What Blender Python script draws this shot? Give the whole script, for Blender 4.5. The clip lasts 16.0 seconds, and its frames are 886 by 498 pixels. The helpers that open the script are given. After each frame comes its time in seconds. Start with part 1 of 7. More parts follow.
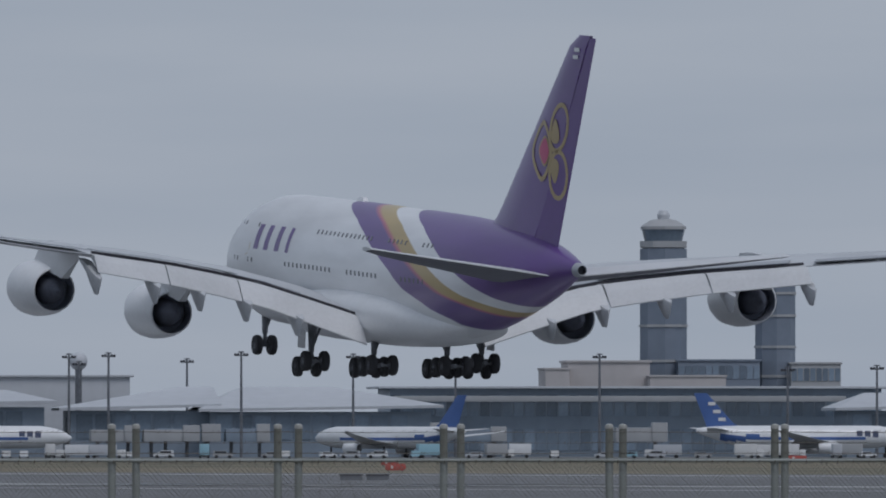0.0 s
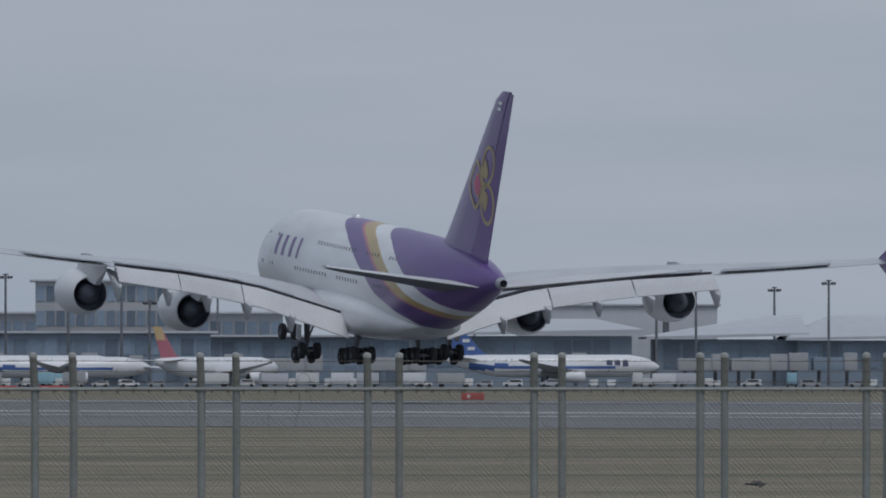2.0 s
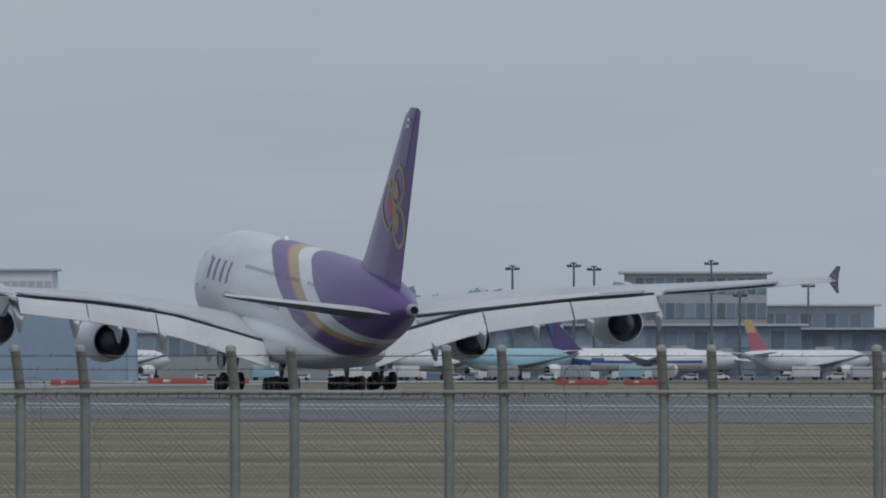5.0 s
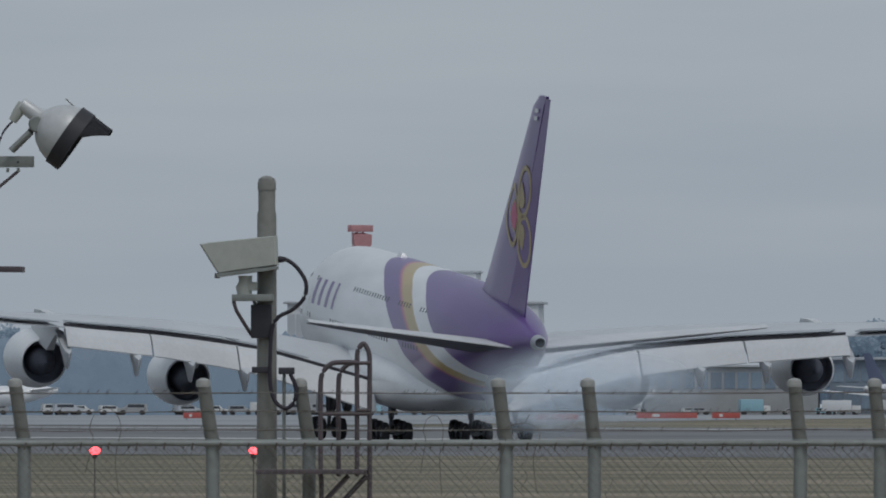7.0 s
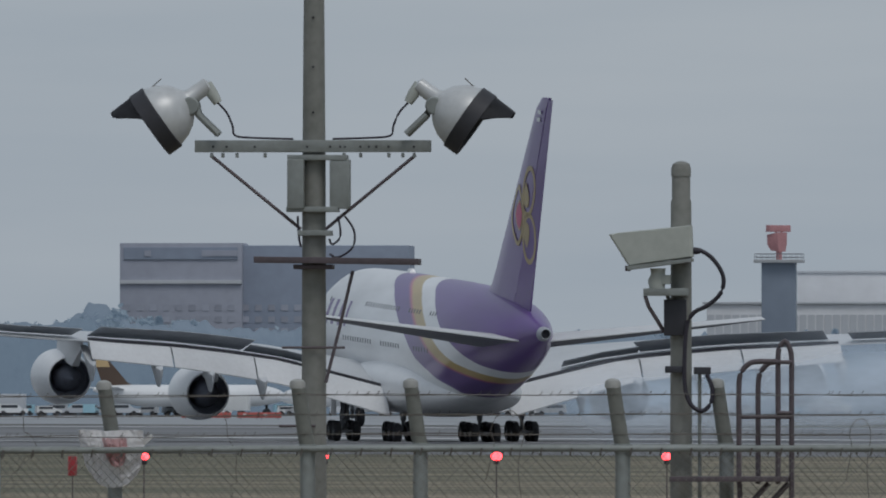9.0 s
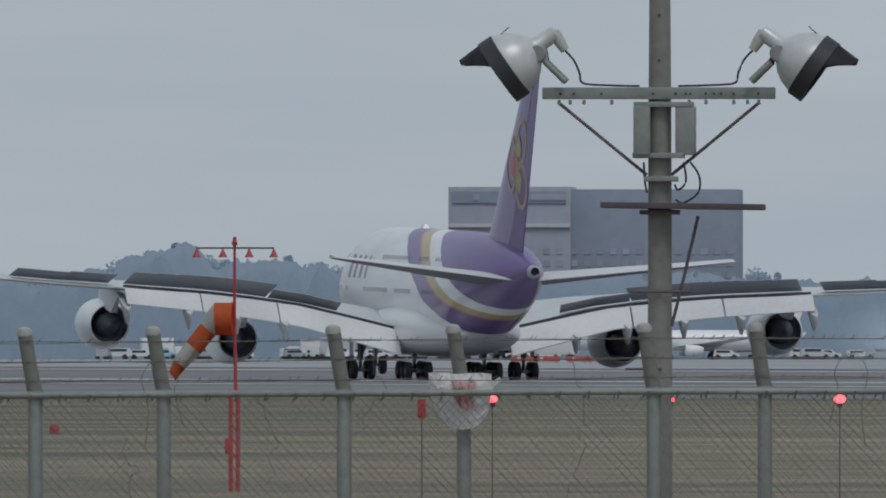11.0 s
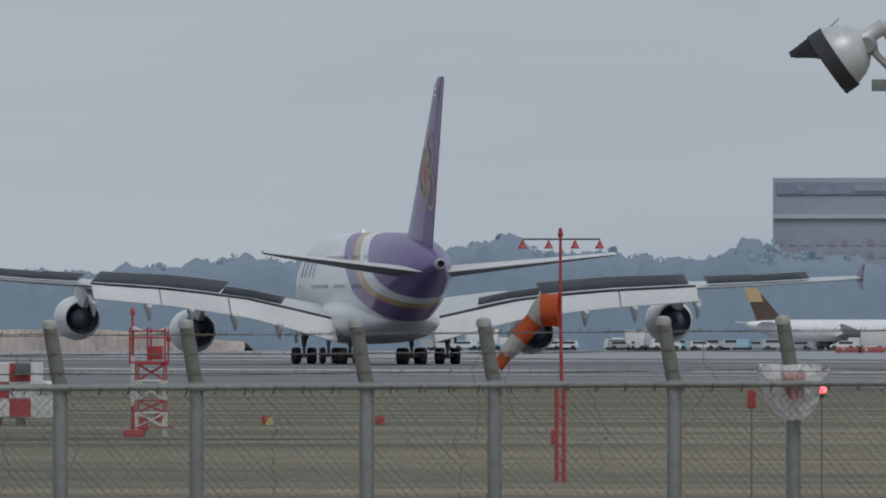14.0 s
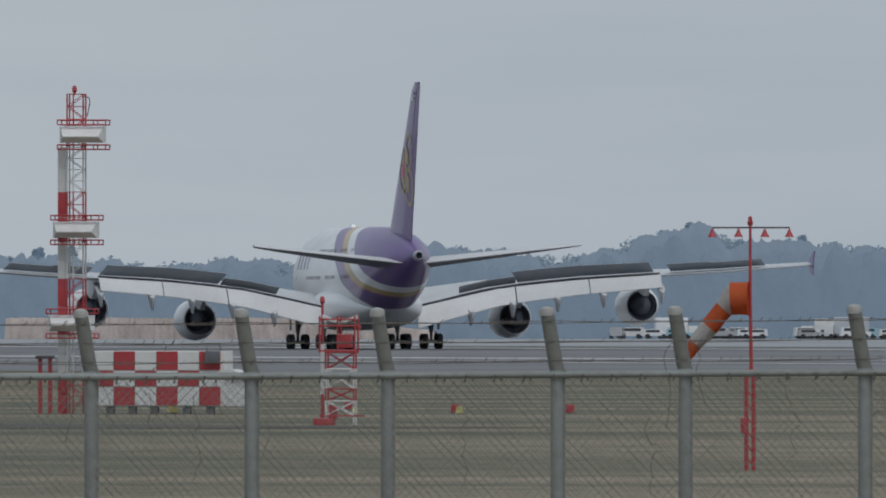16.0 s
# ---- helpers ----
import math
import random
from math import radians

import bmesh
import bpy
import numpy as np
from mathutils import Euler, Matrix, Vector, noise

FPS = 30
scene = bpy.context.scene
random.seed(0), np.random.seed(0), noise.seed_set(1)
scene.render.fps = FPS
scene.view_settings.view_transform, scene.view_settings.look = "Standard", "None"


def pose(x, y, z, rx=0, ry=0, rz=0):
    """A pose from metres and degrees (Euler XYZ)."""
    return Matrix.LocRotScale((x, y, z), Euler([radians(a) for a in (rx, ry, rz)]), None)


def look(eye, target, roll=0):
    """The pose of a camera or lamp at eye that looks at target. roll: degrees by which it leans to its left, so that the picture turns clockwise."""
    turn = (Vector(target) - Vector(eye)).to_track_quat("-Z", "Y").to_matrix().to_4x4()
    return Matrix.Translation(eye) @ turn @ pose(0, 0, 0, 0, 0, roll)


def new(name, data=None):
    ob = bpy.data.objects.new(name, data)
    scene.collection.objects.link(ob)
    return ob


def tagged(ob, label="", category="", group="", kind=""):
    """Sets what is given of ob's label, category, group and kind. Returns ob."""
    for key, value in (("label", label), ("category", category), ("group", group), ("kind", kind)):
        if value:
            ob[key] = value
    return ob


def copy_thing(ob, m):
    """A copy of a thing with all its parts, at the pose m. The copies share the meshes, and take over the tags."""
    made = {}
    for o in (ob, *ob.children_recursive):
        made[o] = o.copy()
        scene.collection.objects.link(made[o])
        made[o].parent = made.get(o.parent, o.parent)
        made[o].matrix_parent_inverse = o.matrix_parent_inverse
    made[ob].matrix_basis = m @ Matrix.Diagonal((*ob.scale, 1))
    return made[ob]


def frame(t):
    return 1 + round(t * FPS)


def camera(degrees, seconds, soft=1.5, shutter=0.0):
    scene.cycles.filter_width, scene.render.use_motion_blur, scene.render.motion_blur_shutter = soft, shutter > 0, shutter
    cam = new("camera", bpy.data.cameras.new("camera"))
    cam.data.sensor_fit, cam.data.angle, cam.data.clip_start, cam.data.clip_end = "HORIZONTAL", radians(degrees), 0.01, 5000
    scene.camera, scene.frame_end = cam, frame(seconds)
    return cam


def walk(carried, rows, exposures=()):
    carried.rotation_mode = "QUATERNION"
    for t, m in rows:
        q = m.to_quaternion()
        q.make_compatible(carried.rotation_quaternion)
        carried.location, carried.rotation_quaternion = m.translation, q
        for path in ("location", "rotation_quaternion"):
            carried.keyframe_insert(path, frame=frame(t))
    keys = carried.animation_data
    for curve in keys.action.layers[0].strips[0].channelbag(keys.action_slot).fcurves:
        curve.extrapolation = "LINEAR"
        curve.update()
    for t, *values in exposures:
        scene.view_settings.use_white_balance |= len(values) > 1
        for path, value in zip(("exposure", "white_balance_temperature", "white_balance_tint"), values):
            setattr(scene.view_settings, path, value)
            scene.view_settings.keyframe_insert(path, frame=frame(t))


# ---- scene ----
# ---- camera and its way ----
cam = camera(3.0, 16.0, soft=1.9)
EYE = 4.2

CAMERA_ROWS = [  # seconds, metres aside, metres along the approach, pan to the right, tilt up
    (0, 2.549, 0.50, 3.2146, 0.5971),
    (0.5, 2.551, 0.14, 2.6057, 0.5243),
    (0.7, 2.552, 0.00, 2.4075, 0.5033),
    (1, 2.551, 0.00, 2.1124, 0.4631),
    (1.5, 2.549, 0.00, 1.6206, 0.4153),
    (2, 2.540, 0.62, 1.2256, 0.3559),
    (2.3, 2.535, 1.00, 1.1164, 0.3425),
    (2.5, 2.525, 1.80, 1.0301, 0.3177),
    (3, 2.498, 3.90, 0.4339, 0.3502),
    (3.2, 2.486, 4.80, 0.2893, 0.3559),
    (5.3, 1.978, 53.20, -1.0725, 0.3177),
    (5.5, 1.936, 57.10, -1.2995, 0.2985),
    (6, 1.462, 67.24, -1.6171, 0.3154),
    (6.5, 0.957, 78.00, -1.9536, 0.3700),
    (7, 0.392, 89.00, -2.4084, 0.4466),
    (7.5, 0.134, 94.80, -2.7808, 0.4923),
    (8, 0.000, 96.66, -3.0719, 0.5162),
    (8.5, 0.000, 97.29, -3.4074, 0.4975),
    (9, 0.000, 97.10, -3.8288, 0.4484),
    (9.5, 0.000, 96.39, -4.1627, 0.4282),
    (9.7, 0.000, 96.10, -4.3078, 0.4033),
    (12, 0.000, 95.36, -5.2969, 0.2182),
    (12.5, 0.000, 95.20, -5.5328, 0.2507),
    (13, 0.000, 95.17, -5.7630, 0.2277),
    (13.5, 0.000, 95.14, -5.8612, 0.2162),
    (14, 0.000, 95.11, -6.0379, 0.2277),
    (14.5, 0.000, 95.09, -6.2948, 0.2105),
    (15, 0.000, 95.06, -6.3968, 0.2115),
    (15.2, 0.000, 95.05, -6.4574, 0.2067),
    (15.5, 0.000, 95.03, -6.5484, 0.2019),
    (16, 0.000, 95.00, -6.6790, 0.1885),
]
AIRLINER_ROWS = [  # seconds, x, y, z, heading to the left, nose up, roll
    (0, 65.60, 1176.79, 7.80, 16.72, 3.03, 0.70),
    (0.5, 55.85, 1240.52, 6.52, 16.32, 3.22, 0.76),
    (1, 46.34, 1304.24, 5.32, 15.92, 3.41, 0.81),
    (1.5, 36.92, 1367.96, 4.40, 15.50, 3.60, 0.87),
    (2, 27.88, 1433.77, 3.63, 15.17, 3.82, 0.68),
    (2.3, 21.45, 1473.27, 3.18, 14.90, 3.94, 0.57),
    (2.5, 18.45, 1480.58, 2.52, 14.84, 4.00, 0.46),
    (3, 8.41, 1498.90, 1.77, 14.70, 4.14, 0.20),
    (3.2, 3.97, 1506.23, 1.74, 14.64, 4.20, 0.09),
    (5.5, -34.10, 1363.27, 0.45, 14.47, 3.77, -0.20),
    (6, -39.25, 1317.98, 0.33, 14.10, 4.21, -0.10),
    (6.2, -39.52, 1299.91, 0.28, 13.95, 4.38, -0.06),
    (6.5, -44.34, 1280.42, 0.27, 14.05, 4.18, 0.19),
    (7, -48.01, 1210.02, 0.26, 14.21, 3.84, 0.62),
    (7.5, -53.31, 1175.04, -0.17, 14.47, 3.50, 0.43),
    (8, -61.45, 1206.89, -0.17, 14.73, 3.15, 0.24),
    (8.2, -64.04, 1206.27, -0.17, 14.84, 3.02, 0.17),
    (8.5, -69.88, 1228.50, -0.17, 15.17, 2.62, 0.20),
    (9, -78.76, 1265.59, -0.17, 15.71, 1.97, 0.25),
    (9.5, -87.36, 1290.42, -0.17, 15.88, 1.59, 0.60),
    (9.7, -89.90, 1300.42, -0.17, 15.95, 1.44, 0.74),
    (12, -128.00, 1438.28, -0.17, 15.15, 0.22, 0.24),
    (12.5, -136.00, 1468.28, -0.17, 14.98, -0.04, 0.14),
    (13, -144.20, 1494.86, -0.17, 15.08, 0.04, 0.27),
    (13.2, -146.80, 1505.57, -0.17, 15.12, 0.07, 0.33),
    (13.5, -151.93, 1524.21, -0.17, 15.04, 0.03, 0.29),
    (14, -160.20, 1555.30, -0.17, 14.90, -0.03, 0.23),
    (14.5, -168.41, 1586.40, -0.17, 14.76, -0.09, 0.18),
    (15, -175.74, 1610.51, -0.17, 14.93, -0.12, -0.10),
    (15.2, -178.69, 1620.16, -0.17, 15.00, -0.13, -0.21),
    (15.5, -183.57, 1637.89, -0.17, 14.94, -0.14, -0.26),
    (16, -191.41, 1667.48, -0.17, 14.85, -0.15, -0.33),
]


def camera_pose(aside, along, pan, tilt):
    p, q = radians(pan), radians(tilt)
    eye = Vector((aside, along, EYE))
    return look(eye, eye + 100 * Vector((math.sin(p) * math.cos(q), math.cos(p) * math.cos(q), math.sin(q))))


walk(cam, [(t, camera_pose(s, a, p, q)) for t, s, a, p, q in CAMERA_ROWS],
     [(0, -0.04, 6150, 14), (3.2, 0.05, 6250, 12), (5.5, 0.08, 6350, 11), (7.0, 0.0, 6400, 10), (8.2, -0.12, 6400, 10), (9.0, 0.02, 6400, 10), (12.5, 0.2, 6500, 10), (16, 0.22, 6500, 10)])

# ---- overcast daylight ----
SUN_EL, SUN_AZ = 58, 150
world = bpy.data.worlds.new("overcast_sky")
scene.world = world
world.use_nodes = True
wn, wl = world.node_tree.nodes, world.node_tree.links
wn.clear()
wout = wn.new("ShaderNodeOutputWorld")
wbg = wn.new("ShaderNodeBackground")
sky = wn.new("ShaderNodeTexSky")
sky.sky_type, sky.sun_disc = "NISHITA", False
sky.sun_elevation, sky.sun_rotation = radians(SUN_EL), radians(SUN_AZ)
wco = wn.new("ShaderNodeTexCoord")
wmap = wn.new("ShaderNodeMapping")
wmap.inputs["Scale"].default_value = (9, 9, 75)
wnoise = wn.new("ShaderNodeTexNoise")
wnoise.inputs["Scale"].default_value, wnoise.inputs["Detail"].default_value = 1.6, 4
wramp = wn.new("ShaderNodeValToRGB")
wramp.color_ramp.elements[0].position, wramp.color_ramp.elements[0].color = 0.3, (3.10, 3.58, 4.12, 1)
wramp.color_ramp.elements[1].position, wramp.color_ramp.elements[1].color = 0.72, (3.75, 4.14, 4.55, 1)
wmix = wn.new("ShaderNodeMixRGB")
wmix.inputs[0].default_value = 0.93
wl.new(wco.outputs["Generated"], wmap.inputs[0])
wl.new(wmap.outputs[0], wnoise.inputs["Vector"])
wl.new(wnoise.outputs[0], wramp.inputs[0])
wl.new(sky.outputs[0], wmix.inputs[1])
wl.new(wramp.outputs[0], wmix.inputs[2])
wl.new(wmix.outputs[0], wbg.inputs[0])
wbg.inputs[1].default_value = 0.1
wl.new(wbg.outputs[0], wout.inputs[0])
sun = new("sun", bpy.data.lights.new("sun", "SUN"))
sun.data.energy, sun.data.angle, sun.data.color = 0.9, radians(25), (1, 0.97, 0.93)
sun.matrix_world = look((0, 0, 100), Vector((0, 0, 100)) - 10 * Vector((math.sin(radians(SUN_AZ)) * math.cos(radians(SUN_EL)), math.cos(radians(SUN_AZ)) * math.cos(radians(SUN_EL)), math.sin(radians(SUN_EL)))))


# ---- materials ----
def mat(name, col, rough=0.6, metal=0.0, var=0.12, scale=1.0, grime=None, bump=0.0, spec=0.5, coat=0.0, pieces=0.0):
    m = bpy.data.materials.new(name)
    m.use_nodes = True
    n, l = m.node_tree.nodes, m.node_tree.links
    b = n["Principled BSDF"]
    b.inputs["Roughness"].default_value, b.inputs["Metallic"].default_value = rough, metal
    b.inputs["Specular IOR Level"].default_value = spec
    b.inputs["Coat Weight"].default_value = coat
    co = n.new("ShaderNodeTexCoord")
    big, fine = n.new("ShaderNodeTexNoise"), n.new("ShaderNodeTexNoise")
    big.inputs["Scale"].default_value, big.inputs["Detail"].default_value = 0.35 * scale, 5
    fine.inputs["Scale"].default_value, fine.inputs["Detail"].default_value = 6 * scale, 6
    l.new(co.outputs["Object"], big.inputs["Vector"])
    l.new(co.outputs["Object"], fine.inputs["Vector"])
    r = n.new("ShaderNodeValToRGB")
    g = grime or tuple(c * (1 - 2.2 * var) for c in col)
    r.color_ramp.elements[0].position, r.color_ramp.elements[0].color = 0.3, (*g, 1)
    r.color_ramp.elements[1].position, r.color_ramp.elements[1].color = 0.62, (*col, 1)
    mx = n.new("ShaderNodeMath")
    mx.operation = "MULTIPLY_ADD"
    mx.inputs[1].default_value = 0.35
    l.new(fine.outputs[0], mx.inputs[0])
    sc = n.new("ShaderNodeMath")
    sc.operation = "MULTIPLY"
    sc.inputs[1].default_value = 0.68
    l.new(big.outputs[0], sc.inputs[0])
    l.new(sc.outputs[0], mx.inputs[2])
    l.new(mx.outputs[0], r.inputs[0])
    colour = r.outputs[0]
    if pieces:
        info = n.new("ShaderNodeObjectInfo")
        hsv = n.new("ShaderNodeHueSaturation")
        mr = n.new("ShaderNodeMapRange")
        mr.inputs[3].default_value, mr.inputs[4].default_value = 1 - pieces, 1 + pieces
        l.new(info.outputs["Random"], mr.inputs[0])
        l.new(mr.outputs[0], hsv.inputs["Value"])
        l.new(colour, hsv.inputs["Color"])
        colour = hsv.outputs[0]
    l.new(colour, b.inputs["Base Color"])
    if bump:
        bp = n.new("ShaderNodeBump")
        bp.inputs["Strength"].default_value, bp.inputs["Distance"].default_value = bump, 0.05 / scale
        l.new(fine.outputs[0], bp.inputs["Height"])
        l.new(bp.outputs[0], b.inputs["Normal"])
    return m


def glow(name, col, strength):
    m = bpy.data.materials.new(name)
    m.use_nodes = True
    b = m.node_tree.nodes["Principled BSDF"]
    b.inputs["Base Color"].default_value = (*col, 1)
    b.inputs["Emission Color"].default_value = (*col, 1)
    b.inputs["Emission Strength"].default_value = strength
    return m


WHITE = mat("white_paint", (0.78, 0.79, 0.80), 0.35, var=0.06, scale=0.5, coat=0.2)
FLAP = mat("flap_paint", (0.66, 0.67, 0.68), 0.45, var=0.08, scale=0.6)
WINGGREY = mat("wing_grey_paint", (0.56, 0.58, 0.60), 0.42, var=0.1, scale=0.6)
SPOILER = mat("spoiler_underside_shade", (0.34, 0.365, 0.40), 0.55, var=0.12)
SPOILERTOP = mat("spoiler_top_grey", (0.38, 0.40, 0.43), 0.5, var=0.1)
# grey underside paint, darkened further to hold the shade below the tailplane
TAILUNDER = mat("tailplane_underside_shade", (0.15, 0.155, 0.185), 0.5, var=0.12)
PURPLE = mat("purple_paint", (0.115, 0.05, 0.235), 0.32, var=0.08, scale=0.4, coat=0.25)
GOLD = mat("gold_paint", (0.43, 0.33, 0.17), 0.4, var=0.08)
PINK = mat("pink_paint", (0.55, 0.09, 0.2), 0.4, var=0.08)
DARK = mat("dark_metal", (0.075, 0.075, 0.088), 0.55, 0.4, var=0.2)
CORE = mat("exhaust_core", (0.15, 0.16, 0.20), 0.75, 0.1, var=0.2)
DUCT = mat("duct_lining", (0.32, 0.35, 0.43), 0.7, var=0.15)
RUBBER = mat("tyre_rubber", (0.045, 0.045, 0.05), 0.85, var=0.2, scale=3)
STEEL = mat("gear_steel", (0.22, 0.23, 0.25), 0.45, 0.5, var=0.2, scale=2)
GLASS = mat("window_glass", (0.05, 0.055, 0.065), 0.15, var=0.05, spec=0.7)
CABINGLASS = mat("cabin_glass", (0.17, 0.175, 0.19), 0.2, var=0.08, spec=0.6)
GALV = mat("galvanised_steel", (0.30, 0.32, 0.31), 0.55, 0.25, var=0.22, scale=2.5, grime=(0.17, 0.18, 0.165), bump=0.15)
POLE = mat("weathered_pole", (0.25, 0.25, 0.23), 0.7, 0.0, var=0.2, scale=2.5, grime=(0.14, 0.145, 0.125), bump=0.2)
WIRE = mat("rusty_wire", (0.19, 0.18, 0.165), 0.7, 0.4, var=0.25, scale=3, grime=(0.10, 0.075, 0.06))


def livery():
    """White nose, then purple, gold, white and purple sweeping down and aft."""
    m = bpy.data.materials.new("airline_livery")
    m.use_nodes = True
    n, l = m.node_tree.nodes, m.node_tree.links
    b = n["Principled BSDF"]
    b.inputs["Roughness"].default_value, b.inputs["Coat Weight"].default_value = 0.33, 0.25
    co, sep = n.new("ShaderNodeTexCoord"), n.new("ShaderNodeSeparateXYZ")
    l.new(co.outputs["Object"], sep.inputs[0])
    zr = n.new("ShaderNodeMapRange")
    zr.inputs[1].default_value, zr.inputs[2].default_value = 3.0, 12.0
    l.new(sep.outputs["Z"], zr.inputs[0])
    sweep = n.new("ShaderNodeValToRGB")
    el = sweep.color_ramp.elements
    pts = ((0, -38), (0.167, -30), (0.233, -26), (0.278, -24), (0.367, -19.5), (0.444, -17), (0.567, -13.6), (0.756, -8.3), (0.844, -5.3), (0.956, 0))
    el[0].position, el[1].position = 0, 0.956
    for p, g in pts:
        e = el[0] if p == 0 else el[-1] if p == 0.956 else el.new(p)
        v = (g + 40) / 40
        e.color = (v, v, v, 1)
    l.new(zr.outputs[0], sweep.inputs[0])
    back = n.new("ShaderNodeMapRange")
    back.inputs[3].default_value, back.inputs[4].default_value = -40, 0
    l.new(sweep.outputs[0], back.inputs[0])
    q = n.new("ShaderNodeMath")
    q.operation = "SUBTRACT"
    l.new(sep.outputs["Y"], q.inputs[0])
    l.new(back.outputs[0], q.inputs[1])
    qr = n.new("ShaderNodeMapRange")
    qr.inputs[1].default_value, qr.inputs[2].default_value = -20, 20
    # the leading purple band broadens towards the belly
    broad = n.new("ShaderNodeMapRange")
    broad.inputs[1].default_value, broad.inputs[2].default_value, broad.inputs[3].default_value, broad.inputs[4].default_value = 4.2, 7.5, 0.45, 1.0
    l.new(sep.outputs["Z"], broad.inputs[0])
    ahead, behind, narrowed, total = (n.new("ShaderNodeMath") for _ in range(4))
    ahead.operation, behind.operation, narrowed.operation, total.operation = "MAXIMUM", "MINIMUM", "MULTIPLY", "ADD"
    over = n.new("ShaderNodeMath")
    over.operation = "SUBTRACT"
    over.inputs[1].default_value = 3.92
    l.new(q.outputs[0], over.inputs[0])
    l.new(over.outputs[0], ahead.inputs[0])
    ahead.inputs[1].default_value = 0
    l.new(q.outputs[0], behind.inputs[0])
    behind.inputs[1].default_value = 3.92
    l.new(ahead.outputs[0], narrowed.inputs[0])
    l.new(broad.outputs[0], narrowed.inputs[1])
    l.new(narrowed.outputs[0], total.inputs[0])
    l.new(behind.outputs[0], total.inputs[1])
    l.new(total.outputs[0], qr.inputs[0])
    band = n.new("ShaderNodeValToRGB")
    band.color_ramp.interpolation = "LINEAR"
    purple, gold, white, pink = (0.115, 0.05, 0.235, 1), (0.46, 0.33, 0.12, 1), (0.78, 0.79, 0.80, 1), (0.45, 0.10, 0.16, 1)
    be = band.color_ramp.elements
    stops = [(0.0, purple), (0.376, purple), (0.379, white), (0.485, white), (0.490, gold), (0.560, gold), (0.578, pink), (0.598, purple), (0.716, purple), (0.719, white)]
    be[0].position, be[0].color = stops[0]
    be[1].position, be[1].color = stops[-1]
    for p, c in stops[1:-1]:
        be.new(p).color = c
    l.new(qr.outputs[0], band.inputs[0])
    dirt, big = n.new("ShaderNodeTexNoise"), n.new("ShaderNodeMapRange")
    dirt.inputs["Scale"].default_value, dirt.inputs["Detail"].default_value = 0.5, 6
    stretch = n.new("ShaderNodeMapping")
    stretch.inputs["Scale"].default_value = (1, 0.25, 1.4)
    l.new(co.outputs["Object"], stretch.inputs[0])
    l.new(stretch.outputs[0], dirt.inputs["Vector"])
    big.inputs[1].default_value, big.inputs[2].default_value, big.inputs[3].default_value, big.inputs[4].default_value = 0.3, 0.7, 0.86, 1.05
    l.new(dirt.outputs[0], big.inputs[0])
    hsv = n.new("ShaderNodeHueSaturation")
    l.new(big.outputs[0], hsv.inputs["Value"])
    l.new(band.outputs[0], hsv.inputs["Color"])
    l.new(hsv.outputs[0], b.inputs["Base Color"])
    return m


LIVERY = livery()


# ---- mesh helpers ----
def part(name, bm, material, parent=None, label="", smooth=40, m=None):
    me = bpy.data.meshes.new(name)
    bm.normal_update()
    bm.to_mesh(me)
    bm.free()
    for x in material if isinstance(material, (list, tuple)) else [material]:
        me.materials.append(x)
    if smooth:
        me.polygons.foreach_set("use_smooth", [True] * len(me.polygons))
        me.set_sharp_from_angle(angle=radians(smooth))
    ob = new(name, me)
    if parent:
        ob.parent = parent
    if m is not None:
        ob.matrix_basis = m
    if label:
        tagged(ob, label)
    return ob


def share(name, ob, m, parent):
    o = new(name, ob.data)
    o.parent, o.matrix_basis = parent, m
    return o


def loft(bm, rings, cap=True, mi=0):
    vs = [[bm.verts.new(p) for p in r] for r in rings]
    k = len(vs[0])
    for a, b in zip(vs, vs[1:]):
        for i in range(k):
            bm.faces.new((a[i], a[(i + 1) % k], b[(i + 1) % k], b[i])).material_index = mi
    if cap:
        bm.faces.new(vs[0][::-1]).material_index = mi
        bm.faces.new(vs[-1]).material_index = mi
    return bm


def fixn(bm):
    bmesh.ops.recalc_face_normals(bm, faces=bm.faces)
    return bm


def box(bm, cx, cy, cz, sx, sy, sz, bevel=0.0, mi=0, rot=None):
    r = bmesh.ops.create_cube(bm, size=1)
    vs = r["verts"]
    bmesh.ops.scale(bm, vec=(sx, sy, sz), verts=vs)
    faces = {f for v in vs for f in v.link_faces}
    if bevel:
        ed = list({e for v in vs for e in v.link_edges})
        out = bmesh.ops.bevel(bm, geom=ed, offset=bevel, segments=2, affect="EDGES", profile=0.6)
        vs = list({v for f in out["faces"] for v in f.verts} | {v for v in vs if v.is_valid})
        faces = {f for v in vs for f in v.link_faces}
    for f in faces:
        f.material_index = mi
    if rot:
        bmesh.ops.transform(bm, matrix=rot, verts=vs)
    bmesh.ops.translate(bm, vec=(cx, cy, cz), verts=vs)
    return bm


def tube(bm, pts, r, n=8, mi=0, cap=True):
    pts = [Vector(p) for p in pts]
    rs = r if isinstance(r, (list, tuple)) else [r] * len(pts)
    rings = []
    for i, p in enumerate(pts):
        d = (pts[min(i + 1, len(pts) - 1)] - pts[max(i - 1, 0)]).normalized()
        ref = Vector((0, 0, 1)) if abs(d.z) < 0.9 else Vector((1, 0, 0))
        a = d.cross(ref).normalized()
        b = d.cross(a)
        rings.append([p + rs[i] * (a * math.cos(2 * math.pi * k / n) + b * math.sin(2 * math.pi * k / n)) for k in range(n)])
    return loft(bm, rings, cap, mi)


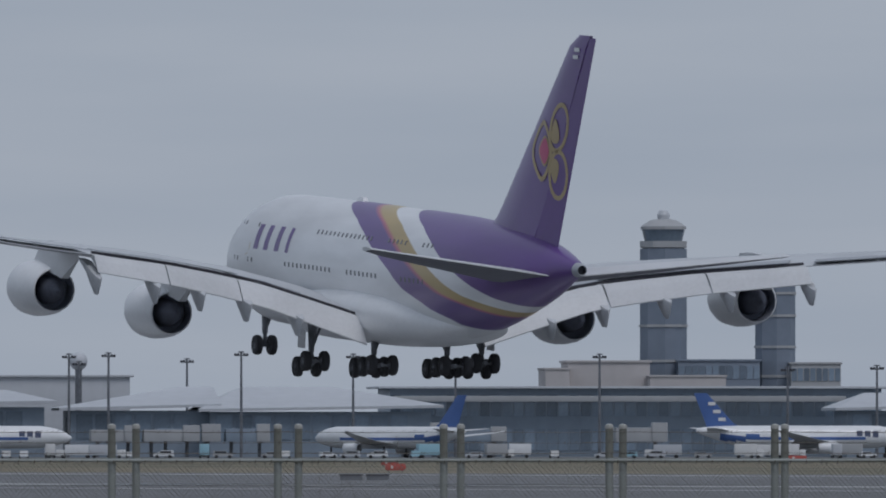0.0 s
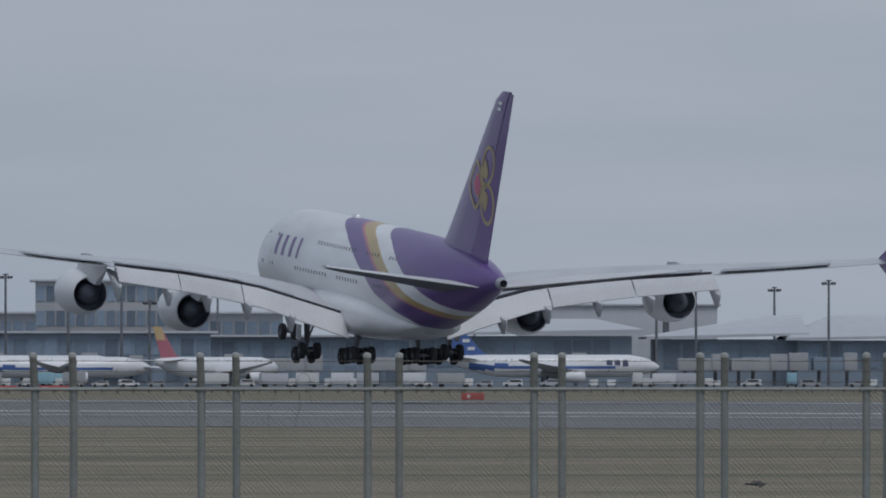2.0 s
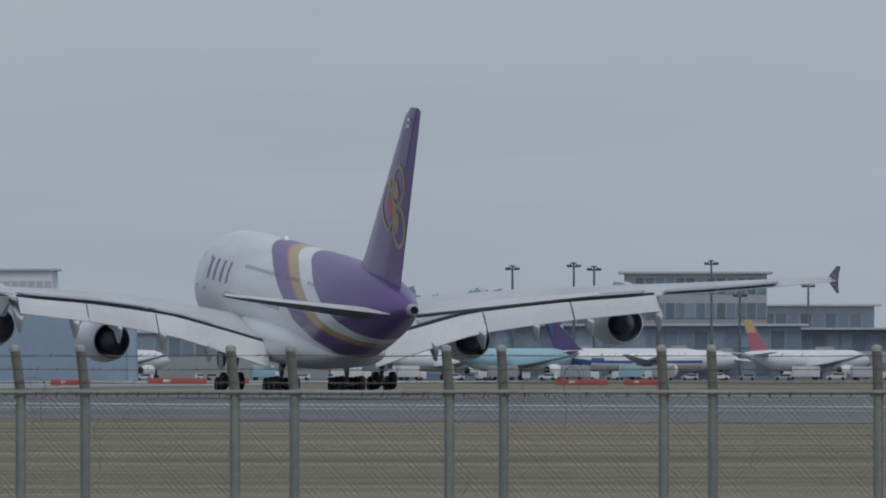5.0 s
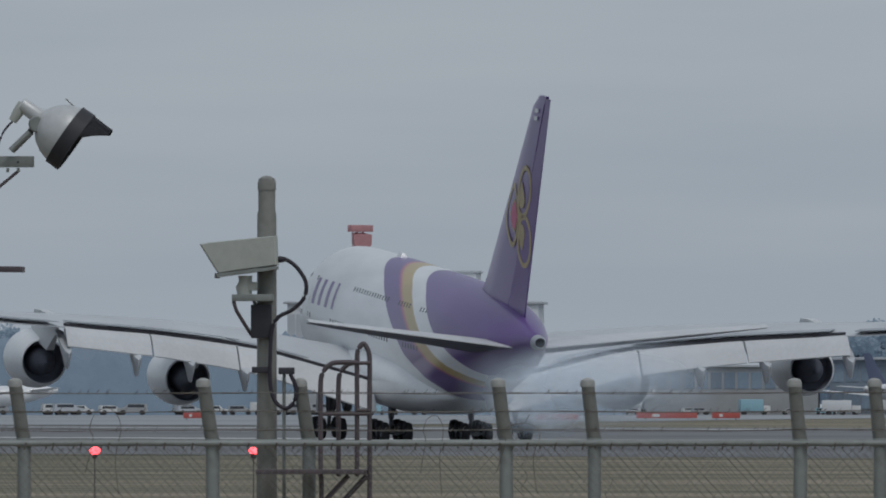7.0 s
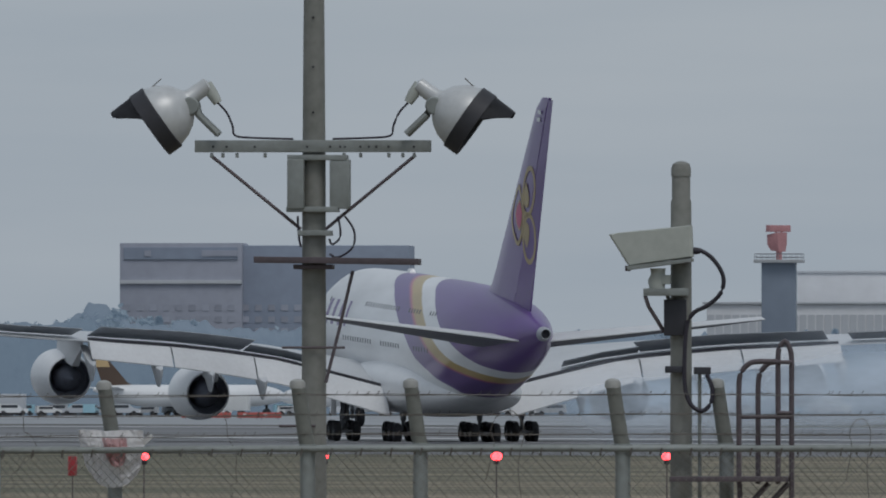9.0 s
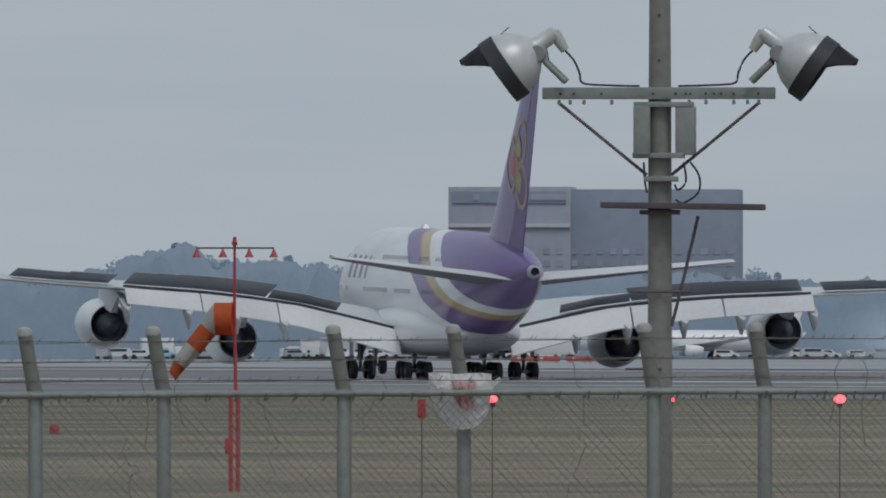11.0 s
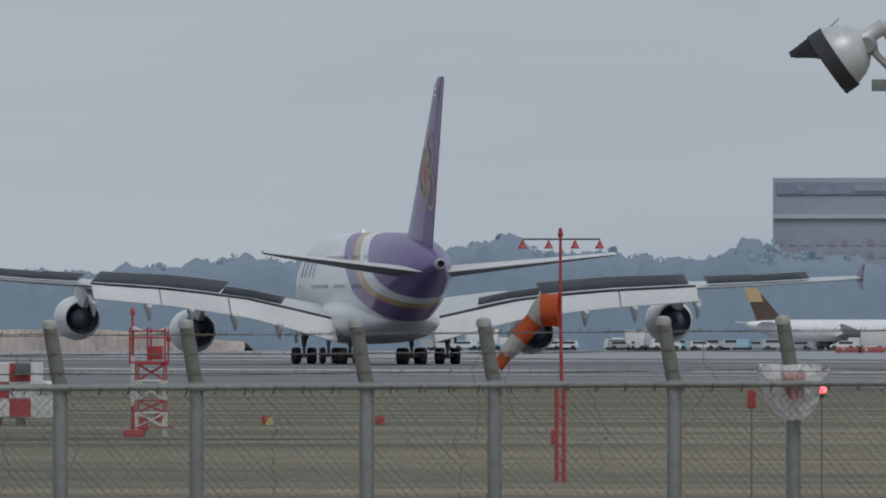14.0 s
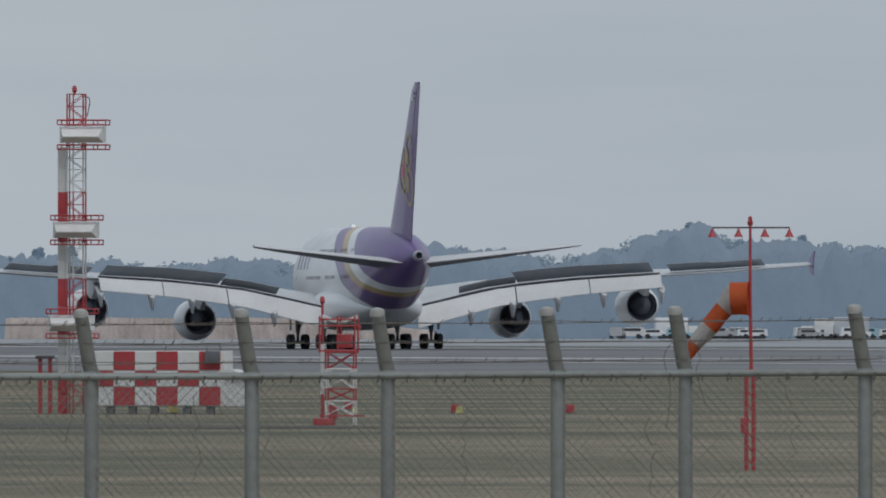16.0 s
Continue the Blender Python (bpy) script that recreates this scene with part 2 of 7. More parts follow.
def lathe(bm, prof, n=32, axis="Y", c=(0, 0, 0), cap=False, mi=0):
    rings = []
    for r, s in prof:
        ring = []
        for k in range(n):
            u, v = r * math.cos(2 * math.pi * k / n), r * math.sin(2 * math.pi * k / n)
            p = {"Y": (u, s, v), "Z": (u, v, s), "X": (s, u, v)}[axis]
            ring.append(Vector(p) + Vector(c))
        rings.append(ring)
    return loft(bm, rings, cap, mi)


def lerp(x, pts):
    return float(np.interp(x, [p[0] for p in pts], [p[1] for p in pts]))


def thing(name, label, category, group="", m=None):
    e = new(name)
    if m is not None:
        e.matrix_basis = m
    return tagged(e, label, category, group)


# ---- ground ----
GRASS = bpy.data.materials.new("winter_grass")


def grass_material(m):
    m.use_nodes = True
    n, l = m.node_tree.nodes, m.node_tree.links
    b = n["Principled BSDF"]
    b.inputs["Roughness"].default_value = 0.95
    b.inputs["Specular IOR Level"].default_value = 0.1
    co = n.new("ShaderNodeTexCoord")
    mp = n.new("ShaderNodeMapping")
    mp.inputs["Rotation"].default_value = (0, 0, radians(-30))
    mp.inputs["Scale"].default_value = (0.014, 0.07, 1)
    big, fine = n.new("ShaderNodeTexNoise"), n.new("ShaderNodeTexNoise")
    big.inputs["Scale"].default_value, big.inputs["Detail"].default_value = 1, 5
    fine.inputs["Scale"].default_value, fine.inputs["Detail"].default_value = 0.9, 8
    l.new(co.outputs["Object"], mp.inputs[0])
    l.new(mp.outputs[0], big.inputs["Vector"])
    l.new(co.outputs["Object"], fine.inputs["Vector"])
    r = n.new("ShaderNodeValToRGB")
    e = r.color_ramp.elements
    e[0].position, e[0].color = 0.40, (0.110, 0.117, 0.086, 1)
    e[1].position, e[1].color = 0.63, (0.330, 0.282, 0.218, 1)
    e.new(0.51).color = (0.215, 0.193, 0.142, 1)
    ad = n.new("ShaderNodeMath")
    ad.operation = "MULTIPLY_ADD"
    ad.inputs[1].default_value = 0.4
    sc = n.new("ShaderNodeMath")
    sc.operation = "MULTIPLY"
    sc.inputs[1].default_value = 0.62
    l.new(big.outputs[0], sc.inputs[0])
    l.new(fine.outputs[0], ad.inputs[0])
    l.new(sc.outputs[0], ad.inputs[2])
    sep = n.new("ShaderNodeSeparateXYZ")
    l.new(co.outputs["Object"], sep.inputs[0])
    dry = n.new("ShaderNodeMapRange")
    dry.inputs[1].default_value, dry.inputs[2].default_value, dry.inputs[3].default_value, dry.inputs[4].default_value = -40, -70, 0.0, -0.04
    l.new(sep.outputs["X"], dry.inputs[0])
    sm = n.new("ShaderNodeMath")
    l.new(ad.outputs[0], sm.inputs[0])
    l.new(dry.outputs[0], sm.inputs[1])
    l.new(sm.outputs[0], r.inputs[0])
    l.new(r.outputs[0], b.inputs["Base Color"])


grass_material(GRASS)
TRACK = mat("worn_track", (0.125, 0.12, 0.106), 0.95, var=0.25, scale=0.35, grime=(0.088, 0.088, 0.078), spec=0.1)
TAXIWAY = mat("taxiway_concrete", (0.33, 0.345, 0.36), 0.85, var=0.15, scale=0.03, grime=(0.24, 0.25, 0.26), spec=0.3)
ASPHALT = mat("asphalt", (0.20, 0.204, 0.212), 0.85, var=0.2, scale=0.05, grime=(0.125, 0.128, 0.134), spec=0.3)
APRON = mat("apron_concrete", (0.16, 0.165, 0.165), 0.85, var=0.15, scale=0.03)
LINEPAINT = mat("runway_paint", (0.62, 0.63, 0.63), 0.8, var=0.15, scale=0.2)


def ground_z(y):
    return lerp(y, [(0, 0), (2100, 0), (4150, -4.0), (5200, -4.0)])


def sheet(name, pts, z, material, label, category, thick=0.0):
    bm = bmesh.new()
    bm.faces.new([bm.verts.new((x, y, z)) for x, y in pts])
    for y in (2100, 4150):
        bmesh.ops.bisect_plane(bm, geom=bm.verts[:] + bm.edges[:] + bm.faces[:], plane_co=(0, y, 0), plane_no=(0, 1, 0))
    for v in bm.verts:
        v.co.z += ground_z(v.co.y)
    return tagged(part(name, fixn(bm), material, smooth=0), label, category, kind="structure")


def ground():
    bm = bmesh.new()
    ys = [-600, -100, 0, 100, 300, 600, 1000, 1500, 2100, 2600, 3200, 3800, 4150, 5200]
    xs = list(range(-1500, 1501, 250))
    g = [[bm.verts.new((x, y, ground_z(y))) for x in xs] for y in ys]
    for a, b in zip(g, g[1:]):
        for i in range(len(xs) - 1):
            bm.faces.new((a[i], a[i + 1], b[i + 1], b[i]))
    tagged(part("ground", bm, GRASS, smooth=0), "wide airfield of short brownish winter grass", "ground", kind="structure")


U, N = Vector((-0.68, 0.733, 0)), Vector((0.733, 0.68, 0))


def strip(name, n0, n1, s0, s1, z, material, label, category):
    pts = [U * s + N * n for s, n in ((s0, n0), (s1, n0), (s1, n1), (s0, n1))]
    return sheet(name, [(p.x, p.y) for p in pts], z, material, label, category)


ground()
strip("runway", 672, 1060, -900, 2200, 0.03, ASPHALT, "dark grey asphalt runway and shoulders", "runway")
for n0, w in ((834, 1.1), (786, 0.4), (1012, 0.9)):
    strip("runway_line", n0, n0 + w * 12, -900, 2200, 0.06, LINEPAINT, "white painted runway edge line", "marking")
for k in range(14):
    strip("threshold_bar", 838 + (k % 2) * 22, 850 + (k % 2) * 22, 330 + k * 26, 345 + k * 26, 0.06, LINEPAINT, "white painted runway touchdown bar", "marking")
sheet("taxiway", [(-78, 1660), (60, 2598), (-846, 2598), (-846, 2488)], 0.04, TAXIWAY, "pale grey concrete taxiway beyond the runway", "taxiway")
sheet("taxiway", [(-900, 2602), (60, 2602), (60, 3798), (-900, 3798)], 0.04, TAXIWAY, "pale grey concrete hardstand before the wood", "taxiway")
def worn_track():
    """A track with ragged edges that thins out to the right."""
    bm = bmesh.new()
    rows = []
    for i in range(150):
        f = i / 149
        x = -150 + 88 * f
        w = 1 - max(0, f - 0.5) / 0.5
        mid = 668 + 3 * noise.noise(Vector((x * 0.05, 0, 1)))
        near = 20 * w + 11 * noise.noise(Vector((x * 0.25, 2, 0))) * w + 3 * noise.noise(Vector((x * 1.1, 3, 0))) * w
        far = 34 * w + 9 * noise.noise(Vector((x * 0.3, 7, 0))) * w + 3 * noise.noise(Vector((x * 1.3, 9, 0))) * w
        rows.append((bm.verts.new((x, mid - near, 0.02)), bm.verts.new((x, mid + far + 0.1, 0.02))))
    for a, b in zip(rows, rows[1:]):
        bm.faces.new((a[0], b[0], b[1], a[1]))
    tagged(part("service_road", fixn(bm), TRACK, smooth=0), "dark worn track in the grass", "road", kind="structure")


worn_track()
sheet("apron", [(-900, 3810), (1200, 3810), (1200, 4900), (-900, 4900)], 0.05, APRON, "pale grey concrete apron before the terminal", "apron")


# ---- airliner ----
def smooth_rows(rows, steps=4):
    """Catmull-Rom through rows of numbers."""
    a = np.array(rows, float)
    out = []
    for i in range(len(a) - 1):
        p0, p1, p2, p3 = a[max(i - 1, 0)], a[i], a[i + 1], a[min(i + 2, len(a) - 1)]
        for k in range(steps):
            t = k / steps
            out.append(0.5 * (2 * p1 + (p2 - p0) * t + (2 * p0 - 5 * p1 + 4 * p2 - p3) * t * t + (3 * p1 - p0 - 3 * p2 + p3) * t ** 3))
    return out + [a[-1]]


FUSELAGE = [(33.8, 6.0, 6.2, 0.1), (33.2, 5.2, 7.0, 0.9), (32.1, 4.5, 8.1, 1.65), (30.3, 3.7, 9.4, 2.45), (28.1, 3.0, 10.5, 3.0), (25.4, 2.5, 11.2, 3.4),
            (21.5, 2.35, 11.62, 3.57), (10, 2.35, 11.68, 3.57), (-4, 2.4, 11.62, 3.57), (-11, 2.7, 11.58, 3.55), (-16, 3.4, 11.48, 3.45), (-20, 4.2, 11.3, 3.2),
            (-25, 5.4, 10.95, 2.6), (-29, 6.5, 10.45, 1.95), (-32.2, 7.5, 9.9, 1.2), (-34.5, 8.15, 9.4, 0.65), (-35.05, 8.3, 9.25, 0.5)]


def hull(y, z):
    """Half width of the fuselage at y, z."""
    r = [lerp(-y, [(-f[0], f[i]) for f in FUSELAGE]) for i in (1, 2, 3)]
    c, b = (r[0] + r[1]) / 2, (r[1] - r[0]) / 2
    return r[2] * math.sqrt(max(0.0, 1 - ((z - c) / b) ** 2))


def wing_z(x):
    return lerp(x, [(3, 3.7), (5.3, 4.3), (7.8, 4.95), (11.8, 5.95), (15.5, 6.5), (19.5, 7.0), (23, 7.3), (26.5, 7.6), (31, 7.95), (39.6, 8.8)])


def lead(x):
    return lerp(x, [(3, 17.5), (13, 8.6), (39.6, -13.6)])


def trail(x):
    return lerp(x, [(3, -3.2), (13.5, -3.6), (39.6, -16.8)])


def aerofoil(x, le, te, z, thick, twist):
    ring = []
    for f, h in ((0, 0), (0.03, 0.35), (0.12, 0.62), (0.3, 0.72), (0.55, 0.58), (0.8, 0.3), (1, 0.05), (1, -0.05), (0.8, -0.12), (0.55, -0.28), (0.3, -0.4), (0.12, -0.32), (0.03, -0.18)):
        ring.append((x, le + (te - le) * f, z + twist * (1 - f) + h * thick))
    return ring


def upper(x, f):
    """Height of the wing's upper skin at x and chord fraction f."""
    th = lerp(x, [(3, 1.9), (13, 1.0), (39.6, 0.33)])
    return wing_z(x) + lerp(x, [(3, 0.5), (13, 0.2), (39.6, 0.05)]) * (1 - f) + th * lerp(f, [(0.3, 0.72), (0.55, 0.58), (0.8, 0.3), (1, 0.05)])


def build_wheel():
    bm = bmesh.new()
    lathe(bm, [(0.30, -0.24), (0.55, -0.26), (0.66, -0.22), (0.71, -0.12), (0.715, 0), (0.71, 0.12), (0.66, 0.22), (0.55, 0.26), (0.30, 0.24)], 20, "X")
    lathe(bm, [(0.30, -0.24), (0.26, -0.12), (0.10, -0.12), (0.09, -0.2), (0.02, -0.2)], 20, "X", mi=1)
    lathe(bm, [(0.30, 0.24), (0.26, 0.12), (0.10, 0.12), (0.09, 0.2), (0.02, 0.2)], 20, "X", mi=1)
    return fixn(bm)


def build_engine(side, x, y, z, wing):
    c = (side * x, y, z)
    bm = bmesh.new()
    lathe(bm, [(1.42, -0.05), (1.52, 0.0), (1.72, 0.9), (1.88, 2.2), (1.95, 3.4), (1.9, 4.5), (1.72, 5.2), (1.58, 5.35), (1.42, 5.2), (1.38, 4.2)], 40, c=c)
    eng = part("nacelle", fixn(bm), WHITE, wing, "white engine nacelle")
    bm = bmesh.new()
    lathe(bm, [(1.45, 0.0), (1.44, 1.5), (0.9, 1.9), (0.02, 1.9)], 40, c=c)
    part("fan_duct", fixn(bm), DUCT, wing, "dark bypass duct of the engine")
    bm = bmesh.new()
    lathe(bm, [(0.98, 1.6), (0.95, 0.8), (0.8, 0.1), (0.66, -0.25), (0.55, -0.4), (0.34, -0.75), (0.16, -1.1), (0.02, -1.25)], 28, c=c)
    part("exhaust_core", fixn(bm), CORE, wing, "dark metal exhaust core")
    bm = bmesh.new()
    rings = []
    for yy, w, z0, z1 in ((y + 4.2, 0.12, z + 1.75, z + 2.0), (y + 2.5, 0.28, z + 1.6, wing_z(x) + 0.5), (y, 0.32, z + 1.2, wing_z(x) + 0.6), (y - 2.2, 0.26, z + 0.9, wing_z(x) + 0.5), (y - 4.8, 0.05, wing_z(x) - 0.5, wing_z(x) + 0.2)):
        rings.append([(side * x - w, yy, z0), (side * x + w, yy, z0), (side * x + w, yy, z1), (side * x - w, yy, z1)])
    loft(bm, rings)
    part("pylon", fixn(bm), FLAP, wing, "pale grey engine pylon", smooth=20)
    return eng


SPOILERS, WINGS, TAILPLANES, GEAR = [], [], [], []


def build_wing(side, plane):
    word = "wing"
    bm = bmesh.new()
    rings = []
    for x in (1.5, 3, 5, 7, 9, 11, 13, 15.5, 18, 21, 24, 27, 30, 33, 36, 38.5, 39.6):
        rings.append([(side * a, b, c) for a, b, c in aerofoil(x, lead(x), trail(x) + (0.6 if x < 26.5 else 0), wing_z(x), lerp(x, [(3, 1.9), (13, 1.0), (39.6, 0.33)]), lerp(x, [(3, 0.5), (13, 0.2), (39.6, 0.05)]))])
    loft(bm, rings)
    root = Matrix.Translation((side * 3.0, 0, 4.0))
    wing = part(word, fixn(bm), WINGGREY, plane, "swept pale grey wing with lowered flaps")
    inv = root.inverted()
    wing.data.transform(inv)
    wing.matrix_basis = root
    kids = []
    before = set(bpy.data.objects)
    # lowered flaps
    for x0, x1 in ((4.3, 13.5), (13.62, 19.95), (20.07, 26.3)):
        bm = bmesh.new()
        rings = []
        for k in range(7):
            x = x0 + (x1 - x0) * k / 6
            z, t = wing_z(x), trail(x)
            c = lerp(x, [(4.3, 1.14), (13, 0.92), (26, 0.70)])
            prof = ((0.42, -0.14), (0.22, 0.03), (-0.2, -0.06), (-0.9 * c, -0.68 * c), (-1.75 * c, -1.62 * c), (-1.72 * c, -1.70 * c), (-0.9 * c, -1.05 * c), (0.0, -0.48), (0.5, -0.25))
            rings.append([(side * x, t + a, z + b) for a, b in prof])
        loft(bm, rings)
        part("flap", fixn(bm), FLAP, wing, "lowered white trailing flap", smooth=50)
    # added dark strip: shade in the slot between the spoilers and the lowered flaps
    bm = bmesh.new()
    rings = []
    for k in range(13):
        x = 4.3 + 22.0 * k / 12
        z, t = wing_z(x), trail(x)
        rings.append([(side * x, t + 0.62, z - 0.05), (side * x, t + 0.46, z - 0.05), (side * x, t + 0.46, z + 0.24), (side * x, t + 0.62, z + 0.26)])
    loft(bm, rings)
    part("flap_slot", fixn(bm), DARK, wing, "dark strip for the shaded slot ahead of the lowered flaps", smooth=50)
    # canoe fairings of the flap tracks
    for x, s in ((9.3, 1.1), (13.2, 1.1), (17.2, 1.05), (21.2, 1.05), (26.3, 1.0)):
        bm = bmesh.new()
        rings = []
        for f, w, h in ((0, 0.05, 0.05), (0.15, 0.22, 0.4), (0.4, 0.34, 0.8), (0.6, 0.36, 1.2), (0.78, 0.34, 1.5), (0.92, 0.24, 1.25), (1, 0.03, 0.3)):
            yy = trail(x) + 3.2 - 5.0 * f * s
            zz = wing_z(x) - 0.42 - 1.9 * max(0, f - 0.3) ** 1.1
            rings.append([(side * x + w * s * a, yy, zz + 0.1 - h * s * b) for a, b in ((-0.9, 0), (0.9, 0), (1, 0.12), (0.62, 0.55), (0.2, 0.95), (0, 1), (-0.2, 0.95), (-0.62, 0.55), (-1, 0.12))])
        loft(bm, rings)
        part("track_fairing", fixn(bm), WINGGREY, wing, "pointed pale flap track fairing", smooth=40)
    # wing-tip fence
    bm = bmesh.new()
    rings = []
    for dz, y0, y1 in ((-0.95, -16.6, -17.1), (-0.4, -14.9, -16.9), (0.1, -13.9, -16.9), (0.6, -15.2, -17.1), (1.25, -16.9, -17.6)):
        rings.append([(side * 39.6 - 0.06, y0, wing_z(39.6) + dz), (side * 39.6 + 0.06, y0, wing_z(39.6) + dz), (side * 39.6 + 0.04, y1, wing_z(39.6) + dz), (side * 39.6 - 0.04, y1, wing_z(39.6) + dz)])
    loft(bm, rings)
    part("wingtip_fence", fixn(bm), PURPLE, wing, "small purple wing-tip fence", smooth=0)
    build_engine(side, 14.97, 5.68, 3.37, wing)
    build_engine(side, 26.0, -1.17, 4.76, wing)
    for o in set(bpy.data.objects) - before:
        o.data.transform(inv)
    # spoilers and ailerons, each on its hinge
    for x0, x1, deep, lift in ((8.6, 11.2, 1.55, 24), (11.2, 13.9, 1.55, 24), (14.1, 16.1, 1.75, 33), (16.1, 18.1, 1.75, 33), (18.1, 20.1, 1.75, 33), (20.1, 22.1, 1.7, 33), (22.1, 24.1, 1.65, 33), (24.1, 26.0, 1.6, 33), (27.4, 31.3, 1.4, 27), (31.3, 35.6, 1.25, 27)):
        xm = (x0 + x1) / 2
        hinge = []
        for x in (x0, x1):
            f = 1 - (deep + 0.6) / (lead(x) - trail(x))
            hinge.append(Vector((side * x, trail(x) + deep + (0.55 if x < 27 else 0.1), upper(x, f) + 0.05)))
        a, b = (hinge[0], hinge[1]) if side > 0 else (hinge[1], hinge[0])
        ex = (b - a).normalized()
        ez = Vector((0, 0, 1)) - ex * ex.z
        ez.normalize()
        ey = ez.cross(ex)
        base = Matrix((ex, ey, ez)).transposed().to_4x4()
        base.translation = (a + b) / 2
        w = (b - a).length / 2 + 0.005
        bm = bmesh.new()
        loft(bm, [[(-w, 0, 0.03), (-w, 0, -0.03), (-w, -deep, -0.02), (-w, -deep, 0.02)], [(w, 0, 0.03), (w, 0, -0.03), (w, -deep, -0.02), (w, -deep, 0.02)]])
        down = Matrix.Rotation(radians(4), 4, "X")
        fixn(bm)
        # underside and edges get the darker grey: their shade is put into the colour
        for f in bm.faces:
            f.material_index = 0 if f.normal.z > 0.5 else 1
        ob = part("spoiler" if x0 < 26 else "aileron", bm, [SPOILERTOP, SPOILER], wing, "grey hinged spoiler panel with a shade-darkened underside" if x0 < 26 else "grey aileron panel with a shade-darkened underside", smooth=0)
        SPOILERS.append((ob, inv @ base, 4, lift))
        ob.matrix_basis = inv @ base @ down
    WINGS.append((wing, side, root))
    return wing


def flat_shape(name, outline, y0, z0, side, material, parent, hole=None, label="", off=0.03):
    """A thin painted shape on the fin: an outline in y and z, with a hole of as many points."""
    def on(y, z):
        return (side * (fin_half(y, z) + off), y, z)
    bm = bmesh.new()
    a = [bm.verts.new(on(y0 + p, z0 + q)) for p, q in outline]
    if hole:
        b = [bm.verts.new(on(y0 + p, z0 + q)) for p, q in hole]
        for i in range(len(a)):
            j = (i + 1) % len(a)
            bm.faces.new((a[i], a[j], b[j], b[i]))
    else:
        bm.faces.new(a)
    r = bmesh.ops.extrude_face_region(bm, geom=bm.faces[:])
    bmesh.ops.translate(bm, vec=(side * 0.012, 0, 0), verts=[v for v in r["geom"] if isinstance(v, bmesh.types.BMVert)])
    return part(name, fixn(bm), material, parent, label, smooth=0)


def fin_edges(z):
    return lerp(z, [(9, -15.6), (11.0, -17.6), (11.7, -18.9), (12.6, -20.0), (23.9, -32.2), (24.65, -34.0)]), lerp(z, [(9, -30.4), (24.65, -37.2)])


def fin_half(y, z):
    le, te = fin_edges(z)
    f = min(1, max(0, (y - le) / (te - le)))
    return (le - te) * 0.5 * 0.1 * lerp(f, [(0, 0), (0.04, 0.45), (0.15, 0.8), (0.35, 1), (0.55, 0.86), (0.75, 0.52), (1, 0.06)])


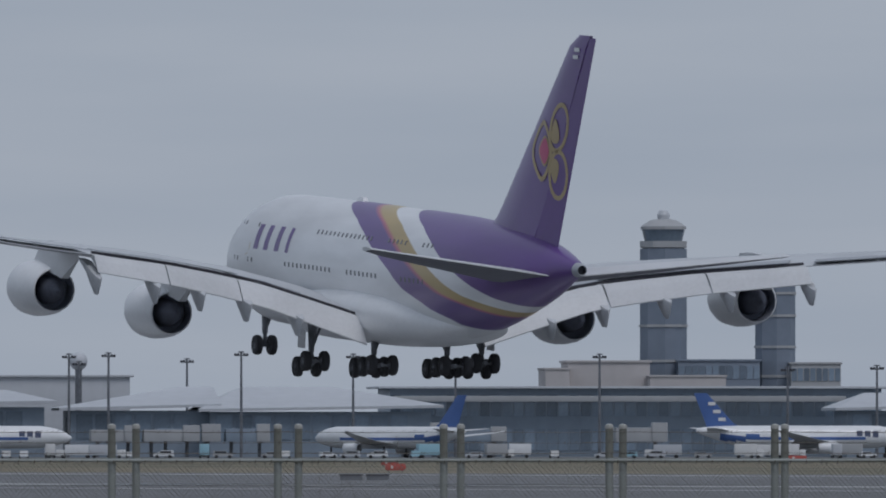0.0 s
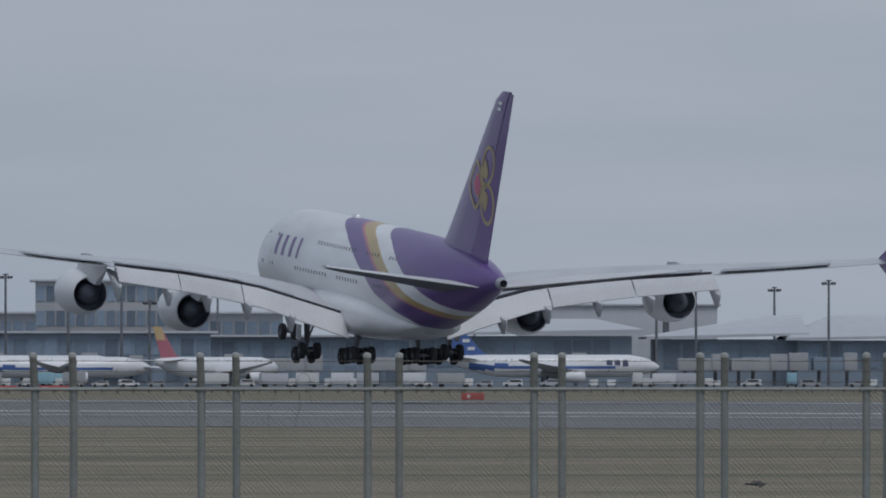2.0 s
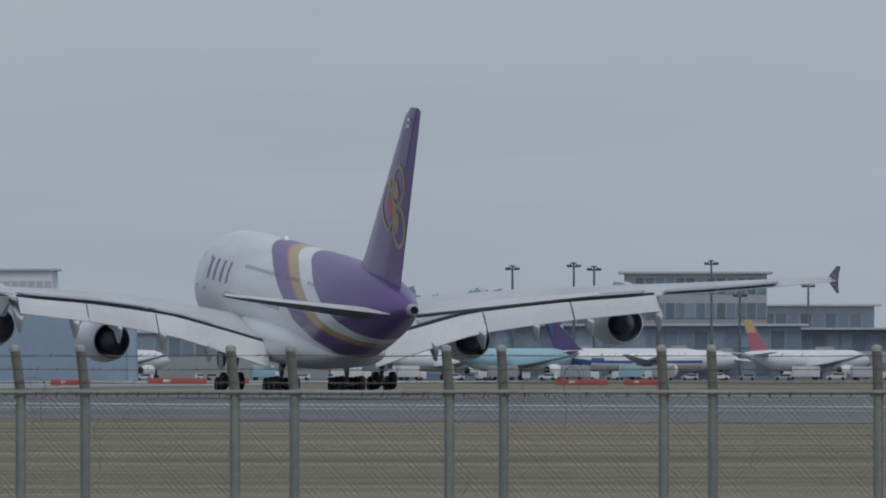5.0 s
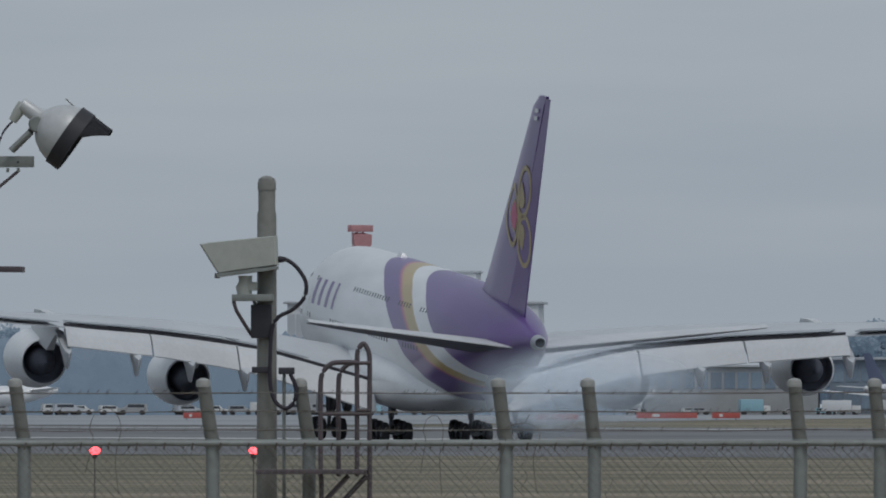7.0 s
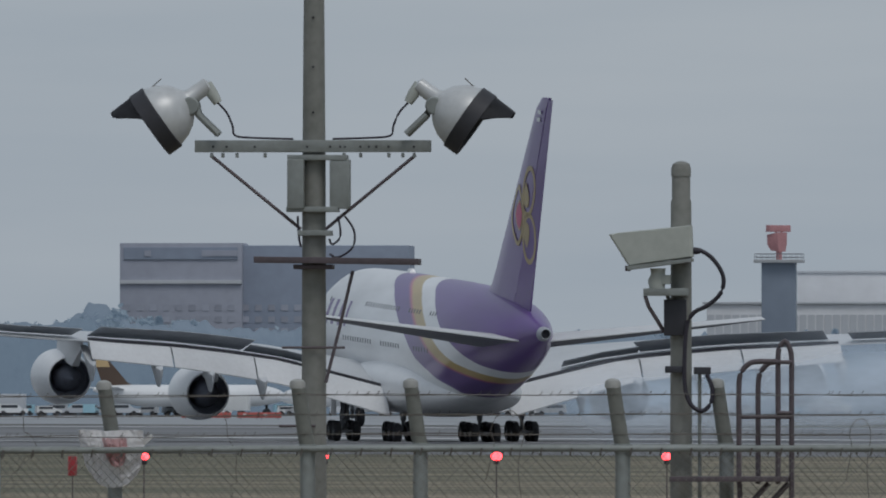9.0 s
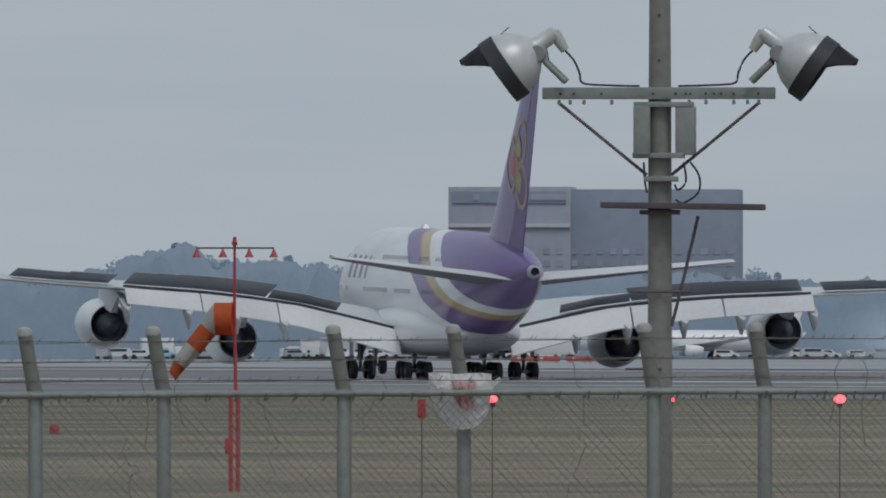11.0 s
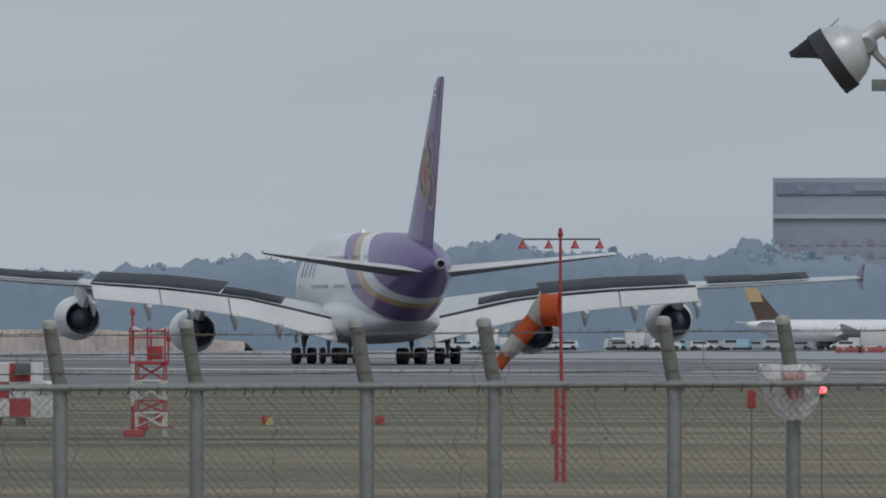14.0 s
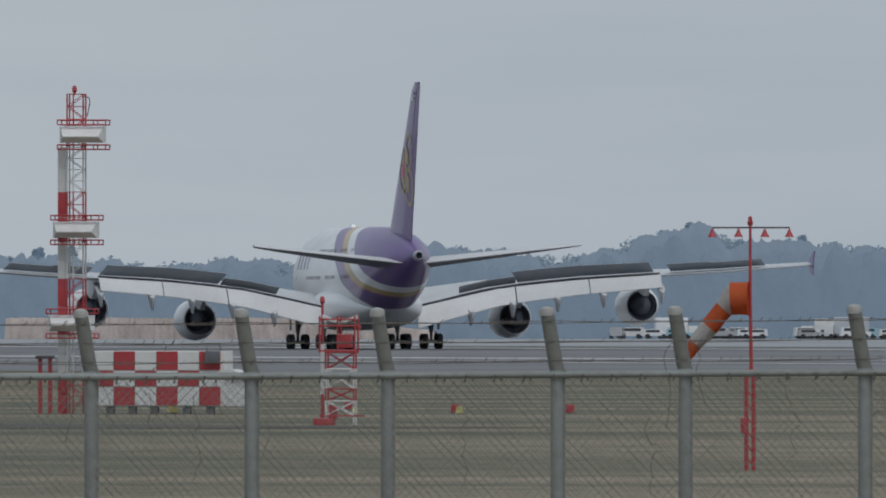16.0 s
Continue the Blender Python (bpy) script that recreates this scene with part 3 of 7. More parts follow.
def build_airliner():
    plane = thing("airliner", "four-engine double-deck white and purple airliner with gold stripe", "airliner")
    bm = bmesh.new()
    rings = []
    for y, z0, z1, a in smooth_rows(FUSELAGE, 4):
        c, b = (z0 + z1) / 2, (z1 - z0) / 2
        rings.append([(a * math.cos(2 * math.pi * k / 56), y, c + b * math.sin(2 * math.pi * k / 56)) for k in range(56)])
    loft(bm, rings)
    fus = part("fuselage", fixn(bm), LIVERY, plane, "white fuselage with sweeping purple and gold bands", smooth=60)
    # belly fairing round the wing root
    bm = bmesh.new()
    rings = []
    for y, w, z0, z1 in smooth_rows([(19, 1.2, 2.9, 3.6), (16, 2.9, 2.2, 4.8), (11, 4.0, 1.95, 5.8), (4, 4.4, 1.95, 6.2), (-4, 4.45, 2.05, 6.1), (-9, 4.1, 2.38, 5.7), (-13, 3.2, 2.85, 5.0), (-17, 1.5, 3.75, 4.4)], 3):
        c, b = (z0 + z1) / 2, (z1 - z0) / 2
        ring = []
        for k in range(40):
            u, v = math.cos(2 * math.pi * k / 40), math.sin(2 * math.pi * k / 40)
            ring.append((w * math.copysign(abs(u) ** 0.8, u), y, c + b * math.copysign(abs(v) ** 0.8, v)))
        rings.append(ring)
    loft(bm, rings)
    part("belly_fairing", fixn(bm), WHITE, plane, "bulging white belly fairing", smooth=60)
    # tail cone outlet
    bm = bmesh.new()
    lathe(bm, [(0.50, -35.0), (0.47, -35.45), (0.34, -35.8), (0.3, -35.75), (0.26, -35.35), (0.02, -35.3)], 20, c=(0, 0, 8.77))
    for f in bm.faces:
        if f.calc_center_median().y > -35.75 and (f.calc_center_median() - Vector((0, f.calc_center_median().y, 8.77))).length < 0.31:
            f.material_index = 1
    part("tail_outlet", fixn(bm), [SPOILERTOP, DARK], plane, "bare metal auxiliary outlet in the tail")
    # fin and rudder
    bm = bmesh.new()
    rings = []
    for z in (9.6, 10.6, 11.2, 11.7, 12.6, 14.5, 16.5, 18.5, 20.5, 22.5, 23.9, 24.4, 24.65):
        le, te = fin_edges(z)
        cut = te + 0.3 * (le - te) * 0.9
        fs = (0, 0.04, 0.15, 0.35, 0.55, 1)
        ys = [le + (cut - le) * f for f in fs]
        rings.append([(fin_half(y, z), y, z) for y in ys] + [(-fin_half(y, z), y, z) for y in ys[::-1]][:-1])
    loft(bm, rings)
    part("fin", fixn(bm), PURPLE, plane, "tall purple tail fin", smooth=50)
    bm = bmesh.new()
    rings = []
    for z in (10.1, 14, 18, 24.5):
        le, te = fin_edges(z)
        cut = te + 0.3 * (le - te) * 0.9 - 0.02
        ys = [cut, (cut + te) / 2, te]
        rings.append([(fin_half(y, z), y, z) for y in ys] + [(-fin_half(y, z), y, z) for y in ys[::-1]])
    loft(bm, rings)
    part("rudder", fixn(bm), PURPLE, plane, "purple rudder", smooth=30)
    ring = [(math.cos(2 * math.pi * k / 28), math.sin(2 * math.pi * k / 28)) for k in range(28)]
    for side in (-1, 1):
        # two curled gold rings behind, each with a drop, and a pointed outline round a pink heart ahead
        for y0, z0, tilt in ((-31.25, 18.25, 0.45), (-31.15, 15.05, 0.05)):
            o = [(1.55 * a - tilt * b, 1.75 * b) for a, b in ring]
            h = [(1.18 * a - tilt * b, 1.42 * b) for a, b in ring]
            flat_shape("emblem_ring", o, y0, z0, side, GOLD, plane, h, "gold ring of the tail emblem", 0.008)
            up = 1 if z0 > 16 else -1
            drop = [(0.62 * a * (1 - 0.45 * b * up), 0.85 * b) for a, b in ring]
            flat_shape("emblem_drop", drop, y0 + 0.55, z0 - 0.25 * up, side, GOLD, plane, None, "gold drop of the tail emblem", 0.014)
        leaf = [(a * 1.75 * (1 - 0.35 * abs(b)) + 0.35 * max(0, a) ** 3, 2.1 * b) for a, b in ring]
        flat_shape("emblem_outline", leaf, -28.55, 16.6, side, GOLD, plane, [(p * 0.78, q * 0.83) for p, q in leaf], "gold outline of the tail emblem", 0.018)
        flat_shape("emblem_heart", [(p * 0.52, q * 0.50) for p, q in leaf], -29.0, 16.6, side, GOLD, plane, None, "gold heart of the tail emblem", 0.024)
        flat_shape("emblem_core", [(p * 0.43, q * 0.42) for p, q in leaf], -29.0, 16.6, side, PINK, plane, None, "pink core of the tail emblem", 0.038)
        for dz in (0, -0.5):
            flat_shape("tail_mark", [(-0.42, -0.13), (0.42, -0.13), (0.42, 0.13), (-0.42, 0.13)], -34.2 + 0.25 * (dz != 0), 23.65 + dz, side, WHITE, plane, None, "small white bar on the fin", 0.04)
    # tailplane
    for side in (-1, 1):
        bm = bmesh.new()
        rings = []
        for k in range(8):
            s = k / 7
            x = 0.8 + (15.1 - 0.8) * s
            le, te = -22.8 - (33.0 - 22.8) * s, -32.2 - (35.9 - 32.2) * s
            if k == 7:
                le -= 0.9
            rings.append([(side * a, b, c) for a, b, c in aerofoil(x, le, te, 8.0 + 1.4 * s, 0.95 * (1 - 0.72 * s), 0.1)])
        loft(bm, rings)
        hinge = Matrix.Translation((side * 0.8, -30.0, 8.0))
        fixn(bm)
        # downward faces take the colour with the shade painted in
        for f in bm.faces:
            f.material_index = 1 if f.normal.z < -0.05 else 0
        tp = part("tailplane", bm, [FLAP, TAILUNDER], plane, "pale grey tailplane with a shade-darkened underside")
        tp.data.transform(hinge.inverted())
        tp.matrix_basis = hinge
        TAILPLANES.append((tp, hinge))
    # cabin windows on both decks
    bm = bmesh.new()
    box(bm, 0, 0, 0, 0.05, 0.25, 0.32, 0.0)
    pane = part("cabin_window", bm, CABINGLASS, fus, smooth=0)
    first = True
    for z, runs in ((6.95, ((26.0, 20.5), (14.6, 4.2), (1.6, -6.0), (-9.5, -15))), (9.45, ((26, 20.5), (9.2, -3.2), (-5.5, -10), (-12.5, -15.5)))):
        for a, b in runs:
            for k in range(int((a - b) / 0.85)):
                y = a - k * 0.85
                for side in (-1, 1):
                    w = hull(y, z)
                    slope = math.degrees(math.atan2(hull(y, z - 0.2) - hull(y, z + 0.2), 0.4))
                    m = pose(side * (w + 0.004), y, z, 0, -side * slope, 0)
                    if first:
                        pane.matrix_basis, first = m, False
                    else:
                        share("cabin_window", pane, m, fus)
    # airline name as plain slanted bars, and its mark
    for side in (-1, 1):
        for k, (y, wd) in enumerate(((21.6, 2.2), (19.5, 2.2), (17.2, 2.2), (14.9, 1.6))):
            bm = bmesh.new()
            rows = []
            for q in (0.0, 0.35, 0.7, 1.0):
                z = 7.75 + 1.75 * q
                rows.append([(side * (hull(yy, z) + 0.025), yy, z) for yy in (y - 0.25 * q, y - 0.25 * q - wd * 0.42)])
            vs = [[bm.verts.new(p) for p in r] for r in rows]
            for a, b in zip(vs, vs[1:]):
                bm.faces.new((a[0], a[1], b[1], b[0]))
            part("name_bar", fixn(bm), PURPLE, fus, "dark purple bar in place of lettering", smooth=0)
        bm = bmesh.new()
        vs = []
        for k in range(16):
            a = 2 * math.pi * k / 16
            y, z = 23.2 + 0.85 * math.cos(a), 8.6 + 1.35 * math.sin(a)
            vs.append(bm.verts.new((side * (hull(y, z) + 0.04), y, z)))
        bm.faces.new(vs)
        part("nose_mark", fixn(bm), GOLD, fus, "gold and pink mark beside the name", smooth=0)
    # undercarriage: sliding struts, bogies that tilt in the air, wheels
    wheel = None
    for x, y, axles, half in ((-6.3, 0.8, (-0.85, 0.85), 0.68), (6.3, 0.8, (-0.85, 0.85), 0.68), (-2.7, -2.1, (-1.7, 0, 1.7), 0.78), (2.7, -2.1, (-1.7, 0, 1.7), 0.78), (0, 28.6, (0,), 0.55)):
        inward = -0.9 if x > 0 else 0.9
        bm = bmesh.new()
        tube(bm, [(0, 0, 0.05), (0, 0, 0.8), (0, 0, 0.85), (0, 0, 1.3), (0, 0.1, 3.1)], [0.14, 0.14, 0.2, 0.22, 0.3], 12)
        tube(bm, [(0, 0, 0.9), (inward, 0.4, 2.9)], 0.09, 8)
        tube(bm, [(0, 0, 0.9), (0, -1.0, 2.6)], 0.08, 8)
        tube(bm, [(0, -0.16, 0.15), (0, -0.5, 0.5), (0, -0.2, 0.95)], 0.05, 6)
        leg = part("gear_leg", fixn(bm), STEEL, plane, "grey steel undercarriage leg", m=pose(x, y, 0.92))
        if abs(x) > 6:
            bm = bmesh.new()
            box(bm, math.copysign(0.7, x), 0.1, 1.75, 0.06, 1.5, 1.3, 0.02)
            part("gear_door", fixn(bm), FLAP, leg, "pale undercarriage door")
        bm = bmesh.new()
        tube(bm, [(0, axles[0] - 0.15, 0), (0, axles[-1] + 0.15, 0)], 0.16, 8)
        for a in axles:
            tube(bm, [(-half, a, 0), (half, a, 0)], 0.1, 8)
        bogie = part("bogie", fixn(bm), STEEL, plane, "grey steel wheel bogie", m=pose(x, y, 0.92))
        tilt = -16 if len(axles) == 2 else -6 if len(axles) == 3 else 0
        GEAR.append((leg, bogie, (x, y, 0.92), tilt))
        for a in axles:
            for s in (-1, 1):
                m = pose(s * half, a, 0)
                if wheel is None:
                    wheel = part("wheel", build_wheel(), [RUBBER, STEEL], bogie, "black aircraft tyre on a grey hub", m=m)
                else:
                    tagged(share("wheel", wheel, m, bogie), "black aircraft tyre on a grey hub")
    for side in (-1, 1):
        build_wing(side, plane)
    # small aerial on the upper deck
    bm = bmesh.new()
    loft(bm, [[(-0.25, 9.6, 11.6), (0.25, 9.6, 11.6), (0.25, 8.0, 11.6), (-0.25, 8.0, 11.6)], [(-0.1, 9.0, 11.95), (0.1, 9.0, 11.95), (0.1, 8.2, 11.95), (-0.1, 8.2, 11.95)]])
    part("aerial_dome", fixn(bm), WHITE, plane, "low white aerial dome", smooth=0)
    return plane


AIRLINER = build_airliner()
X_A, X_B, STEP_B, GAP_B = -0.0139, 0.4738, 1.97554, 1.921
# ---- perimeter fences ----
FENCE_Y, FENCE_TOP, RAIL_DROP = 204.0, 4.2, 0.425
LEAN_X = -0.055


POSTTOP = mat("weathered_post_top", (0.19, 0.195, 0.175), 0.75, var=0.2, scale=3, grime=(0.11, 0.115, 0.10), bump=0.2)
POSTCAP = mat("pale_post_cap", (0.40, 0.40, 0.38), 0.7, var=0.2, scale=4)


MESHWIRE = mat("mesh_wire", (0.27, 0.265, 0.245), 0.65, 0.2, var=0.25, scale=3, grime=(0.17, 0.15, 0.13))


def fence_dip(x):
    """The fence line sinks a little towards its left end."""
    return lerp(x, [(-24, -0.06), (-15, -0.046), (-12.5, -0.034), (-10, -0.016), (-7.5, 0)])


def build_post(lean):
    e = thing("fence_post", "round grey galvanised fence post with a cranked top", "fence post", "perimeter fence posts")
    bm = bmesh.new()
    zr = FENCE_TOP - RAIL_DROP
    tube(bm, [(0, 0, 0), (0, 0, zr + 0.02)], 0.048, 14)
    part("shaft", fixn(bm), GALV, e)
    bm = bmesh.new()
    tube(bm, [(0, 0, zr + 0.02), (lean * 0.2, 0, zr + 0.07), (lean, 0, FENCE_TOP - 0.01)], [0.049, 0.049, 0.046], 14)
    part("crank", fixn(bm), POSTTOP, e, "darkly weathered leaning top of the post")
    bm = bmesh.new()
    lathe(bm, [(0.05, -0.03), (0.051, 0.0), (0.044, 0.018), (0.02, 0.03), (0.003, 0.032)], 14, "Z", (lean, 0, FENCE_TOP - 0.012))
    part("cap", fixn(bm), POSTCAP, e, "domed pale post cap")
    bm = bmesh.new()
    lathe(bm, [(0.056, -0.03), (0.058, 0.0), (0.056, 0.03)], 14, "Z", (0, 0, zr), True)
    part("clamp", fixn(bm), GALV, e)
    return e


def build_fences():
    post = {}
    for row, (off, step, dy) in enumerate(((X_A, 2.0, 0.0), (X_B, STEP_B, GAP_B))):
        for n in range(-12, 14):
            x = off + step * n
            lean = lerp(x, [(-16, -0.075), (-6, -0.065), (0, -0.03), (6, -0.004), (30, 0)])
            key = round(lean / 0.008)
            if key not in post:
                post[key] = build_post(key * 0.008)
                post[key].matrix_basis = pose(x, FENCE_Y + dy, fence_dip(x))
            else:
                copy_thing(post[key], pose(x, FENCE_Y + dy, fence_dip(x)))
        zr = FENCE_TOP - RAIL_DROP
        x0, x1 = off - 12 * step, off + 13 * step
        e = thing("chain_link_fence", "chain-link wire fence with a grey top rail and barbed wire", "fence", "perimeter fences")
        bm = bmesh.new()
        tube(bm, [(x0 + (x1 - x0) * k / 40, FENCE_Y + dy - 0.05, zr) for k in range(41)], 0.021, 10)
        part("top_rail", fixn(bm), GALV, e)
        # woven mesh: two families of slanting wires
        rnd = random.Random(5 + row)
        vs, fs = [], []
        p, top, bot, r = (0.056 if row == 0 else 0.066), zr - 0.01, 2.4, 0.0016
        hgt = top - bot
        for fam in (-1, 1):
            k = 0
            x = x0 - hgt
            while x < x1 + hgt:
                xa, xb = x, x + fam * hgt * 0.95
                if x0 < xa < x1 and x0 < xb < x1:
                    b = len(vs)
                    yy = FENCE_Y + dy - 0.03 + 0.003 * fam
                    j = rnd.uniform(-0.006, 0.006)
                    for (xx, zz) in ((xa + j, bot), (xb + j, top)):
                        vs += [(xx - r, yy, zz), (xx + r, yy - r, zz), (xx + r, yy + r, zz)]
                    for i in range(3):
                        fs.append((b + i, b + (i + 1) % 3, b + 3 + (i + 1) % 3, b + 3 + i))
                x += p
        me = bpy.data.meshes.new("wire_mesh")
        me.from_pydata(vs, [], fs)
        me.materials.append(MESHWIRE)
        wm = new("wire_mesh", me)
        wm.parent = e
        tagged(wm, "woven galvanised chain-link mesh", kind="stuff")
        # barbed wire on the cranked tops
        for i, f in enumerate((0.22, 0.52, 0.82)):
            bm = bmesh.new()
            pts = []
            n = int((x1 - x0) / 0.5)
            for k in range(n + 1):
                x = x0 + (x1 - x0) * k / n
                lean = lerp(x, [(-16, -0.075), (-6, -0.065), (0, -0.03), (6, -0.004), (30, 0)])
                pts.append((x + lean * f, FENCE_Y + dy - 0.05, zr + RAIL_DROP * f - 0.012 * math.sin(math.pi * ((x - off) / step % 1)) + rnd.uniform(-0.004, 0.004)))
            tube(bm, pts, 0.0026, 4, cap=False)
            part("barbed_wire", bm, WIRE, e, "thin barbed wire strand", smooth=0)
        bm = bmesh.new()
        k = x0
        while k < x1:
            f = rnd.choice((0.22, 0.52, 0.82))
            z = zr + RAIL_DROP * f
            tube(bm, [(k - 0.012, FENCE_Y + dy - 0.05, z - 0.016), (k + 0.012, FENCE_Y + dy - 0.05, z + 0.016)], 0.0022, 3)
            k += 0.065
        tagged(part("barbs", bm, WIRE, e, "small wire barbs", smooth=0), kind="stuff")
        # ties under the rail
        bm = bmesh.new()
        k = x0
        while k < x1:
            tube(bm, [(k, FENCE_Y + dy - 0.075, zr - 0.045), (k + 0.012, FENCE_Y + dy - 0.078, zr + 0.005)], 0.006, 4)
            k += 0.19
        tagged(part("wire_tie", bm, WIRE, e, "short wire ties round the rail", smooth=0), kind="stuff")
        # loose vines of dry climber on the mesh
        bm = bmesh.new()
        for k in range(26):
            x, z = rnd.uniform(x0, x1), rnd.uniform(2.7, 3.5)
            pts = []
            for j in range(rnd.randint(7, 14)):
                pts.append((x, FENCE_Y + dy - 0.04, min(z, FENCE_TOP - 0.12)))
                x += rnd.uniform(-0.05, 0.055)
                z += rnd.uniform(0.0, 0.1)
            tube(bm, pts, 0.0022, 4)
        tagged(part("dry_vine", bm, WIRE, e, "dry brown climber stems on the mesh", smooth=0), kind="stuff")
        # tendrils of the climber that arch over the barbed wire
        if row == 0:
            for x in (-11.3, -6.65, -4.45, -3.8, 1.06, 5.15):
                bm = bmesh.new()
                w, h = rnd.uniform(0.08, 0.2) * rnd.choice((-1, 1)), rnd.uniform(0.12, 0.24)
                path = [(x, zr - 0.35), (x + 0.15 * w, zr - 0.1), (x - 0.1 * w, zr + 0.5 * h), (x + 0.35 * w, zr + h), (x + w, zr + 0.9 * h), (x + 1.3 * w, zr + 0.45 * h), (x + 1.15 * w, zr + 0.1 * h), (x + 1.5 * w, zr - 0.2)]
                tube(bm, [(a, FENCE_Y + dy - 0.065, b) for a, b in smooth_rows(path, 4)], 0.0026, 5)
                part("tendril", fixn(bm), WIRE, e, "dry brown climber tendril over the wire")
        for ob in e.children:
            for v in ob.data.vertices:
                v.co.z += fence_dip(v.co.x)


build_fences()


# ---- things on the fence line ----
HOUSING = mat("camera_housing_paint", (0.46, 0.48, 0.44), 0.5, var=0.12, scale=3)
LAMPSHELL = mat("lamp_shell", (0.60, 0.61, 0.61), 0.4, 0.2, var=0.12, scale=3)
BLACK = mat("black_rubber", (0.038, 0.038, 0.045), 0.6, var=0.2, scale=3)
CABLE = mat("dark_cable", (0.035, 0.03, 0.045), 0.6, var=0.2, scale=4)
BROWNSTEEL = mat("brown_steel", (0.13, 0.105, 0.115), 0.6, 0.2, var=0.25, scale=3)
RED = mat("red_paint", (0.47, 0.055, 0.065), 0.5, var=0.15, scale=0.6)
ORANGE = mat("orange_cloth", (0.72, 0.16, 0.05), 0.8, var=0.12, scale=1.5)
CLOTH = mat("white_cloth", (0.66, 0.65, 0.63), 0.85, var=0.1, scale=1.5)
BOARDWHITE = mat("white_board", (0.74, 0.74, 0.73), 0.5, var=0.1, scale=0.6)
LIGHT_RED = glow("red_signal_glow", (1.0, 0.05, 0.06), 6.0)


def floodlight_pole():
    px = -8.16
    e = thing("floodlight_pole", "tall grey steel pole with two floodlights on a crossarm", "light pole", m=pose(px, 206.5, 0))
    k = 0.003654

    def z(v):
        return 4.2 + (678 - v) * k

    def x(u):
        return (u - 555) * k

    bm = bmesh.new()
    tube(bm, [(0, 0, 0), (0, 0, z(300)), (0, 0, z(-40))], [0.092, 0.076, 0.066], 20)
    part("pole", fixn(bm), POLE, e)
    bm = bmesh.new()
    for v in (32, 120, 201):
        lathe(bm, [(0.008, 0), (0.008, 0.012)], 8, "Y", (0, -0.082, z(v)), True)
    part("step_bolt", fixn(bm), BLACK, e, "dark step bolt holes")
    bm = bmesh.new()
    box(bm, 0, -0.09, z(261), 420 * k, 0.05, 0.078, 0.006)
    for u in (375, 395, 420, 470, 610, 640, 690, 715, 735):
        box(bm, x(u), -0.09, z(277), 0.02, 0.03, 0.03, 0.004)
    part("crossarm", fixn(bm), GALV, e, "long grey channel crossarm")
    bm = bmesh.new()
    for u in (378, 402, 452, 545, 586, 604, 612, 640, 655, 668, 690, 735):
        lathe(bm, [(0.008, 0), (0.008, 0.006)], 8, "Y", (x(u), -0.121, z(262)), True)
    part("bolt_hole", fixn(bm), BLACK, e, "dark bolt holes in the arm")
    for s in (-1, 1):
        bm = bmesh.new()
        tube(bm, [(s * 182 * k, -0.08, z(277)), (s * 22 * k, -0.06, z(408))], 0.011, 8)
        part("brace", fixn(bm), BROWNSTEEL, e, "thin diagonal brace")
        bm = bmesh.new()
        box(bm, s * (48 if s > 0 else 30) * k, -0.06 - 0.03 * (s < 0), z(328), (36 if s > 0 else 30) * k, 0.12, 88 * k, 0.012)
        part("ballast_box", fixn(bm), GALV, e, "grey metal ballast box")
    for v, u0, u1 in ((281, 510, 616), (373, 508, 600), (415, 528, 588)):
        bm = bmesh.new()
        box(bm, x((u0 + u1) / 2), -0.04, z(v), (u1 - u0) * k, 0.17, 0.034, 0.004)
        part("bracket", fixn(bm), GALV, e, "dark clamp bracket")
    bm = bmesh.new()
    box(bm, x(598), -0.05, z(464), 292 * k, 0.34, 0.04, 0.004, rot=Matrix.Rotation(radians(0.8), 3, "Y").to_4x4())
    box(bm, x(556), -0.05, z(475), 70 * k, 0.2, 0.03, 0.004)
    part("work_platform", fixn(bm), BROWNSTEEL, e, "narrow steel platform below the lamps")
    bm = bmesh.new()
    tube(bm, [(x(626), -0.1, z(482)), (x(602), -0.1, z(585)), (x(578), -0.09, z(680))], 0.011, 8)
    tube(bm, [(x(495), -0.1, z(757)), (x(560), -0.1, z(757))], 0.009, 8)
    tube(bm, [(x(500), -0.1, z(618)), (x(612), -0.1, z(618))], 0.008, 8)
    part("hanger_rod", fixn(bm), BROWNSTEEL, e, "thin hanging steel rod")
    for pts in (((612, 385), (628, 410), (626, 440), (600, 458), (585, 452)), ((600, 385), (604, 420), (590, 435), (584, 425)), ((528, 385), (530, 420), (534, 440))):
        bm = bmesh.new()
        tube(bm, [(x(a), -0.1, z(b)) for a, b in smooth_rows(pts, 4)], 0.008, 6)
        part("cable", fixn(bm), CABLE, e, "thin dark sagging cable")
    for s in (-1, 1):
        def X(u):
            return s * (555 - u) * k

        def P(u, v, y=0.0):
            return Vector((X(u), -0.09 + y, z(v)))

        a, b = P(368, 152), P(275, 217)
        d = (b - a).normalized()
        q = Vector((0, 1, 0))
        r = d.cross(q)

        def ring(sp, rad, n=28, a0=0, a1=2 * math.pi):
            return [a + d * sp * k + rad * k * (q * math.cos(a0 + (a1 - a0) * i / n) + r * math.sin(a0 + (a1 - a0) * i / n)) for i in range(n)]

        bm = bmesh.new()
        loft(bm, [ring(sp, rd) for sp, rd in ((-4, 6), (0, 14), (38, 15), (44, 20), (52, 32), (62, 43), (78, 53), (98, 59), (110, 60))], False)
        head = part("lamp_head", fixn(bm), LAMPSHELL, e, "bell-shaped pale metal floodlight head")
        bm = bmesh.new()
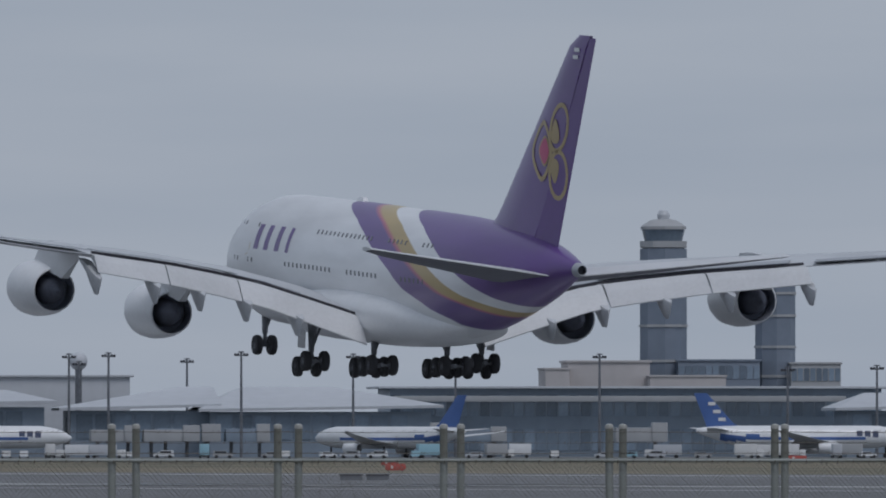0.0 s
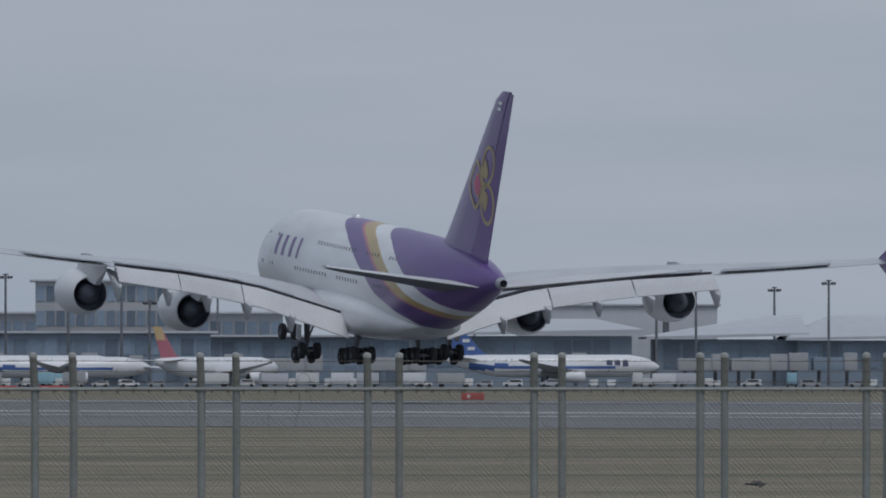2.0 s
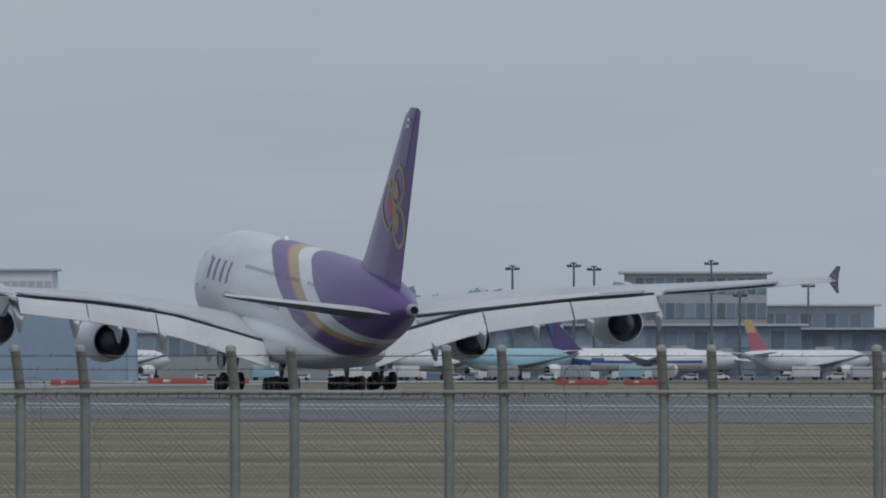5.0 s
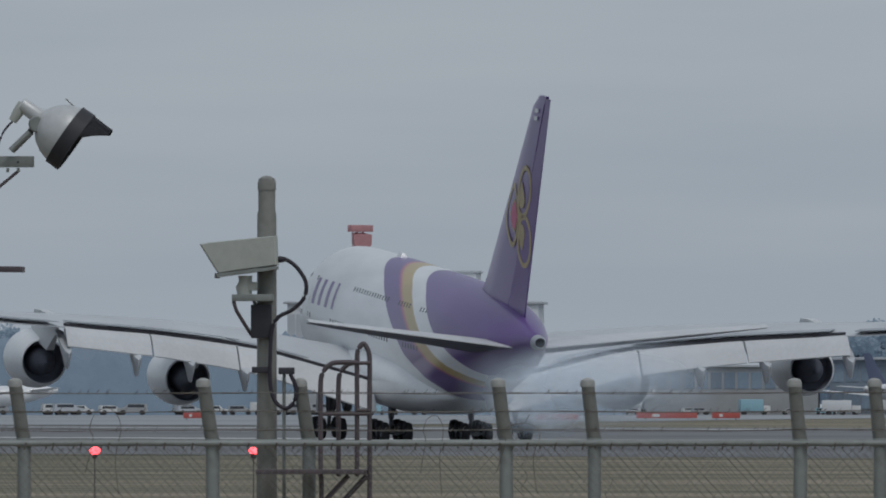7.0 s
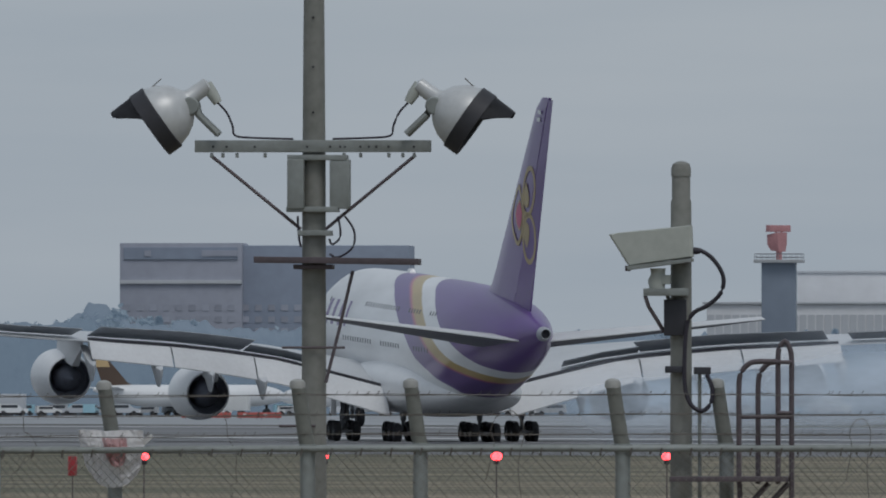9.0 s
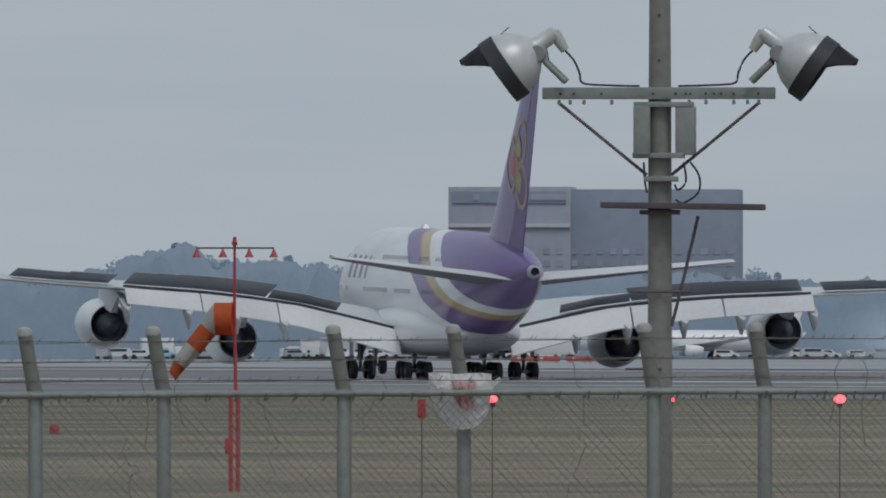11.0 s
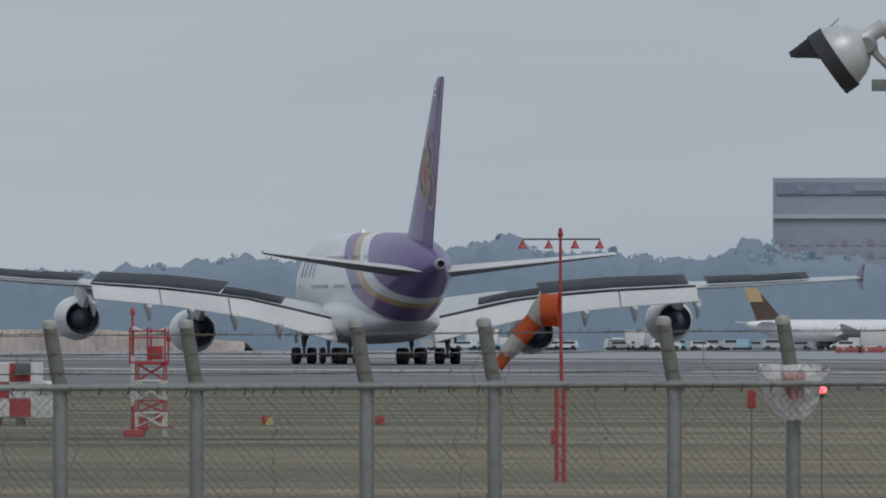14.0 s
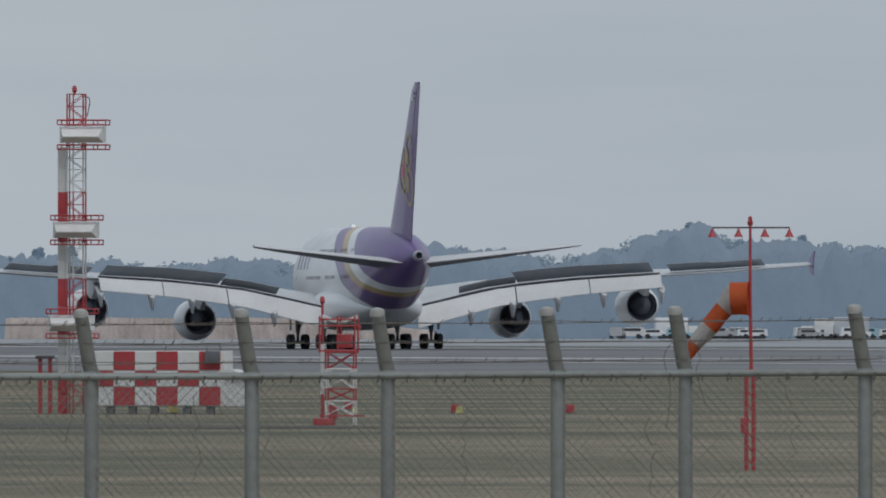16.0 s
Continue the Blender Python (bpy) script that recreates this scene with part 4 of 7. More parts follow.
        loft(bm, [ring(98, 59), ring(99, 62.5), ring(127, 63), ring(127, 58), ring(112, 57)], False)
        part("rim", fixn(bm), BLACK, head, "black lamp rim")
        bm = bmesh.new()
        lathe(bm, [(57 * k, 0), (40 * k, 0.01), (0.01, 0.012)], 28, "Z")
        bmesh.ops.transform(bm, matrix=Matrix.Translation(a + d * 116 * k) @ d.to_track_quat("Z", "Y").to_matrix().to_4x4(), verts=bm.verts[:])
        part("lens", fixn(bm), GLASS, head, "dark glass lens")
        # visor above the rim: an open half sleeve
        up = 1 if r.z > 0 else -1
        bm = bmesh.new()
        rows = []
        for i in range(15):
            f = i / 14
            ang = math.pi * f
            dirn = q * math.cos(ang) + r * up * math.sin(ang)
            ext = 120 + 50 * min(1, 1.45 * math.sin(ang) ** 1.5)
            rows.append((a + d * 118 * k + dirn * 61 * k, a + d * ext * k + dirn * (61 - 2 * math.sin(ang)) * k))
        vs = [(bm.verts.new(p0), bm.verts.new(p1)) for p0, p1 in rows]
        for m0, m1 in zip(vs, vs[1:]):
            bm.faces.new((m0[0], m1[0], m1[1], m0[1]))
        bmesh.ops.solidify(bm, geom=bm.faces[:], thickness=0.006)
        part("visor", fixn(bm), BLACK, head, "black sheet visor")
        bm = bmesh.new()
        for y in (-0.07, 0.07):
            tube(bm, [P(388, 240, y), P(352, 205, y * 0.8), P(345, 180, y * 0.8)], 0.022, 8)
        lathe(bm, [(0.05, -0.09), (0.06, -0.08), (0.06, 0.08), (0.05, 0.09)], 14, "Y", P(338, 190), True)
        part("yoke", fixn(bm), GALV, head, "grey lamp yoke")
        bm = bmesh.new()
        tube(bm, [P(366, 150), P(376, 168), P(386, 184)], [0.035, 0.04, 0.03], 10)
        part("cable_gland", fixn(bm), HOUSING, head, "grey cable gland")
        bm = bmesh.new()
        tube(bm, [P(u, v) for u, v in smooth_rows([(386, 184), (402, 202), (412, 225), (417, 242), (450, 246), (520, 248)], 4)], 0.008, 6)
        part("lamp_cable", fixn(bm), CABLE, head, "thin black lamp cable")
        bm = bmesh.new()
        tube(bm, [P(262, 162), P(285, 141)], 0.004, 5)
        part("wire_stub", fixn(bm), WIRE, head)
        bm = bmesh.new()
        box(bm, *P(307, 170), 0.09, 0.05, 0.02, 0.004)
        box(bm, *P(303, 167), 0.02, 0.05, 0.07, 0.004)
        part("clip", fixn(bm), GALV, head)


floodlight_pole()


def camera_pole():
    Y = 206.0
    px = -5.75
    k = 0.003637
    e = thing("camera_pole", "weathered concrete pole with a pale surveillance camera", "camera pole", m=pose(px, Y, 0))

    def P(u, v, y=0.0):
        return Vector(((u - 1205) * k, y, 4.2 + (678 - v) * k))

    bm = bmesh.new()
    tube(bm, [P(1205, 1800), P(1205, 700), P(1205, 360), P(1205, 355), P(1205, 300)], [0.078, 0.07, 0.067, 0.060, 0.060], 18)
    part("pole", fixn(bm), POLE, e)
    bm = bmesh.new()
    lathe(bm, [(0.064, -0.05), (0.064, 0.0), (0.055, 0.03), (0.03, 0.045), (0.003, 0.05)], 18, "Z", P(1205, 301))
    part("cap", fixn(bm), POLE, e, "rounded pole cap")
    # housing with a sloping hood
    bm = bmesh.new()
    o = [(1080, 418), (1095, 415), (1226, 402), (1229, 458), (1115, 474)]
    rings = [[P(u, v, y) for u, v in o] for y in (-0.24, -0.225, -0.06, -0.045)]
    for i in (0, 3):
        c = sum(rings[i], Vector()) / 5
        rings[i] = [c + (p - c) * 0.94 for p in rings[i]]
    loft(bm, rings)
    part("camera_housing", fixn(bm), HOUSING, e, "pale green-grey camera housing with sloped hood", smooth=25)
    bm = bmesh.new()
    loft(bm, [[P(u, v, y) for u, v in ((1112, 474), (1228, 460), (1228, 466), (1114, 481))] for y in (-0.25, -0.04)])
    part("base_rail", fixn(bm), GALV, e)
    bm = bmesh.new()
    box(bm, *P(1113, 478, -0.15), 0.03, 0.16, 0.035, 0.004)
    box(bm, *P(1216, 465, -0.15), 0.03, 0.16, 0.03, 0.004)
    part("end_cover", fixn(bm), BROWNSTEEL, e, "small reddish end cover")
    bm = bmesh.new()
    tube(bm, [P(1166, 478, -0.14), P(1166, 490, -0.14), P(1163, 500, -0.14), P(1165, 515, -0.14)], [0.05, 0.045, 0.055, 0.05], 12)
    box(bm, *P(1176, 498, -0.12), 0.09, 0.12, 0.06, 0.01)
    part("pan_head", fixn(bm), HOUSING, e, "grey pan and tilt head")
    bm = bmesh.new()
    box(bm, *P(1180, 520, -0.11), 78 * k, 0.2, 13 * k, 0.006)
    part("bracket_shelf", fixn(bm), GALV, e)
    for u0, u1, y in ((1144, 1176, -0.19), (1182, 1214, -0.08)):
        bm = bmesh.new()
        tube(bm, [P(u0, 526, y), P(u0 + 6, 545, y), P(u1, 590, -0.07)], 0.013, 8)
        part("bracket_brace", fixn(bm), BROWNSTEEL if y < -0.1 else GALV, e)
    bm = bmesh.new()
    box(bm, *P(1196, 565, -0.07), 40 * k, 0.09, 64 * k, 0.006)
    part("back_plate", fixn(bm), DARK, e, "dark steel back plate")
    bm = bmesh.new()
    tube(bm, [P(u, v, -0.13) for u, v in smooth_rows([(1226, 446), (1240, 446), (1262, 460), (1281, 490), (1278, 520), (1255, 543), (1230, 556), (1217, 580), (1213, 640), (1214, 690), (1225, 720), (1245, 730), (1260, 715), (1262, 690), (1252, 665)], 4)], 0.014, 8)
    part("camera_cable", fixn(bm), CABLE, e, "thick dark purple camera cable")
    bm = bmesh.new()
    lathe(bm, [(0.02, -0.03), (0.024, 0), (0.02, 0.03)], 10, "X", P(1232, 447, -0.13), True)
    part("cable_plug", fixn(bm), CABLE, e)
    bm = bmesh.new()
    box(bm, *P(1195, 657, -0.1), 34 * k, 0.06, 12 * k, 0.006)
    part("strap", fixn(bm), DARK, e, "dark steel strap round the pole")
    bm = bmesh.new()
    box(bm, *P(1244, 659, -0.1), 30 * k, 0.07, 13 * k, 0.006)
    part("strap", fixn(bm), DARK, e, "dark steel strap round the pole")
    bm = bmesh.new()
    tube(bm, [P(1239, 665, -0.08), P(1239, 1500, -0.08)], 0.012, 8)
    part("conduit", fixn(bm), GALV, e, "thin upright conduit")


camera_pole()


def ladder_platform():
    Y = 205.6
    px = -5.20
    k = 0.003624
    e = thing("access_ladder", "brown steel access ladder with hooped handrails beside the pole", "ladder", m=pose(px, Y, 0))

    def P(u, v, y=0.0):
        return Vector(((u - 1350) * k, y, 4.2 + (678 - v) * k))

    for u, y in ((1308, -0.1), (1338, 0.2)):
        bm = bmesh.new()
        tube(bm, [P(a, b, y) for a, b in smooth_rows([(u, 860), (u, 760), (u, 690), (u + 3, 665), (u + 16, 648), (u + 32, 643), (1376, 643)], 4)], 0.017, 8)
        part("handrail", fixn(bm), BROWNSTEEL, e, "bent tubular handrail")
    bm = bmesh.new()
    tube(bm, [P(a, b, 0.0) for a, b in smooth_rows([(1376, 860), (1376, 700), (1376, 640), (1378, 620), (1388, 607), (1397, 620), (1400, 640), (1400, 700), (1400, 860)], 4)], 0.017, 8)
    part("hoop", fixn(bm), BROWNSTEEL, e, "tall tubular hoop")
    for v, u0, u1 in ((741, 1306, 1400), (644, 1376, 1402), (734, 1376, 1400)):
        bm = bmesh.new()
        tube(bm, [P(u0, v, -0.02), P(u1, v, -0.02)], 0.013, 8)
        part("rung", fixn(bm), BROWNSTEEL, e)
    bm = bmesh.new()
    box(bm, *P(1290, 851, 0.05), 210 * k, 0.4, 9 * k, 0.004)
    part("step_plate", fixn(bm), BROWNSTEEL, e, "flat steel landing")
    for a, b in (((1395, 858), (1300, 960)), ((1360, 858), (1265, 960))):
        bm = bmesh.new()
        tube(bm, [P(*a), P(*b)], 0.018, 8)
        part("strut", fixn(bm), BROWNSTEEL, e)
    for u in (1308, 1400):
        bm = bmesh.new()
        tube(bm, [P(u, 860), P(u, 1820)], 0.017, 8)
        part("leg", fixn(bm), BROWNSTEEL, e)


ladder_platform()


def plastic_sack():
    k = 0.003691
    e = thing("plastic_sack", "crumpled white plastic sack with red print tied to the fence", "sack", m=pose(-9.42, 205.80, 3.70))

    def film(u0, u1, v0, v1, n, m, thick, y, ragged):
        bm = bmesh.new()
        cols = []
        for i in range(n):
            f = i / (n - 1)
            col = []
            for j in range(m):
                g = j / (m - 1)
                # outline: square shoulders, sagging round bottom, uneven hem
                mid = (u0 + u1) / 2
                half = (u1 - u0) / 2 * (1 - 0.30 * g ** 3) * (1 + 0.10 * noise.noise(Vector((g * 4, f > 0.5, ragged))))
                u = mid + half * (2 * f - 1) + 5 * g
                edge = 1 - (2 * f - 1) ** 2
                v = v0 + (v1 - v0) * g * (0.72 + 0.28 * edge ** 0.5) + ragged * (1 - g) * 3 * noise.noise(Vector((f * 6, 0.5, 8)))
                fold = 0.055 * noise.noise(Vector((f * 3.1, g * 2.2, 1))) + 0.035 * abs(noise.noise(Vector((f * 8, g * 5, 5)))) + 0.016 * noise.noise(Vector((f * 21, g * 16, 9)))
                col.append(bm.verts.new(((u - 1130) * k, y - thick * (edge * math.sin(math.pi * min(1, g * 0.9 + 0.08))) + fold, (708 - v) * k)))
            cols.append(col)
        for a, b in zip(cols, cols[1:]):
            for j in range(m - 1):
                bm.faces.new((a[j], b[j], b[j + 1], a[j + 1]))
        bmesh.ops.solidify(bm, geom=bm.faces[:], thickness=0.003)
        return fixn(bm)

    part("bag", film(1072, 1186, 658, 758, 40, 34, 0.10, 0.02, 1.0), PLASTIC, e, "crumpled white film", smooth=50)
    part("print", film(1116, 1158, 672, 722, 18, 16, 0.06, -0.075, 0.4), PRINTRED, e, "faded pink-red printed patch", smooth=50)
    bm = bmesh.new()
    loft(bm, [[(a * k, y, b * k) for a, b, y in ring] for ring in (
        ((36, 44, 0.0), (44, 30, 0.02), (40, 36, 0.06)), ((56, 34, 0.01), (58, 24, 0.03), (55, 28, 0.05)), ((70, 44, 0.02), (74, 38, 0.03), (72, 40, 0.04)))])
    part("handle", fixn(bm), PLASTIC, e, "torn carrying loop", smooth=50)


PRINTRED = mat("faded_red_print", (0.68, 0.40, 0.40), 0.45, var=0.1, scale=8, grime=(0.70, 0.62, 0.62))
PLASTIC = mat("white_plastic_film", (0.86, 0.85, 0.85), 0.4, var=0.1, scale=6, grime=(0.76, 0.74, 0.74))
plastic_sack()


def signal_lights():
    for x, big in ((-9.30, 1.0), (-8.12, 0.75), (-7.00, 1.15), (-5.89, 1.0)):
        e = thing("signal_light", "glowing red warning lantern on a thin stake behind the fence", "signal light", "red warning lanterns", pose(x, 206.9, 0))
        bm = bmesh.new()
        tube(bm, [(0, 0, 0), (0, 0, 3.66)], 0.0045, 6)
        part("stake", fixn(bm), BROWNSTEEL, e)
        bm = bmesh.new()
        lathe(bm, [(0.014, 3.66), (0.02, 3.665), (0.02, 3.685), (0.014, 3.692)], 12, "Z", (0, 0, 0), True)
        part("lamp_socket", fixn(bm), BLACK, e, "black lamp socket")
        bm = bmesh.new()
        bmesh.ops.create_uvsphere(bm, u_segments=16, v_segments=10, radius=0.029 * big)
        bmesh.ops.transform(bm, matrix=Matrix.Translation((0, 0, 3.712)) @ Matrix.Diagonal((1.15, 1, 0.85, 1)), verts=bm.verts[:])
        part("lens", fixn(bm), LIGHT_RED, e, "glowing red lens")
    # red box hung on the mesh beside the sack
    e = thing("red_box", "small faded red metal box on a bracket behind the fence", "box", m=pose(-9.74, 206.6, 0))
    bm = bmesh.new()
    box(bm, 0, 0, 3.65, 0.055, 0.05, 0.125, 0.006)
    part("housing", fixn(bm), RED, e)
    bm = bmesh.new()
    tube(bm, [(0, 0, 0), (0, 0, 3.59)], 0.0045, 6)
    part("stake", fixn(bm), BROWNSTEEL, e)


signal_lights()


# ---- things on the airfield ----
def windsock():
    Y = 521
    k = 0.014229
    e = thing("windsock_mast", "slender red mast with floodlit orange and white windsock", "windsock", m=pose(-42.06, Y, 0))

    def P(u, v, y=0.0):
        return Vector(((u - 1328) * k, y, 4.2 + (540 - v) * k))

    bm = bmesh.new()
    tube(bm, [P(1330, 660), P(1328, 520), P(1328, 396)], [0.05, 0.04, 0.035], 10)
    part("mast", fixn(bm), RED, e)
    for u in (1321, 1334):
        bm = bmesh.new()
        tube(bm, [(P(u, 0).x, 0, 0), P(u, 655)], 0.055, 8)
        part("lower_post", fixn(bm), RED, e)
    bm = bmesh.new()
    for v in range(690, 835, 24):
        tube(bm, [P(1321, v), P(1334, v + 18)], 0.02, 6)
    part("lacing", fixn(bm), RED, e, "red cross lacing")
    bm = bmesh.new()
    box(bm, *P(1316, 755), 0.14, 0.2, 0.4, 0.02)
    part("control_box", fixn(bm), RED, e)
    bm = bmesh.new()
    tube(bm, [P(1260, 408), P(1260, 403), P(1398, 403), P(1398, 408)], 0.022, 8)
    part("lamp_arm", fixn(bm), BROWNSTEEL, e)
    for u in (1260, 1307, 1354, 1398):
        bm = bmesh.new()
        lathe(bm, [(0.02, 0.0), (0.04, -0.05), (0.07, -0.12), (0.12, -0.2), (0.11, -0.21), (0.02, -0.1)], 14, "Z", P(u, 405))
        part("lamp_shade", fixn(bm), RED, e, "red bell lamp shade")
    bm = bmesh.new()
    lathe(bm, [(0.05, 0), (0.07, 0.03), (0.07, 0.1), (0.05, 0.12), (0.05, 0.2), (0.01, 0.24)], 12, "Z", P(1328, 399))
    part("obstruction_light", fixn(bm), RED, e, "red obstruction lamp")
    # the sock in stiff pieces
    line = [((1325, 529), (1, 0), 29), ((1294, 529), (1, 0.05), 29), ((1281, 547.5), (0.66, 0.75), 17), ((1255, 579.5), (0.66, 0.75), 17), ((1230, 608.5), (0.68, 0.73), 13.5), ((1217, 630), (0.75, 0.6), 9.5)]
    order = (ORANGE, CLOTH, ORANGE, CLOTH, ORANGE)

    def hoop(c, d, r):
        n = Vector((d[0], 0, d[1])).normalized()
        a = Vector((-n.z, 0, n.x))
        return [P(*c) + k * r * (a * math.cos(2 * math.pi * i / 20) + Vector((0, 1, 0)) * math.sin(2 * math.pi * i / 20)) for i in range(20)]

    # the first two cuts sit close together so that the cloth folds at the hoop
    for i in range(5):
        (c0, d0, r0), (c1, d1, r1) = line[i], line[i + 1]
        bm = bmesh.new()
        mid = (((c0[0] + c1[0]) / 2, (c0[1] + c1[1]) / 2), ((d0[0] + d1[0]) / 2, (d0[1] + d1[1]) / 2), (r0 + r1) / 2 * 0.985)
        loft(bm, [hoop(c0, d0, r0), hoop(*mid), hoop(c1, d1, r1)], False)
        bmesh.ops.solidify(bm, geom=bm.faces[:], thickness=0.01)
        part("sock_band", bm, order[i], e, "orange cloth band" if order[i] is ORANGE else "white cloth band", smooth=60)
    bm = bmesh.new()
    for v in (500, 558):
        tube(bm, [P(1328, v), P(1322, v)], 0.02, 6)
    part("hoop_bracket", fixn(bm), RED, e)


windsock()


def glide_tower():
    Y = 740
    k = 0.021543
    e = thing("antenna_tower", "red and white lattice antenna tower with three white aerial boxes", "antenna tower", m=pose(-89.81, Y, -0.08))

    def P(u, v, y=0.0):
        return Vector(((u - 132) * k, y, 4.2 + (540 - v) * k))

    base = (4.2 / k) + 540

    def band(v):
        return RED if (v < 255 or 335 <= v < 425 or 490 <= v < 590 or v > 660) else BOARDWHITE

    edges = [160, 205, 255, 295, 335, 380, 425, 458, 490, 540, 590, 625, 660, 700, base]
    for v0, v1 in zip(edges, edges[1:]):
        bm = bmesh.new()
        for u, y in ((121, -0.35), (150, -0.35), (121, 0.35), (150, 0.35)):
            tube(bm, [P(u, v1, y), P(u, v0, y)], 0.034, 6)
        tube(bm, [P(132, v1, -0.35), P(132, v0, -0.35)], 0.03, 6)
        n = max(1, int((v1 - v0) / 20))
        for i in range(n):
            a, b = v0 + (v1 - v0) * i / n, v0 + (v1 - v0) * (i + 1) / n
            for y in (-0.35, 0.35):
                tube(bm, [P(121, a, y), P(150, b, y)] if i % 2 else [P(150, a, y), P(121, b, y)], 0.015, 5)
                tube(bm, [P(121, a, y), P(150, a, y)], 0.015, 5)
        part("lattice_stage", fixn(bm), band((v0 + v1) / 2), e, "lattice stage of the tower")
        if v0 >= 220:
            bm = bmesh.new()
            box(bm, *P(110.5, (v0 + v1) / 2, -0.1), 14 * k, 0.35, (v1 - v0) * k - 0.01, 0.015)
            part("cable_duct", fixn(bm), band((v0 + v1) / 2), e, "boxed cable duct")
    bm = bmesh.new()
    tube(bm, [P(132, 162), P(132, 156)], 0.05, 8)
    lathe(bm, [(0.06, 0), (0.10, 0.05), (0.09, 0.2), (0.05, 0.26)], 10, "Z", P(132, 157), True)
    part("obstruction_light", fixn(bm), RED, e, "red obstruction lamp on the top")
    bm = bmesh.new()
    tube(bm, [P(a, b) for a, b in ((150, 165), (158, 166), (160, 175), (155, 200))], 0.02, 6)
    part("top_cable", fixn(bm), CABLE, e)
    for u0, v0 in ((110, 218), (98, 388), (90, 555)):
        bm = bmesh.new()
        w, h = 80 * k, 29 * k
        c = P(u0 + 40, v0 + 14.5, -0.7)
        def quad(sx, sz, dz, y):
            return [c + Vector((-w / 2 * sx, y, -h / 2 * sz + dz)), c + Vector((w / 2 * sx, y, -h / 2 * sz + dz)), c + Vector((w / 2 * sx, y, h / 2 * sz + dz)), c + Vector((-w / 2 * sx, y, h / 2 * sz + dz))]
        loft(bm, [quad(1, 1, 0, 0.5), quad(1, 1, 0, 0), quad(0.97, 0.96, 0, -0.05), quad(0.80, 0.06, -h * 0.14, -0.42)])
        aer = part("aerial_box", fixn(bm), BOARDWHITE, e, "white trough-shaped aerial box", smooth=0)
        for dv in (-11, 33):
            bm = bmesh.new()
            for yy in (-0.9, 0.3):
                for dd in (0, 8):
                    tube(bm, [P(u0 - 3, v0 + dv + dd, yy), P(u0 + 84, v0 + dv + dd, yy)], 0.03, 6)
                for i in range(5):
                    tube(bm, [P(u0 - 3 + i * 21.7, v0 + dv, yy), P(u0 - 3 + i * 21.7, v0 + dv + 8, yy)], 0.025, 5)
            for uu in (u0 - 3, u0 + 84):
                tube(bm, [P(uu, v0 + dv, -0.9), P(uu, v0 + dv, 0.3)], 0.03, 6)
            part("gallery_rail", fixn(bm), RED, aer, "red gallery railing")
    for u in (74, 92):
        bm = bmesh.new()
        tube(bm, [(P(u, 0).x, -0.6, 0), P(u, 632, -0.6)], 0.08, 8)
        part("stub_post", fixn(bm), RED, e)
    bm = bmesh.new()
    box(bm, *P(83, 630, -0.6), 32 * k, 0.5, 0.12, 0.02)
    part("stub_top", fixn(bm), BROWNSTEEL, e)


glide_tower()


def shelter():
    Y = 738
    k = 0.021476
    e = thing("equipment_shelter", "low equipment shelter painted in red and white checks", "shelter", m=pose(-86.18, Y, -0.12))

    def P(u, v, y=0.0):
        return Vector(((u - 285) * k, y, 4.2 + (540 - v) * k))

    bm = bmesh.new()
    a, b = P(161, 716), P(399, 617)
    box(bm, (a.x + b.x) / 2, 1.3, (a.z + b.z) / 2, b.x - a.x, 2.5, b.z - a.z, 0.03)
    part("cabin", fixn(bm), BOARDWHITE, e)
    bm = bmesh.new()
    box(bm, *P(418, 690, 1.2), 40 * k, 2.2, 52 * k, 0.03)
    part("annex", fixn(bm), BOARDWHITE, e, "white annex with a pitched roof")
    bm = bmesh.new()
    loft(bm, [[P(398, 662, y), P(400, 650, y), P(412, 650, y), P(440, 663, y), P(438, 667, y)] for y in (-0.05, 2.4)])
    part("annex_roof", fixn(bm), BOARDWHITE, e, smooth=0)
    for row, (v0, v1) in enumerate(((618, 651), (653, 680), (682, 714))):
        for i in range(6):
            u0 = 160.6 + i * 38.6
            red = (i % 2 == 1) != (row == 1)
            bm = bmesh.new()
            p, q = P(u0 + 0.3, v1), P(u0 + 38.1, v0)
            box(bm, (p.x + q.x) / 2, 0.03, (p.z + q.z) / 2, q.x - p.x, 0.05, q.z - p.z, 0.006)
            part("panel", bm, RED if red else BOARDWHITE, e, "red panel" if red else "white panel", smooth=0)
    for u in (192, 232, 272, 330, 372):
        bm = bmesh.new()
        box(bm, P(u, 0).x, 0.3, 0.25, 0.3, 0.4, 0.5, 0.02)
        part("footing", fixn(bm), APRON, e)
    bm = bmesh.new()
    box(bm, *P(378, 628, -0.15), 26 * k, 0.25, 22 * k, 0.02)
    tube(bm, [P(368, 617, -0.1), P(368, 604, -0.1), P(392, 604, -0.1), P(392, 617, -0.1)], 0.03, 6)
    part("wall_unit", fixn(bm), STEEL, e, "small grey unit on the wall")


shelter()


